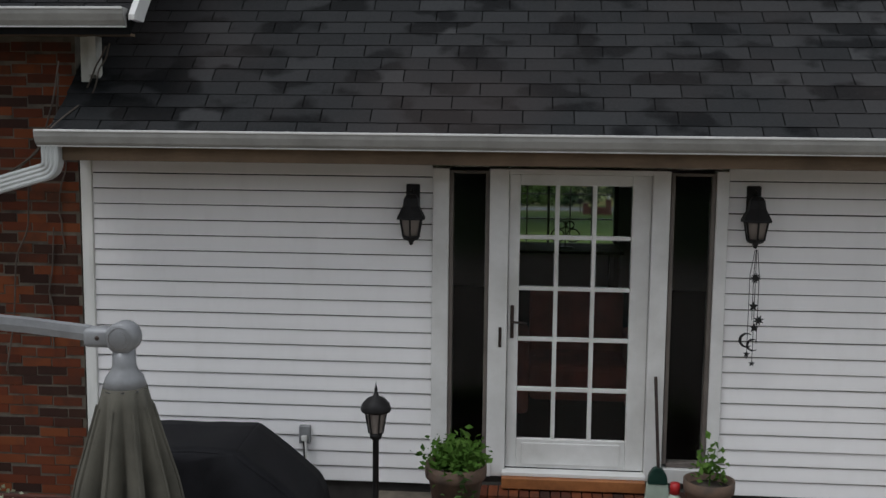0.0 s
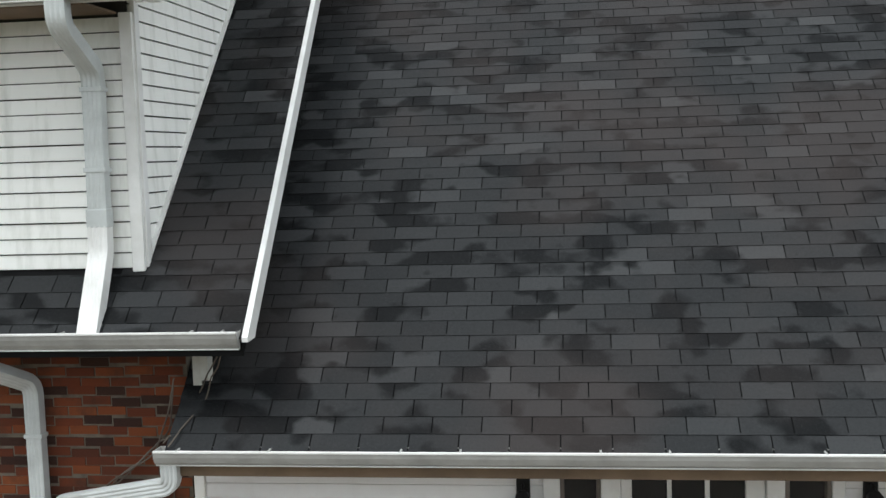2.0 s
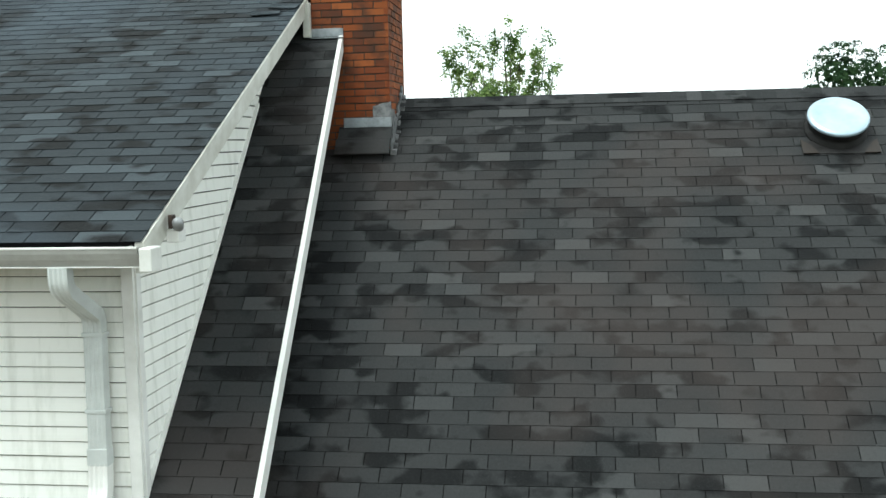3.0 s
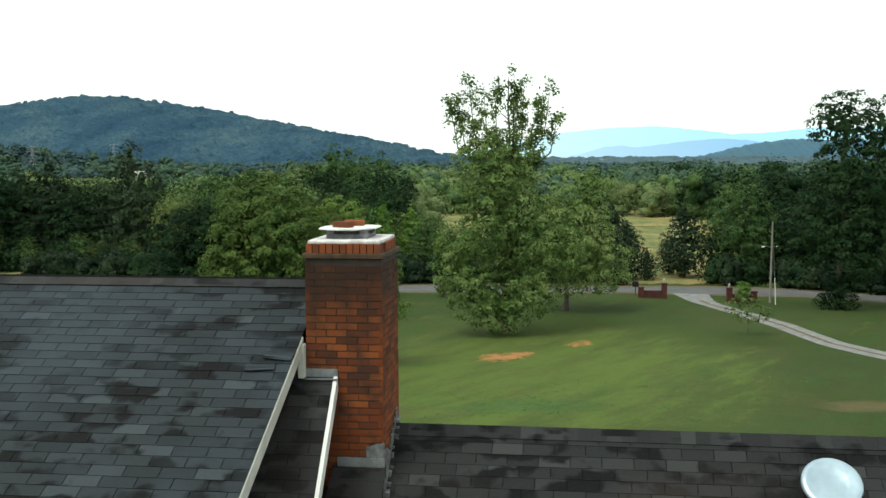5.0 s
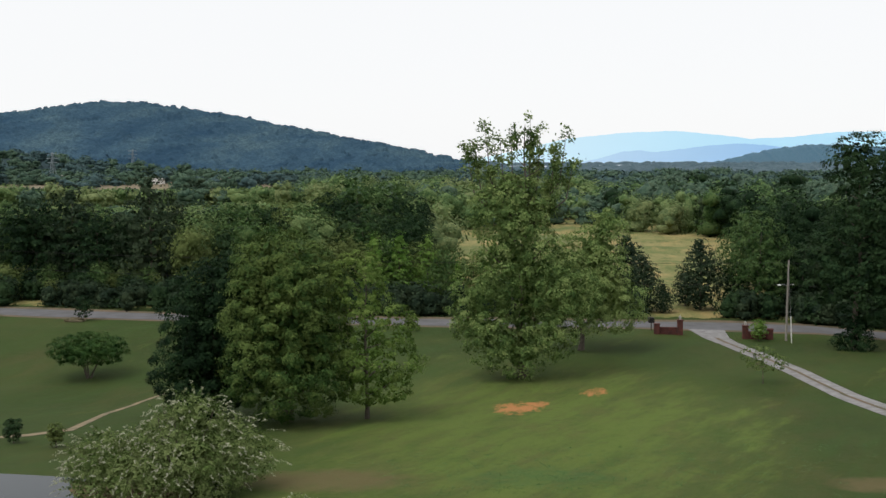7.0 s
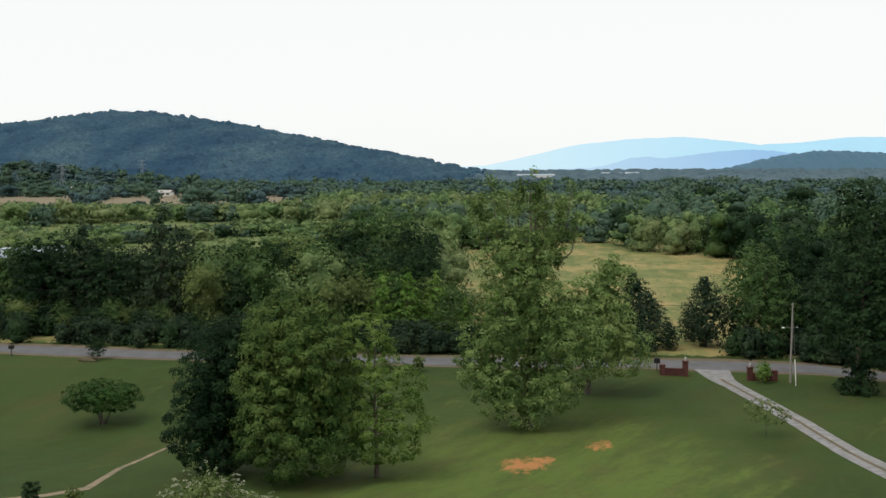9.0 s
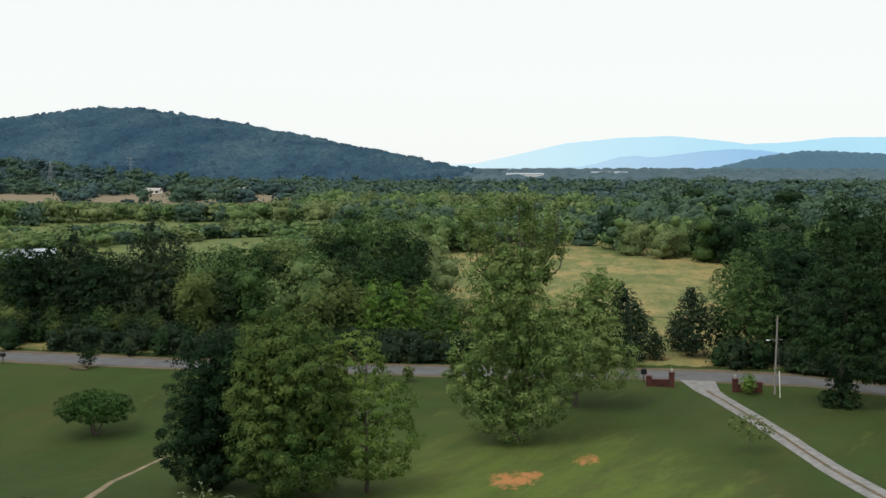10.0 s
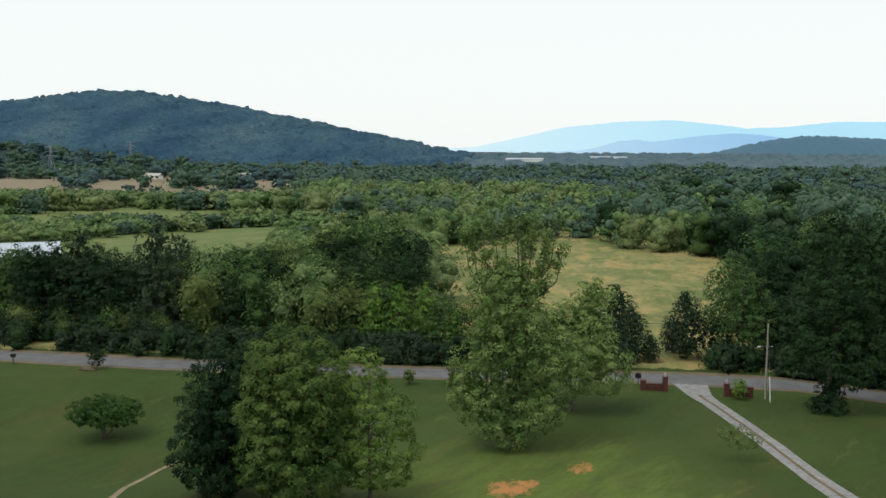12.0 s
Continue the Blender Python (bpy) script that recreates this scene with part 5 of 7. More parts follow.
sweep(bm, [(-1.9, 0, 2.305), (-1.4, 0, 2.292), (-0.9, 0, 2.268), (-0.5, 0, 2.240), (-0.25, 0, 2.222), (-0.09, 0, 2.206)], [(-0.014, -0.018), (0.014, -0.018), (0.017, 0.0), (0.014, 0.018), (-0.014, 0.018), (-0.017, 0.0)], up=(0, 0, 1))
part("arm", bm, PALE_METAL, parasol)
bm = bmesh.new()
lathe(bm, [(0.0, 0.0), (0.05, 0.0), (0.05, 2.36), (0.0, 2.36)], 16, pose(-1.95, 0, 0))
part("mast", bm, PALE_METAL, parasol)
bm = bmesh.new()
box(bm, (-2.4, -0.45, 0.0), (-1.5, 0.45, 0.08), 0.02)
part("base_plate", bm, CONCRETE, parasol)
bm = bmesh.new()
box(bm, (-0.10, -0.026, 2.172), (0.0, 0.026, 2.222), 0.012)
lathe(bm, [(0.0, -0.028), (0.016, -0.028), (0.018, -0.034), (0.024, -0.034), (0.026, -0.030), (0.035, -0.030), (0.041, -0.022), (0.041, 0.022), (0.035, 0.030), (0.0, 0.030)], 24, pose(0.0, 0, 2.198, 90))
part("joint", bm, PALE_METAL, parasol)
bm = bmesh.new()
lathe(bm, [(0.0, -0.005), (0.008, -0.005), (0.009, 0.0), (0.0, 0.0)], 16, pose(0.0, -0.0285, 2.198, 90))
lathe(bm, [(0.0, -0.003), (0.006, -0.003), (0.006, 0.0), (0.0, 0.0)], 10, pose(-0.06, -0.0265, 2.198, 90))
part("bolt", bm, BRONZE, parasol)
# ring in a shadow colour, for the shaded groove of the pivot
bm = bmesh.new()
lathe(bm, [(0.018, -0.002), (0.020, -0.007), (0.026, -0.007), (0.029, -0.001)], 28, pose(0.0, -0.0325, 2.198, 90))
part("ring", bm, TAUPE, parasol, "ring round the pivot, coloured dark for the groove's shade")
bm = bmesh.new()
lathe(bm, [(0.0, 2.165), (0.029, 2.165), (0.030, 2.125), (0.036, 2.110), (0.048, 2.095), (0.058, 2.062), (0.0, 2.062)], 20)
part("collar", bm, PALE_METAL, parasol)
bm = bmesh.new()
rings = []
heights = np.linspace(2.07, 0.72, 28)
for z in heights:
    t = (2.07 - z) / 1.35
    base = float(np.interp(t, [0, 0.05, 0.2, 0.45, 0.7, 0.9, 1.0], [0.056, 0.074, 0.135, 0.19, 0.21, 0.17, 0.12]))
    ring = []
    for k in range(96):
        a = 2 * math.pi * k / 96
        fold = abs(math.sin(5 * a + 0.4 + 0.35 * math.sin(2 * a + 2.2 * t))) ** 0.9
        r = base * (1 - 0.58 * min(1, t * 6) * (1 - fold)) + 0.010 * t * noise.noise(Vector((3 * math.cos(a), 3 * math.sin(a), z * 3)))
        ring.append(bm.verts.new((r * math.cos(a), r * math.sin(a), z)))
    rings.append(ring)
for a, b in zip(rings, rings[1:]):
    for k in range(96):
        bm.faces.new((a[k], a[(k + 1) % 96], b[(k + 1) % 96], b[k])).smooth = True
bm.faces.new(rings[0][::-1]), bm.faces.new(rings[-1])
bmesh.ops.recalc_face_normals(bm, faces=bm.faces)
canopy_cloth = part("canopy", bm, CLOTH, parasol, "folded taupe cloth canopy")
for k in range(10):
    line, a = [], 0.0
    for z in heights[1:-1]:
        t = (2.07 - z) / 1.35
        for _ in range(12):
            a = (math.pi * (k + 0.5) - 0.4 - 0.35 * math.sin(2 * a + 2.2 * t)) / 5
        r = float(np.interp(t, [0, 0.05, 0.2, 0.45, 0.7, 0.9, 1.0], [0.056, 0.074, 0.135, 0.19, 0.21, 0.17, 0.12])) + 0.001
        line.append((r * math.cos(a), r * math.sin(a), z))
    bm = bmesh.new()
    sweep(bm, line, circle(0.0045, 6), up=(math.cos(a), math.sin(a), 0))
    part("seam", bm, CLOTH, canopy_cloth)

# ---------------------------------------------------------------- pots, broom, can


def leafy(name, n, spread, height, size, mat, parent, seed, z0=0.0):
    rng = np.random.default_rng(seed)
    c = rng.normal(0, 1, (n, 3)) * (spread, spread, height * 0.35) + (0, 0, z0 + height * 0.55)
    nrm = rng.normal(0, 1, (n, 3)) + (0, 0, 0.8)
    v, f = leaves(rng, c, nrm, np.full(n, size))
    return link(name, mesh_np(name, v, f), mat, parent)


def leaves(rng, c, nrm, size, slim=0.62):
    """A lozenge leaf at each place c, turned to nrm."""
    nrm = nrm / np.linalg.norm(nrm, axis=1, keepdims=True)
    t = rng.normal(0, 1, c.shape)
    t -= (t * nrm).sum(1, keepdims=True) * nrm
    t /= np.linalg.norm(t, axis=1, keepdims=True)
    s = np.cross(nrm, t)
    size = size[:, None] * rng.uniform(0.65, 1.35, (len(c), 1))
    q = np.stack([c - t * size * 0.5, c - s * size * 0.5 * slim + nrm * size * 0.10, c + t * size * 0.5, c + s * size * 0.5 * slim + nrm * size * 0.10], 1)
    return q.reshape(-1, 3), np.arange(4 * len(c)).reshape(-1, 4)


def pot(x, y, z, r, h, label):
    p = thing("plant_pot", label, "plant pot", x, y, z, "pots beside the door")
    bm = bmesh.new()
    lathe(bm, [(0.0, 0.0), (r * 0.62, 0.0), (r * 0.88, h * 0.78), (r * 0.98, h * 0.80), (r, h * 0.86), (r, h), (r * 0.90, h), (r * 0.86, h * 0.86), (0.0, h * 0.86)], 28)
    body = part("pot", bm, CLAY_POT, p)
    bm = bmesh.new()
    lathe(bm, [(0.0, h * 0.865), (r * 0.84, h * 0.87), (0.0, h * 0.89)], 20)
    part("soil", bm, BARK, body)
    return p


pot_a = pot(0.105, 5.6, 0.297, 0.19, 0.395, "terracotta pot with a bushy green herb")
leafy("foliage", 620, 0.085, 0.15, 0.052, LEAF_LIGHT, pot_a, 4, 0.36)
leafy("trailing_stem", 60, 0.035, 0.22, 0.05, LEAF_MID, pot_a, 8, 0.12).location = (0.05, -0.19, 0.0)
pot_b = pot(1.632, 5.6, 0.297, 0.152, 0.352, "small terracotta pot with a thin seedling")
leafy("foliage", 80, 0.05, 0.20, 0.052, LEAF_LIGHT, pot_b, 5, 0.34)
bm = bmesh.new()
sweep(bm, [(0, 0, 0.30), (0.01, 0, 0.44), (0.03, 0.01, 0.54)], circle(0.004, 6), up=(0, 1, 0))
part("stem", bm, LEAF_LIGHT, pot_b)
broom = thing("broom", "broom with a green head leaning upright beside the door", "broom", 1.372, 5.95, 0.297)
bm = bmesh.new()
sweep(bm, [(0.004, 0.0, 0.28), (-0.012, 0.17, 0.85)], circle(0.011, 10), up=(1, 0, 0))
part("handle", bm, BRONZE, broom, "dark metal handle")
bm = bmesh.new()
prism(bm, [(-0.062, 0.19), (-0.058, 0.25), (-0.025, 0.30), (0.025, 0.30), (0.058, 0.25), (0.062, 0.19)], "y", -0.03, 0.03)
bmesh.ops.bevel(bm, geom=list(bm.edges), offset=0.008, segments=2, affect="EDGES")
part("head", bm, GREEN_PLASTIC, broom)
bm = bmesh.new()
prism(bm, [(-0.065, 0.195), (0.065, 0.195), (0.085, 0.0), (-0.085, 0.0)], "y", -0.025, 0.025)
part("bristles", bm, PALE_PLASTIC, broom)
can = thing("plastic_jug", "pale plastic jug with a red cap by the broom", "jug", 1.435, 5.62, 0.297)
bm = bmesh.new()
lathe(bm, [(0.0, 0.0), (0.075, 0.0), (0.08, 0.02), (0.08, 0.17), (0.03, 0.235), (0.026, 0.25), (0.0, 0.25)], 20)
part("body", bm, PALE_PLASTIC, can)
bm = bmesh.new()
lathe(bm, [(0.0, 0.25), (0.03, 0.25), (0.03, 0.315), (0.0, 0.32)], 16)
part("cap", bm, RED, can)
planter = thing("planter_box", "red-stained wooden planter box with a small white-flowered plant", "planter", -2.25, 4.75, 0)
for lo, hi in (((-0.85, -0.25, 0.0), (0.65, -0.22, 0.62)), ((-0.85, 0.22, 0.0), (0.65, 0.25, 0.62)), ((-0.85, -0.22, 0.0), (-0.82, 0.22, 0.62)), ((0.62, -0.22, 0.0), (0.65, 0.22, 0.62)), ((-0.82, -0.22, 0.45), (0.62, 0.22, 0.55))):
    boxed("board", lo, hi, PLANTER, planter, 0.004)
leafy("plant", 120, 0.08, 0.18, 0.035, LEAF_SILVER, planter, 9, 0.5).location = (-0.15, 0, 0)
vine = thing("dry_vine", "dead brown vine clinging to the brick and gutter end", "vine", -2.52, 6.1, 1.5)
for path in ([(0.10, -0.30, 1.62), (0.02, -0.22, 1.38), (-0.16, -0.06, 1.05), (-0.55, 0.03, 0.82), (-0.62, 0.05, 0.70)], [(0.06, -0.22, 1.55), (-0.06, -0.02, 1.20), (-0.30, 0.03, 0.98), (-0.50, 0.045, 0.80)], [(-0.28, 0.02, 0.86), (-0.30, 0.03, 0.52), (-0.40, 0.045, 0.35), (-0.43, 0.045, -0.1), (-0.50, 0.05, -0.45)]):
    bm = bmesh.new()
    sweep(bm, softened(path, 0.08, 4), circle(0.006, 5), up=(0.2, 1, 0.1))
    part("stem", bm, BARK, vine)

# ---------------------------------------------------------------- shingles, bricks
shingled(roof_wing, -2.47, 5.2, 5.715, 2.668, WING_S, 10.33, lambda x, y: -1.8 < x < 1.9 and y < 9.2)
ridge_caps(roof_wing, -1.57, 5.2, 10.33, 6.635, WING_S)
shingled(roof_main, -6.6, -1.922, 5.705, z_main(5.705) - 0.01, MAIN_S, 10.6, lambda x, y: -2.8 < x, skew=0.036, keep=lambda x, y: (x > -2.78 or y < 6.10) and not (x > -2.36 and y > 9.74), mat=SHINGLE_MAIN)
shingled(roof_dormer, -7.2, -2.386, 5.555, z_dorm(5.555) - 0.01, DORM_S, 10.6, lambda x, y: x > -5.2 and y > 6.5, mat=SHINGLE_DORMER)
ridge_caps(roof_dormer, -7.2, -2.4, 10.63, z_dorm(10.63) - 0.015, DORM_S)
bricks(wall_main, -4.6, -2.487, 6.186, 0.1, 3.30, lambda x, z: x > -3.9 and z > 0.9)

# ---------------------------------------------------------------- the land
PROFILE_Y = (-600, 12, 14, 30, 53, 73, 85, 100, 120, 140, 200, 400, 1000, 6000)
PROFILE_Z = (-0.1, -0.1, -0.25, -1.8, -3.9, -5.6, -6.6, -7.1, -7.5, -7.3, -8, -10, -13, -13)
CREST_X = (-2600, -1800, -1214, -1052, -979, -906, -835, -705, -613, -544, -453, -363, -296, -180, 0)
CREST_Z = (62, 84, 97, 112, 123, 122, 110, 92, 74, 60, 37, 17, 2, -10, -13)
POND = (-39.0, 47.5, 17.2, 6.8, -5.05)


def ground_z(x, y):
    """Height of the land at x, y (arrays)."""
    x, y = np.asarray(x, float), np.asarray(y, float)
    w = np.interp(y, [15, 60, 95, 118], [0, 1, 1, 0])
    z = np.interp(y, PROFILE_Y, PROFILE_Z) + 0.045 * np.clip(x, -50, 25) * w
    z = z + 0.10 * np.sin(x * 0.21 + 1) * np.sin(y * 0.17) * np.clip((y - 20) / 30, 0, 1)
    px, py, rx, ry, pz = POND
    d = np.sqrt(((x - px) / rx) ** 2 + ((y - py) / ry) ** 2)
    bowl = np.clip(1.25 - d, 0, 1)
    z = np.where(d < 1.25, np.minimum(z, pz + 0.35) * np.clip(bowl * 4, 0, 1) + z * (1 - np.clip(bowl * 4, 0, 1)), z) - np.clip(1.02 - d, 0, 1) * 2.2
    crest = np.interp(x, CREST_X, CREST_Z) - 7
    foot = np.interp(x, [-1500, -600, -300, 0], [1150, 1250, 1500, 1800])
    t = np.clip((y - foot) / (2000 - foot), 0, 1)
    t = t * t * (3 - 2 * t)
    back = np.clip((3000 - y) / 1000, 0, 1)
    z = z + np.maximum(crest + 13, 0) * t * np.where(y > 2000, back, 1)
    spur = 34 * np.exp(-((x + 380) / 150) ** 2 - ((y - 1640) / 190) ** 2)
    knoll = 27 * np.exp(-((x + 700) / 165) ** 2 - ((y - 1150) / 80) ** 2)
    return z + spur + knoll


def graded(stops):
    """Grid lines whose spacing changes from stretch to stretch."""
    out = []
    for (a, step), (b, _) in zip(stops, stops[1:]):
        out += list(np.arange(a, b, step))
    return np.array(out + [stops[-1][0]])


gx = graded([(-2600, 60), (-1300, 22), (-260, 10), (-110, 4), (-60, 1.2), (50, 4), (120, 20), (400, 60), (2600, 60)])
gy = graded([(-600, 60), (-60, 6), (14, 1.2), (145, 4), (320, 12), (1100, 26), (2100, 60), (4900, 60)])
GX, GY = np.meshgrid(gx, gy)
gv = np.stack([GX, GY, ground_z(GX, GY)], -1).reshape(-1, 3)
nx, ny = len(gx), len(gy)
idx = np.arange(nx * ny).reshape(ny, nx)
gf = np.stack([idx[:-1, :-1], idx[:-1, 1:], idx[1:, 1:], idx[1:, :-1]], -1).reshape(-1, 4)
me = mesh_np("ground", gv, gf)
me.polygons.foreach_set("use_smooth", np.ones(len(gf), bool))
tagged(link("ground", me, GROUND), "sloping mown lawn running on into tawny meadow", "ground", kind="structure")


def ribbon(name, left, right, mat, lift, cuts=10, across=4):
    """A strip on the land between two edge lines."""
    left, right = np.array(left, float), np.array(right, float)
    t0 = np.linspace(0, len(left) - 1, (len(left) - 1) * cuts + 1)
    edge = [np.stack([np.interp(t0, np.arange(len(e)), e[:, k]) for k in (0, 1)], -1) for e in (left, right)]
    s = np.linspace(0, 1, across + 1)[None, :, None]
    p = edge[0][:, None] * (1 - s) + edge[1][:, None] * s
    z = ground_z(p[..., 0], p[..., 1]) + lift
    v = np.concatenate([p, z[..., None]], -1).reshape(-1, 3)
    i = np.arange(len(v)).reshape(len(t0), across + 1)
    f = np.stack([i[:-1, :-1], i[:-1, 1:], i[1:, 1:], i[1:, :-1]], -1).reshape(-1, 4)
    return link(name, mesh_np(name, v, f), mat)


road_y = ((-300, 138), (-170, 135), (-84, 129.6), (-57, 127.3), (-20, 127.4), (6, 128.9), (16, 128.8), (26, 127.8), (36, 122.6), (60, 110), (140, 75))
def offset(pts, d):
    return [(x, y + d) for x, y in pts]


tagged(ribbon("roadside", offset(road_y, -3.4), offset(road_y, 4.2), SHOULDER, 0.015), "brown earth verge beside the country road", "verge", kind="structure")
tagged(ribbon("road", offset(road_y, -2.5), offset(road_y, 2.5), ROAD, 0.045), "worn grey country road", "road", kind="structure")
drive_l = ((11.2, 127.0), (12.6, 121.0), (13.9, 117.0), (16.0, 104.1), (17.4, 94.6), (18.9, 86.5), (20.4, 75), (22.5, 62), (26, 48), (31, 36))
drive_r = ((15.6, 126.6), (15.6, 121.4), (16.6, 115.5), (18.5, 102.2), (19.8, 93.3), (21.2, 85.4), (22.8, 74), (25, 61), (28.6, 47), (33.6, 35))
tagged(ribbon("driveway", drive_l, drive_r, GRAVEL, 0.03, 12, 6), "pale gravel driveway with two wheel tracks", "driveway", kind="structure")
strip_l = [(a[0] * 0.58 + b[0] * 0.42, a[1] * 0.58 + b[1] * 0.42) for a, b in zip(drive_l, drive_r)][1:]
strip_r = [(a[0] * 0.42 + b[0] * 0.58, a[1] * 0.42 + b[1] * 0.58) for a, b in zip(drive_l, drive_r)][1:]
tagged(ribbon("drive_strip", strip_l, strip_r, SHOULDER, 0.045, 12, 2), "brown weedy strip between the wheel tracks", "strip", kind="structure")
tagged(ribbon("path", ((-46, 67.5), (-41.4, 70.0), (-39.5, 72.4), (-40.6, 80), (-40.3, 86), (-39.5, 90)), ((-46, 66.6), (-40.8, 69.0), (-38.6, 71.6), (-40.0, 80), (-39.8, 86), (-39.1, 90)), SAND, 0.03, 8, 2), "narrow sandy path worn in the lawn", "path", kind="structure")
a = np.linspace(0, 2 * math.pi, 72, endpoint=False)
wob = 1.0 + 0.04 * np.sin(3 * a) + 0.03 * np.sin(7 * a + 1)
rimv = np.stack([POND[0] + POND[2] * 1.12 * wob * np.cos(a), POND[1] + POND[3] * 1.12 * wob * np.sin(a), np.full(72, POND[4])], -1)
bm = bmesh.new()
bm.faces.new([bm.verts.new(p) for p in rimv])
tagged(part("water", bm, WATER), "still grey pond reflecting the pale sky", "pond", kind="structure")

# ---------------------------------------------------------------- trees


def bough_points(rng, blobs, n, spread):
    """Places over the outside of a crown, kept apart from one another."""
    b = np.array(blobs, float)
    area = (b[:, 3] * b[:, 4] + b[:, 4] * b[:, 5] + b[:, 3] * b[:, 5])
    k = rng.choice(len(b), n * 7, p=area / area.sum())
    d = rng.normal(0, 1, (n * 7, 3)) + (0, 0, 0.12)
    d /= np.linalg.norm(d, axis=1, keepdims=True)
    p = b[k, :3] + d * b[k, 3:6] * rng.uniform(0.86, 1.0, (n * 7, 1))
    deep = np.min(np.linalg.norm((p[:, None] - b[None, :, :3]) / b[None, :, 3:6], axis=2), axis=1) < 0.80
    p, d = p[~deep], d[~deep]
    kept = []
    for i in range(len(p)):
        if len(kept) >= n:
            break
        if not kept or np.min(np.linalg.norm((p[kept] - p[i]) * (1, 1, 1.35), axis=1)) > spread * (0.85 + 0.45 * ((i * 37) % 10) / 10):
            kept.append(i)
    return p[kept], d[kept]


def crown_mesh(rng, blobs, boughs, per, reach, leaf, gaps=0.0):
    """Leaves in domed sprays over the blobs of a crown."""
    c, d = bough_points(rng, blobs, boughs, reach * 1.22)
    if gaps:
        keep = rng.uniform(0, 1, len(c)) > gaps
        c, d = c[keep], d[keep]
    n = len(c)
    axis = d * 0.75 + (0, 0, 0.55)
    axis /= np.linalg.norm(axis, axis=1, keepdims=True)
    off = rng.normal(0, 1, (n, per, 3)) + axis[:, None] * 1.25
    off /= np.linalg.norm(off, axis=2, keepdims=True)
    big = reach * rng.uniform(0.6, 1.25, (n, 1, 1))
    rad = rng.uniform(0.25, 1.0, (n, per, 1)) ** 0.45
    frill = 1 + 0.28 * np.sin(off[..., :1] * 7 + rng.uniform(0, 6, (n, 1, 1))) * np.sin(off[..., 1:2] * 6 + rng.uniform(0, 6, (n, 1, 1)))
    p = c[:, None] + off * rad * big * frill * (1, 1, 0.55)
    p[..., 2:] -= 0.10 * big * (1 - off[..., 2:])
    nrm = (off * 1.0 + axis[:, None] * 0.4 + (0, 0, 0.20)).reshape(-1, 3) + rng.normal(0, 0.16, (n * per, 3))
    v, f = leaves(rng, p.reshape(-1, 3), nrm, np.full(n * per, leaf))
    return v, f


def limbs(bm, rng, base, top, r0, side, count, reach):
    """A tapered trunk with limbs that leave it on the way up."""
    p, q = Vector(base), Vector(top)
    steps = 9
    pts = [p.lerp(q, k / steps) + Vector((rng.uniform(-1, 1), rng.uniform(-1, 1), 0)) * r0 * 0.6 * (0 < k) for k in range(steps + 1)]
    sweep(bm, pts, circle(1.0, 8), up=(0.1, 1, 0), scales=[max(0.02, r0 * (1 - 0.92 * k / steps)) * (1.35 if k == 0 else 1) for k in range(steps + 1)])
    for k in range(count):
        t = side + (0.92 - side) * (k + rng.random() * 0.6) / count
        s = p.lerp(q, t)
        a = 2.4 * k + rng.uniform(-0.4, 0.4)
        far = reach * (1.05 - 0.6 * t) * rng.uniform(0.7, 1.1)
        e = s + Vector((math.cos(a) * far, math.sin(a) * far, far * rng.uniform(0.35, 0.8)))
        m = s.lerp(e, 0.5) + Vector((0, 0, -0.08 * far))
        rr = r0 * (1 - 0.9 * t) * 0.55
        sweep(bm, [s, m, e], circle(1.0, 6), up=(0.1, 0.2, 1), scales=[rr, rr * 0.6, max(0.012, rr * 0.2)])


def tree(name, label, category, x, y, blobs, boughs, per, spray, leaf, mat, seed, trunk_r=0.25, top=None, limb_count=8, limb_from=0.25, reach=3.0, fill=0, gaps=0.0, group="", stems=1, extra=None):
    z = float(ground_z(x, y))
    ob = thing(name, label, category, x, y, z, group)
    rng, rnd = np.random.default_rng(seed), random.Random(seed)
    h = max(b[2] + b[5] for b in blobs)
    bm = bmesh.new()
    for s in range(stems):
        dx = 0.0 if stems == 1 else math.cos(2.2 * s) * 0.35 * h
        dy = 0.0 if stems == 1 else math.sin(2.2 * s) * 0.35 * h
        limbs(bm, rnd, (0.1 * dx, 0.1 * dy, -0.15), (dx, dy, top or h * 0.86), trunk_r, limb_from, limb_count, reach)
    part("trunk", bm, BARK, ob)
    v, f = crown_mesh(rng, blobs, boughs, per, spray, leaf, gaps)
    if extra is not None:
        f = np.concatenate([f, extra[1] + len(v)])
        v = np.concatenate([v, extra[0]])
    if fill:
        # bigger leaves in the shade inside
        b = np.array(blobs, float)
        k = rng.choice(len(b), fill, p=(b[:, 3] * b[:, 5]) / (b[:, 3] * b[:, 5]).sum())
        q = rng.normal(0, 1, (fill, 3))
        q /= np.linalg.norm(q, axis=1, keepdims=True)
        iv, jf = leaves(rng, b[k, :3] + q * b[k, 3:6] * rng.uniform(0.35, 0.80, (fill, 1)), q + rng.normal(0, 0.5, q.shape), np.full(fill, leaf * 2.2), 0.8)
        f = np.concatenate([f, jf + len(v)])
        v = np.concatenate([v, iv])
    link("crown", mesh_np("crown", v, f), mat, ob)
    return ob


# the trees on the lawn
tree("maple_tree", "broad dense maple with light green tufted leaves to the ground", "tree", -22.8, 75.0,
     [(0, 0, 8.4, 4.5, 4.6, 6.0), (0.2, -0.6, 4.4, 4.8, 4.9, 3.9), (-0.4, 0, 11.4, 3.4, 3.4, 3.5), (1.5, 0, 6.4, 3.2, 3.4, 4.6), (-1.8, 0.3, 7.6, 2.9, 3.4, 4.4)], 420, 210, 0.95, 0.19, LEAF_MAPLE, 21, 0.35, 13, 10, 0.12, 3.6, fill=9000)
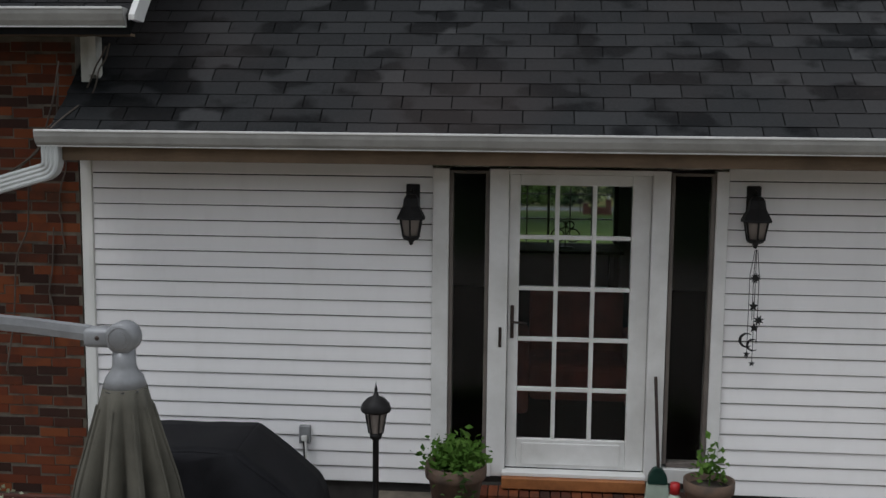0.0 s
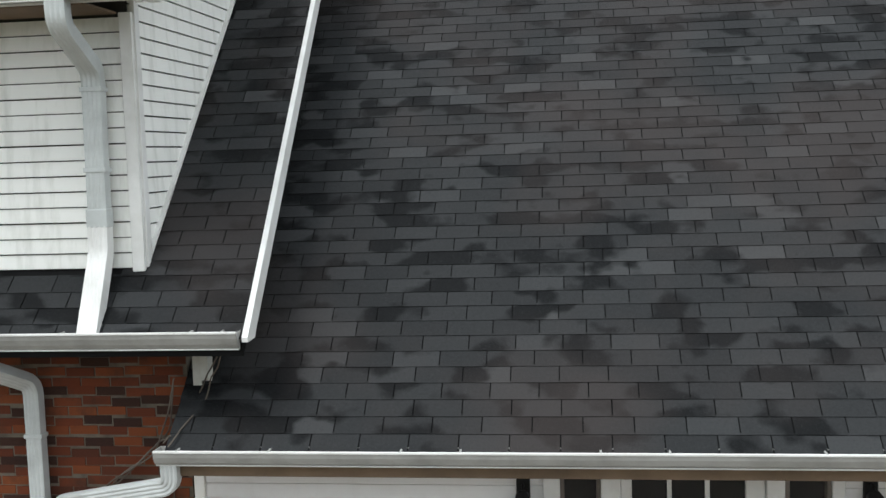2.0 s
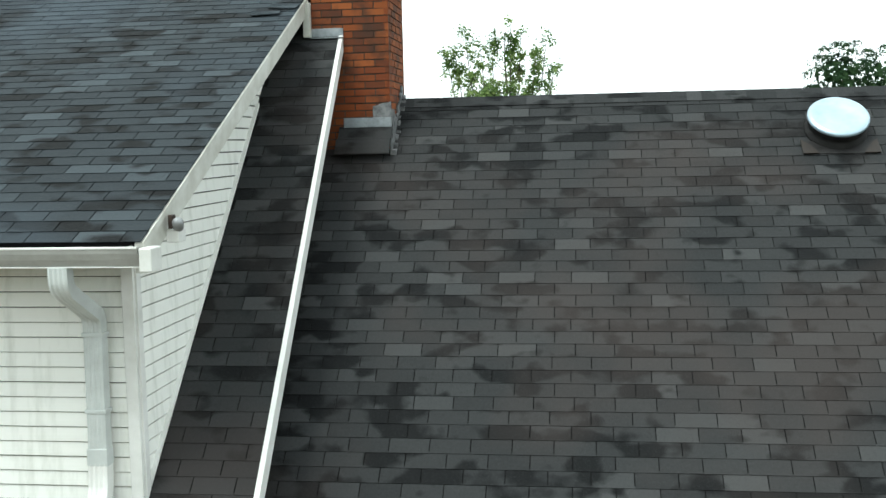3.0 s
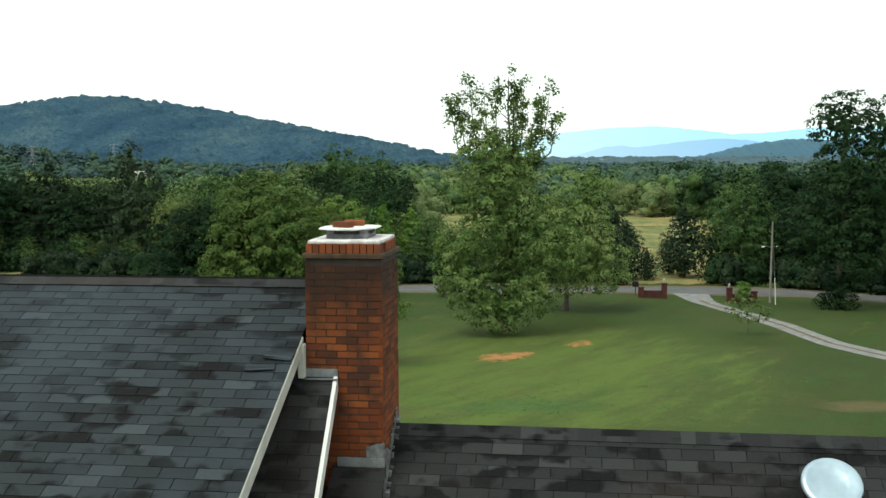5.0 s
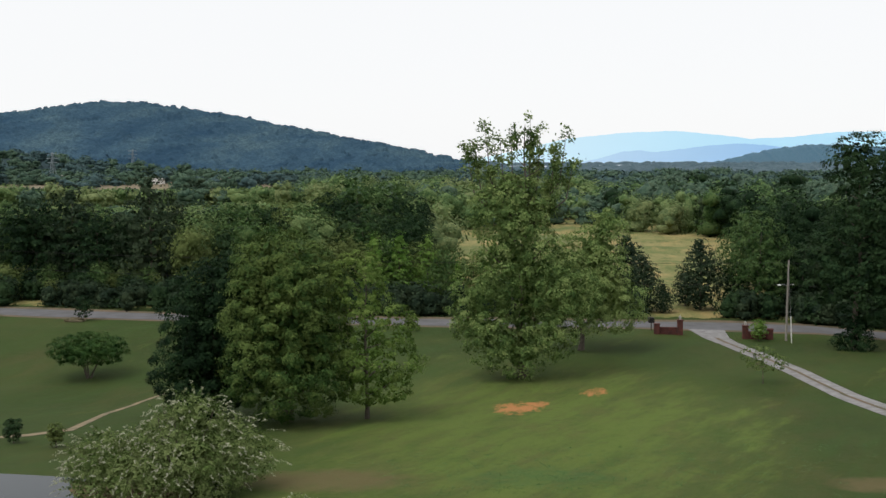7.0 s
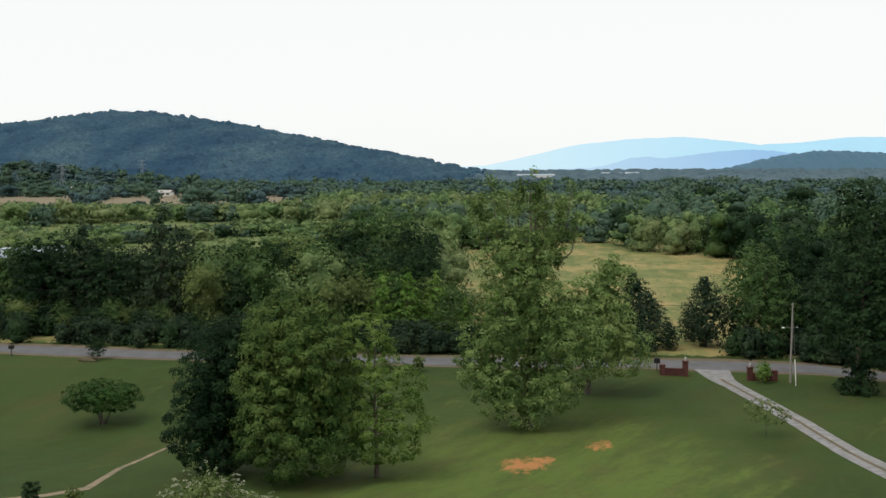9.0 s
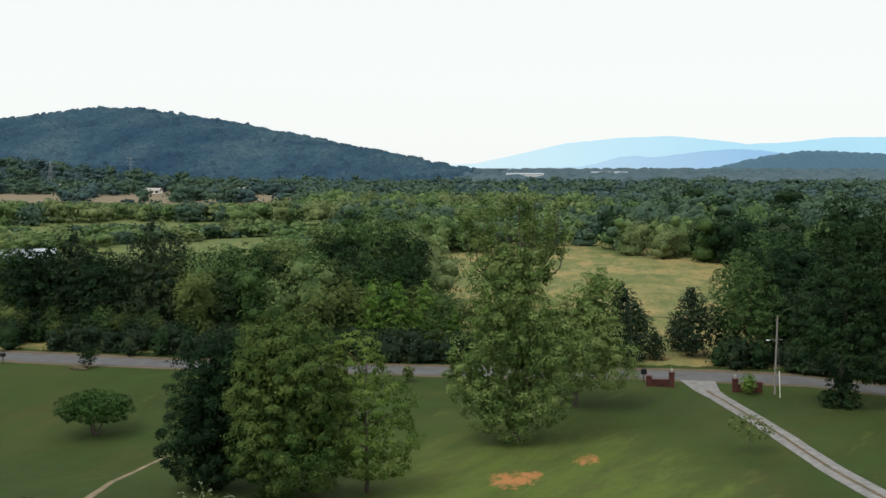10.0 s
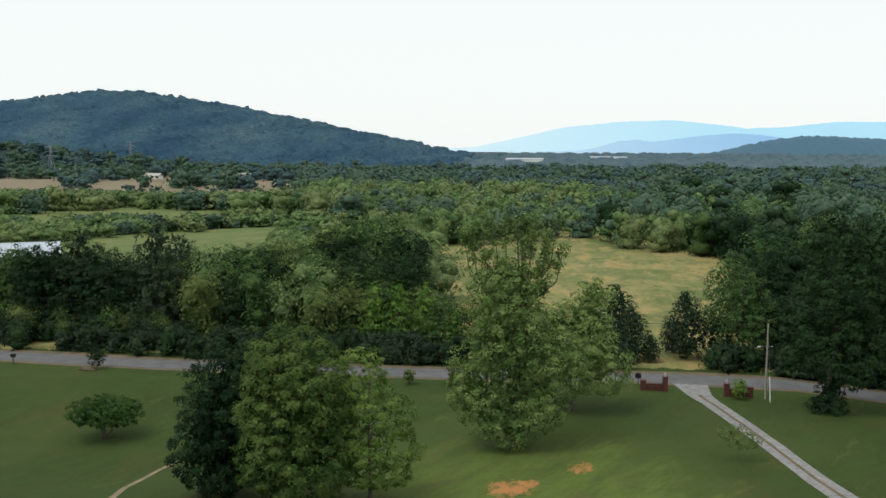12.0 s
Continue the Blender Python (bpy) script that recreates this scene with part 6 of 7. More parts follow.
tree("maple_tree", "dense dark green maple beside the lighter one", "tree", -29.7, 77.5,
     [(0, 0, 7.0, 3.7, 3.9, 5.9), (-0.5, -0.5, 4.0, 4.1, 4.0, 3.6), (1.5, 0.4, 9.4, 2.8, 3.0, 3.9)], 300, 170, 0.92, 0.19, LEAF_DARK, 22, 0.32, 11, 8, 0.1, 3.2, fill=7000)
tree("young_tree", "slender open tree with yellow-green leaves and a visible trunk", "tree", -16.9, 76.0,
     [(-0.8, 0.2, 9.6, 2.3, 2.3, 2.8), (0.6, 0, 7.2, 3.1, 3.0, 2.0), (0.8, -0.2, 4.6, 3.4, 3.2, 1.5), (0.6, 0, 2.6, 2.9, 2.7, 1.2), (-1.2, 0.2, 6.0, 2.2, 2.4, 2.6), (-0.6, 0, 11.6, 1.5, 1.5, 1.4)], 330, 80, 0.70, 0.20, LEAF_YOUNG, 23, 0.17, 12.6, 22, 0.14, 3.0, gaps=0.16, fill=300)
big = [(-0.6, -0.8, 2.4, 2.6, 2.4, 1.9), (-2.2, -0.6, 4.0, 3.2, 2.8, 2.2), (1.8, 0, 4.6, 3.0, 3.0, 2.8), (-3.6, 0.4, 7.0, 3.4, 3.2, 3.2), (2.8, 0.6, 8.2, 3.9, 3.6, 3.9), (-0.6, 0, 11.5, 3.7, 3.5, 4.0), (-1.0, -0.4, 15.4, 3.6, 3.2, 3.6), (0, 0, 9.0, 1.6, 1.6, 7.0), (-4.6, 0.2, 4.8, 2.0, 2.0, 1.5)]
rnd = random.Random(41)
rng = np.random.default_rng(42)
top_limbs, tips = [], []
for k, (tx, ty, tz) in enumerate(((0.6, 0, 24.3), (1.5, 0.5, 23.6), (-1.2, 0.3, 23.2), (-3.6, -0.2, 23.6), (3.9, 0.2, 23.0), (-4.6, 0.4, 21.8), (-5.4, 0.2, 21.8), (2.9, -0.4, 21.4), (4.6, 0.1, 20.4), (-2.2, 0.2, 22.4), (0.6, 0.3, 22.6))):
    s = Vector((0.1 * tx, 0, 12.5 + 0.4 * (k % 5)))
    e = Vector((tx, ty, tz))
    m = s.lerp(e, 0.55) + Vector((0.25 * tx, 0, -0.7))
    top_limbs.append((s, m, e))
    for j in range(25):
        t = rnd.uniform(0.12, 1.0)
        p = (1 - t) ** 2 * s + 2 * t * (1 - t) * m + t * t * e
        tips.append((p.x + rnd.uniform(-0.45, 0.45), p.y + rnd.uniform(-0.8, 0.8), p.z + rnd.uniform(-0.3, 0.4)))
c = (np.array(tips)[:, None] + rng.normal(0, 0.24, (len(tips), 34, 3))).reshape(-1, 3)
upper = leaves(rng, c, rng.normal(0, 0.7, c.shape) + (0, 0, 0.8), np.full(len(c), 0.30))
poplar = tree("poplar_tree", "tall ragged tree with a full skirt and a thin, gappy top", "tree", -6.3, 95.0, big, 520, 95, 1.05, 0.25, LEAF_POPLAR, 24, 0.36, 23.5, 16, 0.2, 4.4, fill=3600, gaps=0.05, extra=upper)
for k, ends in enumerate(top_limbs):
    bm = bmesh.new()
    sweep(bm, ends, circle(1.0, 6), up=(0.1, 1, 0.1), scales=[0.10, 0.06, 0.015])
    part("limb", bm, BARK, poplar)
tree("lawn_tree", "rounded leafy tree just behind the tall one", "tree", -1.2, 110.5,
     [(0.6, 0, 7.2, 4.5, 4.2, 4.3), (2.6, 0, 5.4, 4.0, 3.8, 3.4), (-2.4, 0, 8.2, 3.6, 3.6, 3.9), (1.4, 0, 10.4, 3.0, 3.0, 3.4), (2.6, 0, 13.4, 2.0, 2.0, 1.7)], 300, 80, 1.05, 0.27, LEAF_POPLAR, 25, 0.3, 10, 9, 0.25, 3.4, fill=2600, gaps=0.05)
tree("crape_myrtle", "low spreading green shrub tree on several stems", "shrub", -50.8, 97.6,
     [(0, 0, 3.1, 3.8, 3.5, 1.4), (-1.5, 0, 2.8, 2.4, 2.4, 1.1), (1.7, 0, 2.9, 2.4, 2.4, 1.2)], 210, 80, 0.62, 0.17, LEAF_CRAPE, 26, 0.09, 3.2, 3, 0.4, 1.4, fill=1200, stems=5)


def spray_shrub(label, x, y, blobs, boughs, per, leaf, sprays, length, seed, stem_r):
    """A shrub whose long arching sprays end in white blossom."""
    ob = tree("flowering_shrub", label, "shrub", x, y, blobs, boughs, per, 0.62, leaf, LEAF_SHRUB, seed, stem_r, None, 4, 0.2, 1.6, fill=int(boughs * 6), stems=5)
    rng = np.random.default_rng(seed + 1)
    c, d = bough_points(rng, blobs, sprays, 0.28)
    n = len(c)
    d = d * (1, 1, 0.6) + (0, 0, 0.55) + rng.normal(0, 0.25, d.shape)
    d /= np.linalg.norm(d, axis=1, keepdims=True)
    long = length * rng.uniform(0.5, 1.25, (n, 1))
    k = 26
    t = np.linspace(0.05, 1, k)[None, :, None]
    curve = c[:, None] + d[:, None] * long[:, None] * t - np.array((0, 0, 0.50)) * long[:, None] * t ** 2.2
    p = curve + rng.normal(0, 0.055, curve.shape) * (1.25 - t)
    green = int(k * 0.58)
    for name, mat, lo, hi, size in (("spray", LEAF_SHRUB, 0, green, leaf * 0.9), ("blossom", BLOSSOM, green, k, leaf * 0.74)):
        q = p[:, lo:hi]
        if name == "blossom":
            q = q[(rng.uniform(0, 1, n) < 0.85) & (d[:, 2] > 0.30)]
        q = q.reshape(-1, 3)
        v, f = leaves(rng, q, rng.normal(0, 0.7, q.shape) + (0, -0.1, 0.8), np.full(len(q), size))
        link(name, mesh_np(name, v, f), mat, ob, "creamy white blossom on the tips" if name == "blossom" else "")
    return ob


spray_shrub("large grey-green shrub with arching white-tipped sprays", -21.6, 51.6,
            [(0.3, 0, 2.4, 2.5, 2.6, 2.1), (-4.2, 0.2, 1.5, 1.9, 2.0, 1.3), (2.5, 0.6, 1.9, 1.9, 2.2, 1.6), (-1.6, -2.6, 1.3, 3.2, 2.2, 1.2), (0.5, 0.4, 4.0, 1.2, 1.2, 1.1), (1.5, -1.6, 1.9, 2.2, 2.2, 1.7), (1.7, 0.8, 3.0, 1.3, 1.3, 1.1)], 330, 60, 0.16, 620, 1.6, 27, 0.07)
spray_shrub("low green shrub with pale flowers in the lawn", -12.6, 42.8,
            [(0, 0, 0.8, 1.2, 1.1, 0.8), (0.8, 0, 0.7, 0.8, 0.9, 0.7)], 90, 34, 0.11, 70, 0.5, 28, 0.04)
tree("sapling", "thin young tree with sparse pale leaves by the driveway", "tree", 14.6, 90.4,
     [(0, 0, 2.2, 1.4, 1.3, 1.0), (0.9, 0, 2.0, 1.0, 1.0, 0.6), (-0.9, 0.2, 2.4, 0.9, 0.9, 0.7)], 46, 18, 0.42, 0.20, LEAF_SHRUB, 29, 0.045, 2.9, 6, 0.35, 1.2, gaps=0.2)
for k, (x, y, s, mat) in enumerate(((-64.8, 123.6, 1.0, LEAF_DARK), (-15.8, 121.5, 0.75, LEAF_OLIVE), (-21.6, 121.0, 0.6, LEAF_OLIVE), (18.6, 119.8, 0.75, LEAF_LIGHT), (-40.3, 66.3, 0.55, LEAF_DARK), (-36.3, 64.9, 0.5, LEAF_OLIVE))):
    tree("small_shrub", ("dark upright shrub by the road", "thin olive shrub at the road's edge", "small olive shrub at the road's edge", "pale young shrub by the brick gate wall", "small dark shrub by the pond", "small reddish shrub by the sandy path")[k], "shrub", x, y,
         [(0, 0, 1.9 * s, 1.1 * s, 1.1 * s, 1.4 * s)], int(46 * s), 30, 0.46 * s, 0.17, mat, 60 + k, 0.05, 3 * s, 3, 0.2, 0.7 * s, fill=int(120 * s))
right = [(1.2, 0, 8.0, 4.6, 4.2, 5.0), (-2.4, 0.6, 8.5, 3.2, 3.4, 4.0), (1.0, 0, 14.0, 4.2, 4.2, 4.8), (6.5, 0.5, 10.5, 4.6, 4.2, 5.8), (0.0, 0, 19.4, 3.2, 3.2, 3.4), (4.6, 0, 18.2, 3.6, 3.2, 4.0), (9.5, 0, 15.5, 3.6, 3.2, 4.4)]
tree("roadside_tree", "tall open tree with ivy round its foot beside the road", "tree", 27.6, 113.5, right, 420, 70, 1.15, 0.32, LEAF_DARK, 30, 0.34, 20.5, 12, 0.3, 4.2, fill=2600, gaps=0.05)
tree("ivy_clump", "dark ivy and brush round the foot of the tree", "shrub", 27.2, 112.6, [(0, 0, 0.9, 2.1, 1.7, 1.0), (0.3, 0.4, 2.4, 1.4, 1.3, 1.5)], 80, 40, 0.6, 0.22, LEAF_DARK, 31, 0.05, 1.4, 3, 0.2, 0.7, fill=260)

# the row of trees on the far side of the road: a few kinds, each built once
def kind_of_tree(name, label, blobs, mat, seed, boughs, per, spray, leaf, fill, trunk_r=0.2):
    ob = tree(name, label, "tree", 0, 0, blobs, boughs, per, spray, leaf, mat, seed, trunk_r, None, 6, 0.3, 2.2, fill=fill, group="trees across the road")
    return ob


def cone(h, r, n=11, low=0.03):
    return [(0, 0, h * (low + (1 - low) * (k + 0.5) / n), r * (1.08 - (k + 0.5) / n) ** 0.8, r * (1.08 - (k + 0.5) / n) ** 0.8, h / n * 0.95) for k in range(n)]


def egg(h, r, n=8):
    return [(0.12 * r * math.sin(3.1 * k), 0.12 * r * math.cos(2.3 * k), h * (0.10 + 0.88 * (k + 0.5) / n), *(2 * [r * math.sin(math.pi * (0.20 + 0.76 * (k + 0.5) / n)) ** 0.9]), h / n * 1.0) for k in range(n)]


round_a = [(0, 0, 8.0, 4.4, 4.4, 4.6), (1.6, 0.4, 5.6, 3.8, 3.6, 3.8), (-1.8, -0.3, 6.0, 3.6, 3.6, 3.8), (0.2, 0, 10.4, 3.0, 3.0, 3.2), (0, 0, 2.8, 3.6, 3.4, 2.6)]
round_b = [(0, 0, 6.4, 3.8, 3.8, 4.6), (-1.4, 0.4, 8.8, 2.8, 2.8, 3.0), (1.8, 0, 8.0, 2.8, 2.8, 3.4), (0.2, 0, 2.6, 3.4, 3.4, 2.4)]
kinds = {
    "maple": kind_of_tree("roadside_maple", "full green roadside tree", round_a, LEAF_MID, 70, 96, 42, 1.15, 0.36, 520),
    "dark": kind_of_tree("roadside_oak", "dark green roadside tree with a rounded crown", round_b, LEAF_DARK, 71, 88, 42, 1.15, 0.36, 460),
    "olive": kind_of_tree("roadside_elm", "olive-brown roadside tree with a loose crown", round_b, LEAF_OLIVE, 72, 100, 34, 1.05, 0.34, 420),
    "cedar": kind_of_tree("cedar_tree", "dark bushy cedar across the road", egg(9.0, 2.9), LEAF_CEDAR, 73, 150, 22, 0.7, 0.30, 460),
    "pine": kind_of_tree("pine_tree", "tall dark pine across the road", egg(13.5, 4.2), LEAF_CEDAR, 74, 140, 28, 1.0, 0.36, 520),
    "light": kind_of_tree("roadside_sapling", "pale green young tree across the road", cone(6.5, 2.0, 5), LEAF_LIGHT, 75, 110, 20, 0.62, 0.28, 220),
}
rnd = random.Random(77)
row = [("pine", -79, 148, 1.15), ("dark", -84, 146, 1.2), ("dark", -74, 146, 1.1), ("pine", -66, 147, 1.28), ("dark", -52, 144, 0.85), ("dark", -49, 152, 1.08), ("olive", -43, 149, 1.1), ("dark", -36, 156, 1.15),
       ("olive", -33, 144, 0.72), ("maple", -34, 150, 0.9), ("cedar", -31.5, 190, 1.25), ("maple", -40, 172, 1.35), ("olive", -47, 178, 1.35), ("maple", -37, 188, 1.3), ("olive", -50, 163, 1.25), ("dark", -34, 178, 1.3), ("maple", -52, 150, 1.12), ("dark", -43, 168, 1.3), ("light", -27.0, 142, 1.5), ("light", -23.4, 145, 1.45), ("maple", -20, 142, 0.62), ("olive", -17, 146, 0.62), ("light", -14.0, 142, 1.3), ("maple", -11.5, 141, 0.55), ("light", -18.5, 140, 0.9), ("olive", -24.8, 150, 0.75), ("maple", -29.5, 146, 0.7), ("light", -30.5, 141.5, 1.4),
       ("olive", -8.0, 143, 0.55), ("maple", -4.0, 141, 0.5), ("olive", 0.5, 145, 0.6), ("cedar", 4.6, 146, 1.05), ("cedar", 6.6, 140.0, 0.85), ("cedar", 14.2, 141.5, 1.0), ("maple", 21.6, 140, 0.92), ("dark", 18.6, 144, 0.55),
       ("dark", 27.5, 142, 0.8), ("maple", 33, 146, 1.05), ("dark", 38, 138, 1.0), ("maple", 43, 143, 1.2), ("pine", 48, 136, 1.1), ("dark", 54, 140, 1.2), ("maple", 60, 130, 1.1), ("dark", 66, 122, 1.1),
       ("dark", -86, 148, 1.1), ("maple", -93, 152, 1.0), ("pine", -99, 150, 0.9), ("dark", -106, 155, 1.0), ("maple", -58, 156, 1.0), ("dark", -76, 158, 1.0), ("olive", -64, 160, 1.0), ("maple", -44, 160, 0.95), ("dark", -30, 168, 0.95),
       ("maple", 27, 156, 1.15), ("dark", 34, 160, 1.2), ("maple", 42, 158, 1.3), ("dark", 50, 155, 1.3), ("maple", 24, 168, 0.95), ("maple", 31, 176, 1.1), ("dark", 40, 175, 1.25), ("cedar", 9.2, 138.6, 0.45), ("cedar", 12.6, 146, 0.6)]
for k in range(34):
    row.append((("dark", "maple", "pine", "olive", "maple", "dark", "cedar")[k % 7], -114 + k * 2.55 + rnd.uniform(-1, 1), 152 + rnd.uniform(0, 22), rnd.uniform(0.78, 1.0)))
for k in range(15):
    row.append((("dark", "maple", "dark", "dark")[k % 4], 28 + k * 3.2 + rnd.uniform(-1, 1), 147 - 0.35 * k + rnd.uniform(0, 22), rnd.uniform(0.95, 1.25)))
for k in range(46):
    x = -112 + k * 2.5
    if x < -26 or 15 < x:
        row.append((("dark", "maple", "olive")[k % 3], x + rnd.uniform(-1, 1), 139.5 + rnd.uniform(0, 2.5) - max(0, x - 24) * 0.35, 0.26 + rnd.uniform(0, 0.16)))
for i, (kind, x, y, s) in enumerate(row):
    if kind == "maple" and x > 24 and i % 2:
        kind = "dark"
    z = float(ground_z(x, y))
    src = kinds[kind]
    ob = copy_thing(src, pose(x, y, z - 0.05, 0, 0, rnd.uniform(0, 360)) @ Matrix.Diagonal((s, s, s * rnd.uniform(0.94, 1.06), 1)))
for src in kinds.values():
    x, y = {"roadside_maple": (-118, 158), "roadside_oak": (-124, 152), "roadside_elm": (-131, 160), "cedar_tree": (-112, 146), "pine_tree": (-138, 154), "roadside_sapling": (-121, 143)}[src.name]
    src.location = (x, y, float(ground_z(x, y)))

# weeds and longer grass scattered over the lawn
rng = np.random.default_rng(51)
wx = np.concatenate([rng.normal(-2.5, 5.5, 420), rng.normal(5, 6, 160)])
wy = np.concatenate([rng.normal(55.5, 4.0, 420), rng.normal(62, 5, 160)])
keep = ~((np.abs(wx + 39) < 20) & (np.abs(wy - 47) < 9))
wx, wy = wx[keep], wy[keep]
at = np.stack([wx, wy, ground_z(wx, wy) + 0.035], -1)
c = (at[:, None] + rng.normal(0, 1, (len(at), 7, 3)) * (0.17, 0.17, 0.022)).reshape(-1, 3)
nrm = rng.normal(0, 0.35, c.shape) + (0, -0.1, 1.0)
v, f = leaves(rng, c, nrm, np.full(len(c), 0.10), 0.35)
tagged(link("lawn_weeds", mesh_np("lawn_weeds", v, f), LEAF_GRASS), "low weeds and longer tufts in the mown lawn", "weeds", kind="stuff")

# ---------------------------------------------------------------- woods beyond
FIELDS = [[(-26, 150), (-26.5, 174), (-35, 235), (-49, 306), (-38, 322), (-8, 346), (10, 316), (38, 282), (36, 239), (29, 190), (24, 162), (15.5, 138), (9, 138), (8, 150)],
          [(-262, 388), (-170, 392), (-158, 412), (-180, 486), (-250, 470)],
          [(-200, 184), (-92, 184), (-88, 262), (-100, 318), (-110, 356), (-119, 386), (-142, 354), (-166, 300), (-200, 262)],
          [(-640, 880), (-560, 930), (-495, 925), (-385, 712), (-400, 640), (-560, 790)],
          [(-450, 880), (-418, 1060), (-395, 1050), (-330, 785), (-372, 722)],
          [(-335, 915), (-288, 920), (-238, 760), (-295, 770)]]


def inside(poly, x, y):
    p = np.array(poly)
    hit = np.zeros(len(x), bool)
    for (ax, ay), (bx, by) in zip(p, np.roll(p, -1, 0)):
        hit ^= ((ay > y) != (by > y)) & (x < (bx - ax) * (y - ay) / (by - ay + 1e-9) + ax)
    return hit


def open_land(x, y):
    hit = np.zeros(len(x), bool)
    for p in FIELDS:
        hit |= inside(p, x, y)
    return hit


def scatter(rng, y0, y1, step, half, where=None):
    rows = []
    for y in np.arange(y0, y1, step):
        w = half(y)
        k = int(2.3 * w / step)
        rows.append(np.stack([np.linspace(-w * 1.3, w, k) + rng.uniform(-0.5, 0.5, k) * step, y + rng.uniform(-0.5, 0.5, k) * step], -1))
    p = np.concatenate(rows)
    p = p[~open_land(p[:, 0], p[:, 1])]
    return p if where is None else p[where(p[:, 0], p[:, 1])]


def crown_height(x, y):
    """Trees stay low along the open valley west of the barn, where the fields lie."""
    if x < -60 and y < 440:
        return 4.5
    if 470 < y < 740 and -0.68 < x / y < -0.28:
        return max(2.4, 33.0 - 0.0485 * y)
    return 99.0


def woods(name, label, spots, mats, seed, tall, wide, lobes, leaf_per, leaf_size):
    """Far woods: crowns of several rounded masses fringed with leaves, joined into one canopy for each colour of leaf."""
    rng = np.random.default_rng(seed)
    ground = ground_z(spots[:, 0], spots[:, 1])
    made = [[] for _ in mats]
    for k, (x, y) in enumerate(spots):
        grove = noise.noise(Vector((x * 0.02, y * 0.02, seed)))
        which = int(np.clip((grove + 0.5 + rng.normal(0, 0.35)) * len(mats), 0, len(mats) - 1))
        h = min(tall * float(np.clip(rng.normal(0.95 + 0.35 * grove, 0.2), 0.45, 1.5)), crown_height(x, y))
        r = min(wide * rng.uniform(0.65, 1.3), 1.4 * h)
        made[which].append((x, y, ground[k] + h * 0.50, r * 0.74, r * 0.74, h * 0.48))
        made[which].append((x, y, ground[k] + h * 0.18, r * 0.86, r * 0.86, h * 0.26))
        for j in range(lobes - 1):
            q = rng.uniform(0.38, 0.60)
            a, e = rng.uniform(0, 6.28), rng.uniform(0.25, 0.62)
            made[which].append((x + math.cos(a) * r * e, y + math.sin(a) * r * e, ground[k] + h * rng.uniform(0.40, 0.82), r * q, r * q, min(r * q * 0.85, h * 0.3)))
    for blobs, mat in zip(made, mats):
        if not blobs:
            continue
        b = np.array(blobs)
        bv, bf = masses(rng, b, 0.66, 0.26, 1)
        area = b[:, 3] * (b[:, 3] + b[:, 5])
        k = rng.choice(len(b), len(b) * leaf_per, p=area / area.sum())
        d = rng.normal(0, 1, (len(k), 3)) + (0, 0, 0.5)
        d /= np.linalg.norm(d, axis=1, keepdims=True)
        c = b[k, :3] + d * b[k, 3:6] * rng.uniform(0.74, 1.12, (len(k), 1))
        nrm = d + (0, 0, 0.2) + rng.normal(0, 0.30, d.shape)
        lv, lf = leaves(rng, c, nrm, np.full(len(k), leaf_size), 0.75)
        tagged(crown_object(name, lv, lf, bv, bf, mat), label, "woods", kind="stuff")


rng = np.random.default_rng(80)
bx = np.concatenate([rng.uniform(-135, 6, 210), rng.uniform(15.5, 75, 110)])
road_at = np.interp(bx, [p[0] for p in road_y], [p[1] for p in road_y])
brush = np.stack([bx, road_at + rng.uniform(4.4, 12, len(bx))], -1)
# cedar-dark leaves carry the shadow along the road's edge
woods("roadside_brush", "tangled brush along the far edge of the road, leaves darkened for shadow", brush, (LEAF_CEDAR, LEAF_DARK, LEAF_CEDAR), 88, 3.2, 2.0, 3, 46, 0.40)
tall_x = np.concatenate([rng.uniform(-130, -36, 60), rng.uniform(28, 80, 55)])
tall_y = np.interp(tall_x, [p[0] for p in road_y], [p[1] for p in road_y]) + rng.uniform(12, 34, len(tall_x))
tall = np.stack([tall_x, tall_y], -1)
woods("roadside_woods", "tall green trees crowding behind the roadside brush", tall[tall_x < 0], (LEAF_MID, LEAF_WOOD, LEAF_OLIVE, LEAF_MID), 89, 11.5, 4.2, 6, 160, 0.48)
woods("roadside_woods", "tall dark trees crowding behind the roadside brush", tall[tall_x > 0], (LEAF_DARK, LEAF_CEDAR, LEAF_DARK), 89, 11.5, 4.2, 6, 100, 0.46)
near = scatter(rng, 166, 330, 8.2, lambda y: 0.46 * y + 18)
leftward = near[:, 0] < 8 + 0.05 * near[:, 1]
woods("woodland", "mixed bright green woods behind the roadside trees", near[leftward], (LEAF_WOOD, LEAF_HAZEL, LEAF_WOOD, LEAF_POPLAR, LEAF_HAZEL, LEAF_WOOD), 81, 11.0, 5.8, 6, 64, 0.66)
woods("woodland", "dark green woods behind the roadside trees", near[~leftward], (LEAF_DARK, LEAF_WOOD, LEAF_CEDAR, LEAF_DARK, LEAF_MID, LEAF_DARK), 81, 11.0, 5.8, 6, 60, 0.70)
mid = scatter(rng, 330, 620, 13.0, lambda y: 0.47 * y + 15)
west = mid[:, 0] < 0.02 * mid[:, 1]
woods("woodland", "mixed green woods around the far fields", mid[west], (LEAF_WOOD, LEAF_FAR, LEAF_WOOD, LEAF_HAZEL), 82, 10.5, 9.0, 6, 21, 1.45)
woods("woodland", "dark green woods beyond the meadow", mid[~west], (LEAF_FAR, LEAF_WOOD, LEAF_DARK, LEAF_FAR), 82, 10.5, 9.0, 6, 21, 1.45)
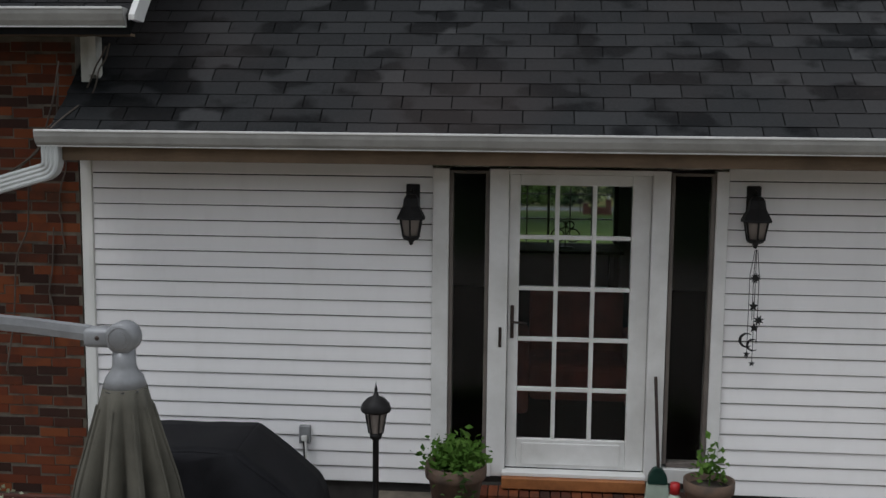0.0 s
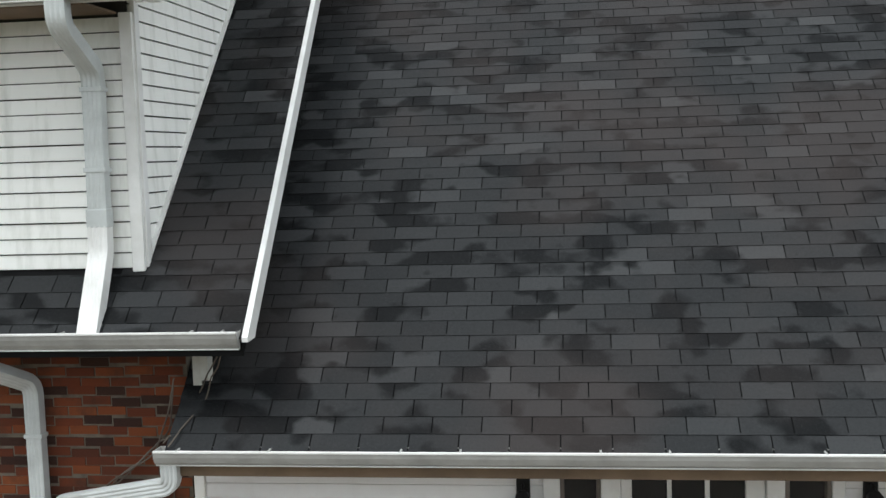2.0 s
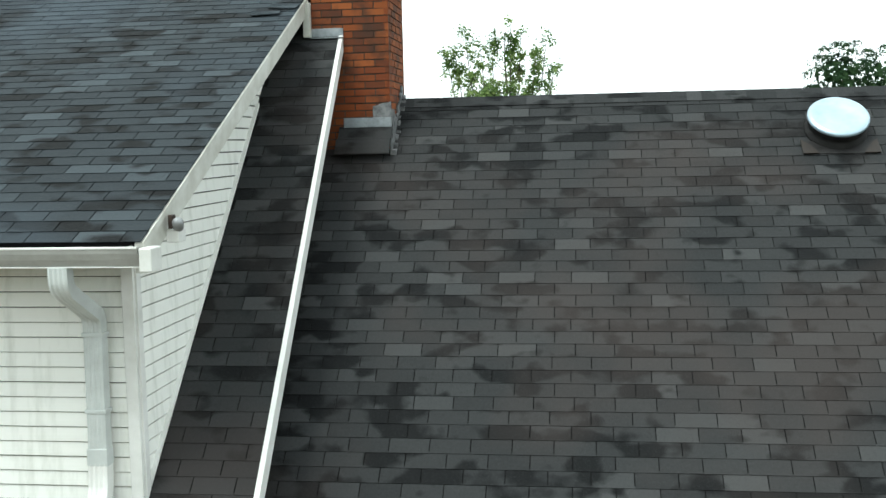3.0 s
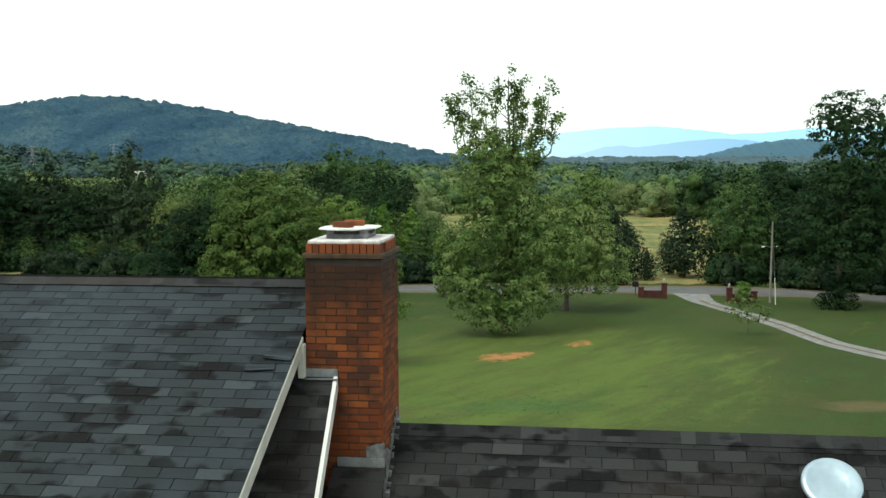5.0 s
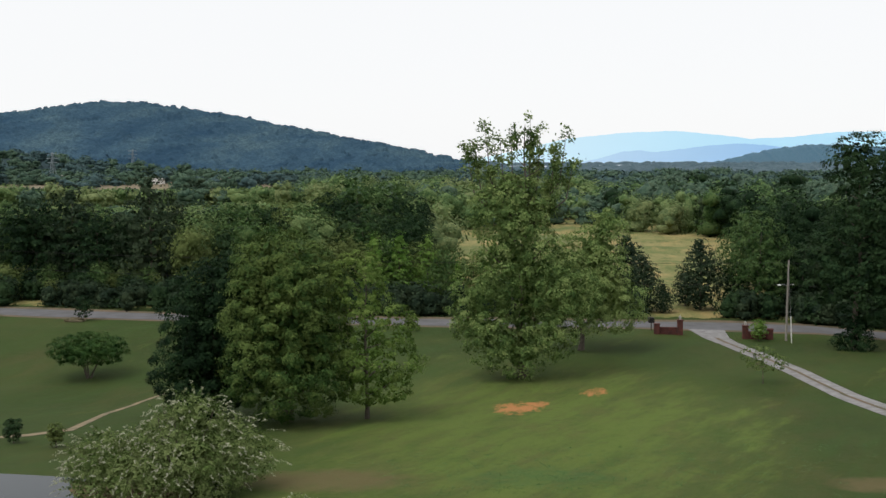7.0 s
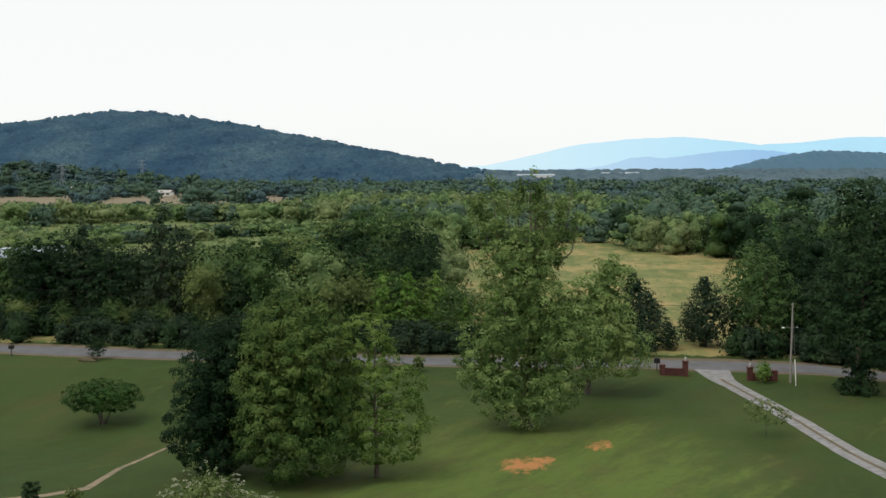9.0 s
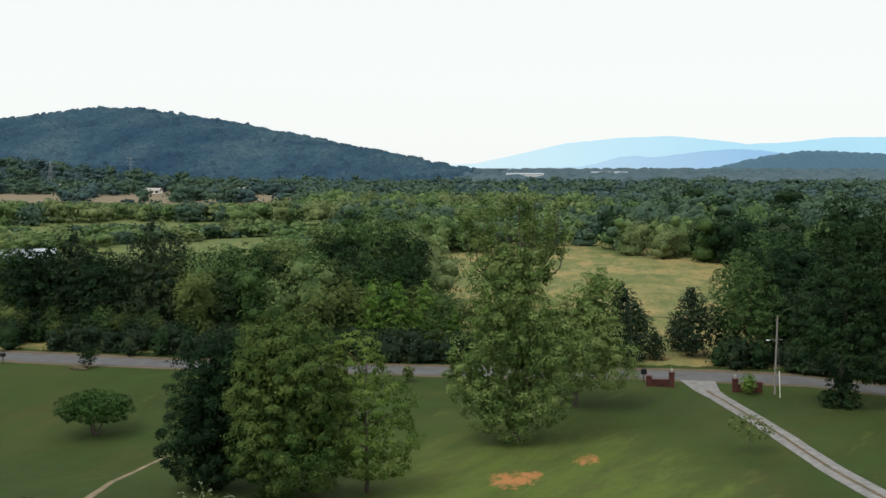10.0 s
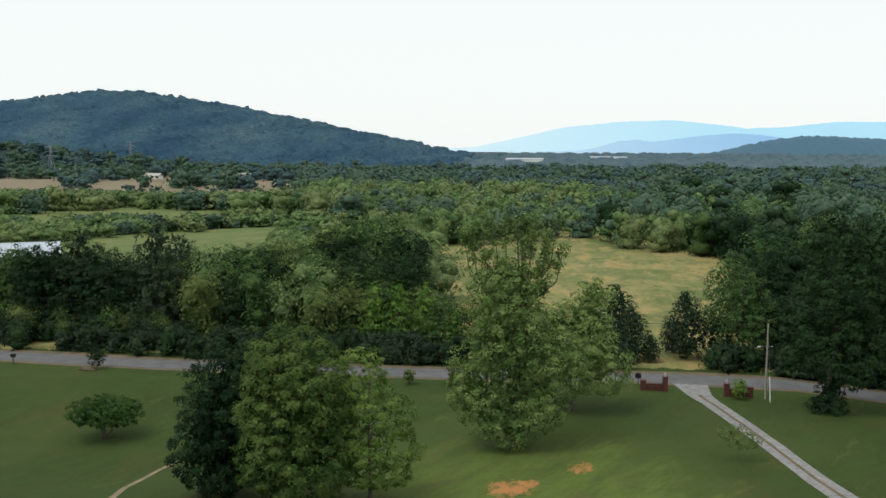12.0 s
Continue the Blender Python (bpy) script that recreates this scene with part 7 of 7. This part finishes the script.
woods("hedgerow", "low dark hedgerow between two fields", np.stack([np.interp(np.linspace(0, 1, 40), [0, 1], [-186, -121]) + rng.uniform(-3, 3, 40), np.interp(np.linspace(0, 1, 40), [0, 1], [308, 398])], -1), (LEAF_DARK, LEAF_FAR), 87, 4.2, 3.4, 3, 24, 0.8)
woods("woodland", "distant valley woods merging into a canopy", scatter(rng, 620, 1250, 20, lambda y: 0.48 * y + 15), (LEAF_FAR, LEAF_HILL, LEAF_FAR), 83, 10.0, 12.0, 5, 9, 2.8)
def canopy(name, label, x0, x1, y0, y1, step, crown, mat, seed, keep, clear=()):
    """A closed canopy seen from afar: one sheet of small domes over the hillside."""
    rng = np.random.default_rng(seed)
    X, Y = np.meshgrid(np.arange(x0, x1, step), np.arange(y0, y1, step))
    X = X + rng.uniform(-0.35, 0.35, X.shape) * step
    Y = Y + rng.uniform(-0.35, 0.35, Y.shape) * step
    best = np.full(X.shape, 9e9)
    tall = np.zeros(X.shape)
    ci, cj = np.floor(X / crown).astype(int), np.floor(Y / crown).astype(int)
    for a in (-1, 0, 1):
        for b in (-1, 0, 1):
            i, j = ci + a, cj + b
            h1 = np.modf(np.abs(np.sin(i * 127.1 + j * 311.7) * 43758.5))[0]
            h2 = np.modf(np.abs(np.sin(i * 269.5 + j * 183.3) * 43758.5))[0]
            d = np.hypot(X - (i + h1) * crown, Y - (j + h2) * crown)
            tall = np.where(d < best, h1 * h2, tall)
            best = np.minimum(best, d)
    dome = np.sqrt(np.clip(1 - (best / (crown * 0.95)) ** 2, 0, 1))
    room = np.ones(X.shape)
    for px, py, rx, ry in clear:
        room = np.minimum(room, np.clip(np.maximum(np.abs(X - px) / rx, np.abs(Y - py) / ry) * 6 - 6, 0, 1))
    Z = ground_z(X, Y) + room * (4.0 + 4.5 * dome + 9.0 * tall ** 1.5 + rng.normal(0, 0.45, X.shape)) * np.clip((Y - y0 - 42) / 40, 0, 1) - 0.5
    v = np.stack([X, Y, Z], -1).reshape(-1, 3)
    i = np.arange(X.size).reshape(X.shape)
    f = np.stack([i[:-1, :-1], i[:-1, 1:], i[1:, 1:], i[1:, :-1]], -1).reshape(-1, 4)
    f = f[keep(v[f[:, 0], 0], v[f[:, 0], 1])]
    me = mesh_np(name, v, f)
    me.polygons.foreach_set("use_smooth", np.ones(len(f), bool))
    tagged(link(name, me, mat), label, "woods", kind="stuff")


canopy("hill_woods", "wooded hillside, tinted blue-green for distance haze", -1450, -170, 1150, 2080, 4.0, 9.0, HILLSIDE, 85, lambda x, y: y > 1190)
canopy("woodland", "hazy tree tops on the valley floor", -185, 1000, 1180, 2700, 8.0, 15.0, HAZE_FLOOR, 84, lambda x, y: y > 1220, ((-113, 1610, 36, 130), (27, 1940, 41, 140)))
# trees added out of view, to reflect in the panes and block low sky
behind = rng.uniform((-46, -56), (46, -34), (80, 2))
woods("garden_woods", "unseen tall trees added behind the terrace", behind, (LEAF_MID, LEAF_DARK), 86, 12, 6, 4, 40, 0.9)

# ---------------------------------------------------------------- far ridges


def ridge(name, label, y, tops, mat, depth=500.0, rough=3.0, seed=1):
    """A long ridge with a rounded back and an uneven crest."""
    rng = np.random.default_rng(seed)
    xs = np.linspace(tops[0][0], tops[-1][0], 420)
    crest = np.interp(xs, [p[0] for p in tops], [p[1] for p in tops]) + np.convolve(rng.normal(0, rough, len(xs)), np.ones(3) / 3, "same")
    prof = ((-1.0, 0.0), (-0.55, 0.45), (-0.2, 0.86), (0.0, 1.0), (0.3, 0.8), (1.0, 0.0))
    v = np.stack([np.stack([xs, np.full_like(xs, y + d * depth), -20 + (crest + 20) * s], -1) for d, s in prof])
    i = np.arange(v.size // 3).reshape(len(prof), len(xs))
    f = np.stack([i[:-1, :-1], i[:-1, 1:], i[1:, 1:], i[1:, :-1]], -1).reshape(-1, 4)
    me = mesh_np(name, v.reshape(-1, 3), f)
    me.polygons.foreach_set("use_smooth", np.ones(len(f), bool))
    tagged(link(name, me, mat), label, "backdrop", kind="structure")


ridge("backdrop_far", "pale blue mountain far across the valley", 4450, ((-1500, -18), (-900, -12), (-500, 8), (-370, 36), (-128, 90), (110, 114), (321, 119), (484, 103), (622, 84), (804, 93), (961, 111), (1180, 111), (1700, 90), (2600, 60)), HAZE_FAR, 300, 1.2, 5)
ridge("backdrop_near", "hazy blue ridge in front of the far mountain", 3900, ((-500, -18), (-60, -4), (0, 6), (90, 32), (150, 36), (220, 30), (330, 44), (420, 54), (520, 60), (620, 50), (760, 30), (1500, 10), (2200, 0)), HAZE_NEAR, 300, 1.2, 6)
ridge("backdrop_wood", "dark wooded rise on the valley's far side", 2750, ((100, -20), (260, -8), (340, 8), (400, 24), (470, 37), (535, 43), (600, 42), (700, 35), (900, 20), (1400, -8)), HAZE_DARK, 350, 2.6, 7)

# ---------------------------------------------------------------- along the road


def gate_wall(x0, x1, y, tall_right, label):
    g = thing("gate_wall", label, "wall", (x0 + x1) / 2, y, float(ground_z((x0 + x1) / 2, y)) - 0.06, "brick walls either side of the drive")
    half = (x1 - x0) / 2
    core = bmesh.new()
    box(core, (-half + 0.3, -0.14, 0.0), (half - 0.3, 0.14, 0.86), 0.01)
    part("low_wall", core, DARK_BRICK, g)
    boxed("coping", (-half + 0.3, -0.17, 0.862), (half - 0.3, 0.17, 0.93), DARK_BRICK, g, 0.01)
    for sgn, tall in ((-1, 1.25 if tall_right else 1.55), (1, 1.75 if tall_right else 1.2)):
        x = sgn * (half - 0.32)
        pier = boxed("pier", (x - 0.32, -0.32, 0.0), (x + 0.32, 0.32, tall), DARK_BRICK, g, 0.012)
        boxed("pier_cap", (x - 0.37, -0.37, tall + 0.002), (x + 0.37, 0.37, tall + 0.09), DARK_BRICK, pier, 0.015)
    xt = (1 if tall_right else -1) * (half - 0.32)
    bm = bmesh.new()
    lathe(bm, [(0.0, 0.0), (0.14, 0.0), (0.10, 0.10), (0.16, 0.24), (0.10, 0.40), (0.03, 0.48), (0.0, 0.56)], 14, pose(xt, 0, (1.75 if tall_right else 1.55) + 0.093))
    part("finial", bm, CONCRETE, g)
    # rows of brick on the face
    rows = int(0.84 / 0.0677)
    boxes, mats = [], []
    for i in range(rows):
        x = -half + 0.65 - (0.1 if i % 2 else 0)
        while x < half - 0.65:
            boxes.append(((max(x, -half + 0.65), -0.150, 0), (min(x + 0.203, half - 0.65), -0.120, 0.0575)))
            mats.append(Matrix.Translation((0, 0, 0.02 + i * 0.0677)))
            x += 0.213
    joined_boxes("bricks", boxes, mats, DARK_BRICK, g)


gate_wall(7.1, 10.4, 122.4, True, "low dark red brick wall with a taller pier at the drive's mouth")
gate_wall(17.0, 20.4, 121.3, False, "low dark red brick wall with pale pier caps beside the drive")
mailbox = thing("mailbox", "black roadside mailbox on a post", "mailbox", 6.9, 124.6, float(ground_z(6.9, 124.6)))
boxed("post", (-0.06, -0.06, -0.1), (0.06, 0.06, 1.0), BARK, mailbox)
bm = bmesh.new()
prism(bm, [(-0.36, 1.0), (-0.36, 1.42), (-0.22, 1.62), (0.22, 1.62), (0.36, 1.42), (0.36, 1.0)], "y", -0.35, 0.35)
part("box", bm, BLACK, mailbox)
post2 = thing("mailbox", "small dark mailbox on a post far along the road", "mailbox", -77.5, 124.6, float(ground_z(-77.5, 124.6)))
boxed("post", (-0.06, -0.06, -0.1), (0.06, 0.06, 1.0), BARK, post2)
boxed("box", (-0.35, -0.2, 1.0), (0.35, 0.2, 1.5), BLACK, post2, 0.08)

pole = thing("utility_pole", "weathered wooden utility pole with a small lamp arm", "pole", 21.7, 120.4, float(ground_z(21.7, 120.4)))
bm = bmesh.new()
sweep(bm, [(0, 0, -0.3), (0.02, 0, 3), (0.06, 0, 6), (0.09, 0, 9.2)], circle(1.0, 12), up=(0, 1, 0), scales=[0.125, 0.12, 0.105, 0.09])
part("shaft", bm, POLE_WOOD, pole)
bm = bmesh.new()
sweep(bm, [(0.05, 0, 6.3), (-0.5, -0.1, 6.45), (-0.85, -0.15, 6.40)], circle(0.03, 6), up=(0, 1, 0))
arm = part("arm", bm, PALE_METAL, pole)
boxed("lamp_head", (-1.10, -0.26, 6.30), (-0.76, -0.06, 6.44), WHITE, arm, 0.03)
boxed("insulator", (0.5, -0.05, 6.36), (0.72, 0.05, 6.46), WHITE, pole, 0.02)
bm = bmesh.new()
sweep(bm, [(0.06, 0, 6.40), (0.6, 0, 6.42)], circle(0.025, 6), up=(0, 1, 0))
part("bracket", bm, PALE_METAL, pole)
guard = thing("guy_marker", "white guy-wire marker beside the utility pole", "marker", 22.0, 118.6, float(ground_z(22.0, 118.6)))
bm = bmesh.new()
sweep(bm, [(0, 0, -0.1), (-0.06, 0.12, 1.6), (-0.12, 0.25, 3.0)], circle(0.06, 8), up=(0, 1, 0))
part("sleeve", bm, WHITE, guard)
bm = bmesh.new()
sweep(bm, [(-0.12, 0.25, 3.0), (-0.22, 1.75, 8.3)], circle(0.012, 5), up=(0, 1, 0))
part("wire", bm, PALE_METAL, guard)
line = thing("power_line", "thin overhead wires running along the road", "wire", 0, 0, 0)
for dz, dx, ends in ((8.9, 0.0, ((-130, 141), (21.7, 120.4), (100, 88))), (6.4, 0.35, ((-130, 142), (22.1, 120.4), (100, 89)))):
    for (ax, ay), (bx, by) in zip(ends, ends[1:]):
        za, zb = float(ground_z(ax, ay)) + dz, float(ground_z(bx, by)) + dz
        pts = [(ax + (bx - ax) * t, ay + (by - ay) * t, za + (zb - za) * t - 5.5 * t * (1 - t)) for t in np.linspace(0, 1, 24)]
        bm = bmesh.new()
        sweep(bm, pts, circle(0.014, 4), up=(0, 0, 1))
        part("wire", bm, BLACK, line)
rocks = thing("rock_pile", "small pile of brown stones by the road", "stones", -65.6, 122.8, float(ground_z(-65.6, 122.8)))
rng = random.Random(9)
for k in range(6):
    bm = bmesh.new()
    bmesh.ops.create_icosphere(bm, subdivisions=2, radius=1.0)
    sx = rng.uniform(0.3, 0.6)
    for v in bm.verts:
        v.co = Vector((v.co.x * sx, v.co.y * sx * 0.8, v.co.z * sx * 0.6)) * (1 + 0.25 * noise.noise(v.co * 1.7 + Vector((k, 0, 0)))) + Vector((rng.uniform(-0.9, 0.9) if k else 0, 0, sx * 0.35))
    off_x, off_y = rng.uniform(-0.9, 0.9), rng.uniform(-0.4, 0.4)
    for v in bm.verts:
        v.co += Vector((off_x, off_y, 0))
    part("stone", bm, SHOULDER, rocks)

# ---------------------------------------------------------------- barn, far houses, pylons


def shed(name, label, x0, x1, y0, y1, eave, top, roof_mat, wall_mat, bays=6, sink=0.3):
    cx, cy = (x0 + x1) / 2, (y0 + y1) / 2
    b = thing(name, label, "building", cx, cy, float(ground_z(cx, cy)) - sink)
    w, d = (x1 - x0) / 2, (y1 - y0) / 2
    wall = boxed("wall", (-w, -d, 0), (w, d, eave), wall_mat, b, 0)
    bm = bmesh.new()
    prism(bm, [(-d - 0.5, eave - 0.15), (0, top), (d + 0.5, eave - 0.15), (d + 0.5, eave + 0.1), (0, top + 0.25), (-d - 0.5, eave + 0.1)], "x", -w - 0.5, w + 0.5)
    part("roof", bm, roof_mat, b)
    for k in range(bays):
        x = -w + (k + 0.5) * 2 * w / bays
        boxed("opening", (x - 0.30 * w / bays * 2, -d - 0.06, eave * 0.25), (x + 0.30 * w / bays * 2, -d + 0.02, eave * 0.82), BLACK, wall, 0)
    return b


barn = shed("barn", "long low barn with a pale metal roof and grey walls", -174, -132, 226, 238, 3.4, 6.0, BARN_ROOF, PYLON)
barn.rotation_euler = (0, 0, radians(29))
for x0, x1, y, label, roof, wall in ((-410, -396, 905, "far white farmhouse among trees", CONCRETE, WHITE), (-330, -318, 930, "far house with a pale roof", CONCRETE, BARN_WALL), (-196, -184, 900, "small far white shed", CONCRETE, WHITE), (-128, -122, 905, "small far white building", WHITE, WHITE),
                                     (-352, -338, 925, "far tan farm building", BARN_WALL, BARN_WALL), (-300, -288, 1000, "distant white-roofed farm building", WHITE, BARN_WALL)):
    shed("farm_building", label, x0, x1, y, y + 9, 3.0, 5.0, roof, wall, 3, -2.0)
shed("farm_building", "distant long white barn at the foot of the hill", -566, -552, 1010, 1022, 4, 6, CONCRETE, BARN_WALL, 5, -2.0)
for x0, x1, y in ((-143, -83, 1690), (-8, 62, 2030)):
    shed("warehouse", "long pale building far down the valley", x0, x1, y, y + 24, 9.0, 10.5, BARN_ROOF, WHITE, 0, 0.3)


def pylon(x, y, h, label):
    z = float(ground_z(x, y))
    p = thing("pylon", label, "pylon", x, y, z, "power pylons on the hill")
    for sx in (-1, 1):
        for sy in (-1, 1):
            bm = bmesh.new()
            sweep(bm, [(sx * 3.6, sy * 3.6, -1), (sx * 1.1, sy * 1.1, h * 0.62), (sx * 0.5, sy * 0.5, h)], circle(0.24, 5), up=(0.3, 1, 0))
            part("leg", bm, PYLON, p)
    for k in range(5):
        t0, t1 = k / 5, (k + 1) / 5
        r0, r1 = 3.6 - 3.0 * t0, 3.6 - 3.0 * t1
        for sgn in (-1, 1):
            bm = bmesh.new()
            sweep(bm, [(-sgn * r0, -r0, h * t0), (sgn * r1, -r1, h * t1)], circle(0.16, 4), up=(0, 1, 0))
            part("brace", bm, PYLON, p)
    for t in (0.66, 0.80, 0.94):
        bm = bmesh.new()
        sweep(bm, [(-6.5, 0, h * t), (0, 0, h * t + 0.8), (6.5, 0, h * t)], circle(0.26, 5), up=(0, 1, 0))
        part("crossarm", bm, PYLON, p)


pylon(-628, 1345, 34, "grey lattice power pylon at the hill's foot")
pylon(-560, 1010, 32, "grey lattice power pylon beside far fields")
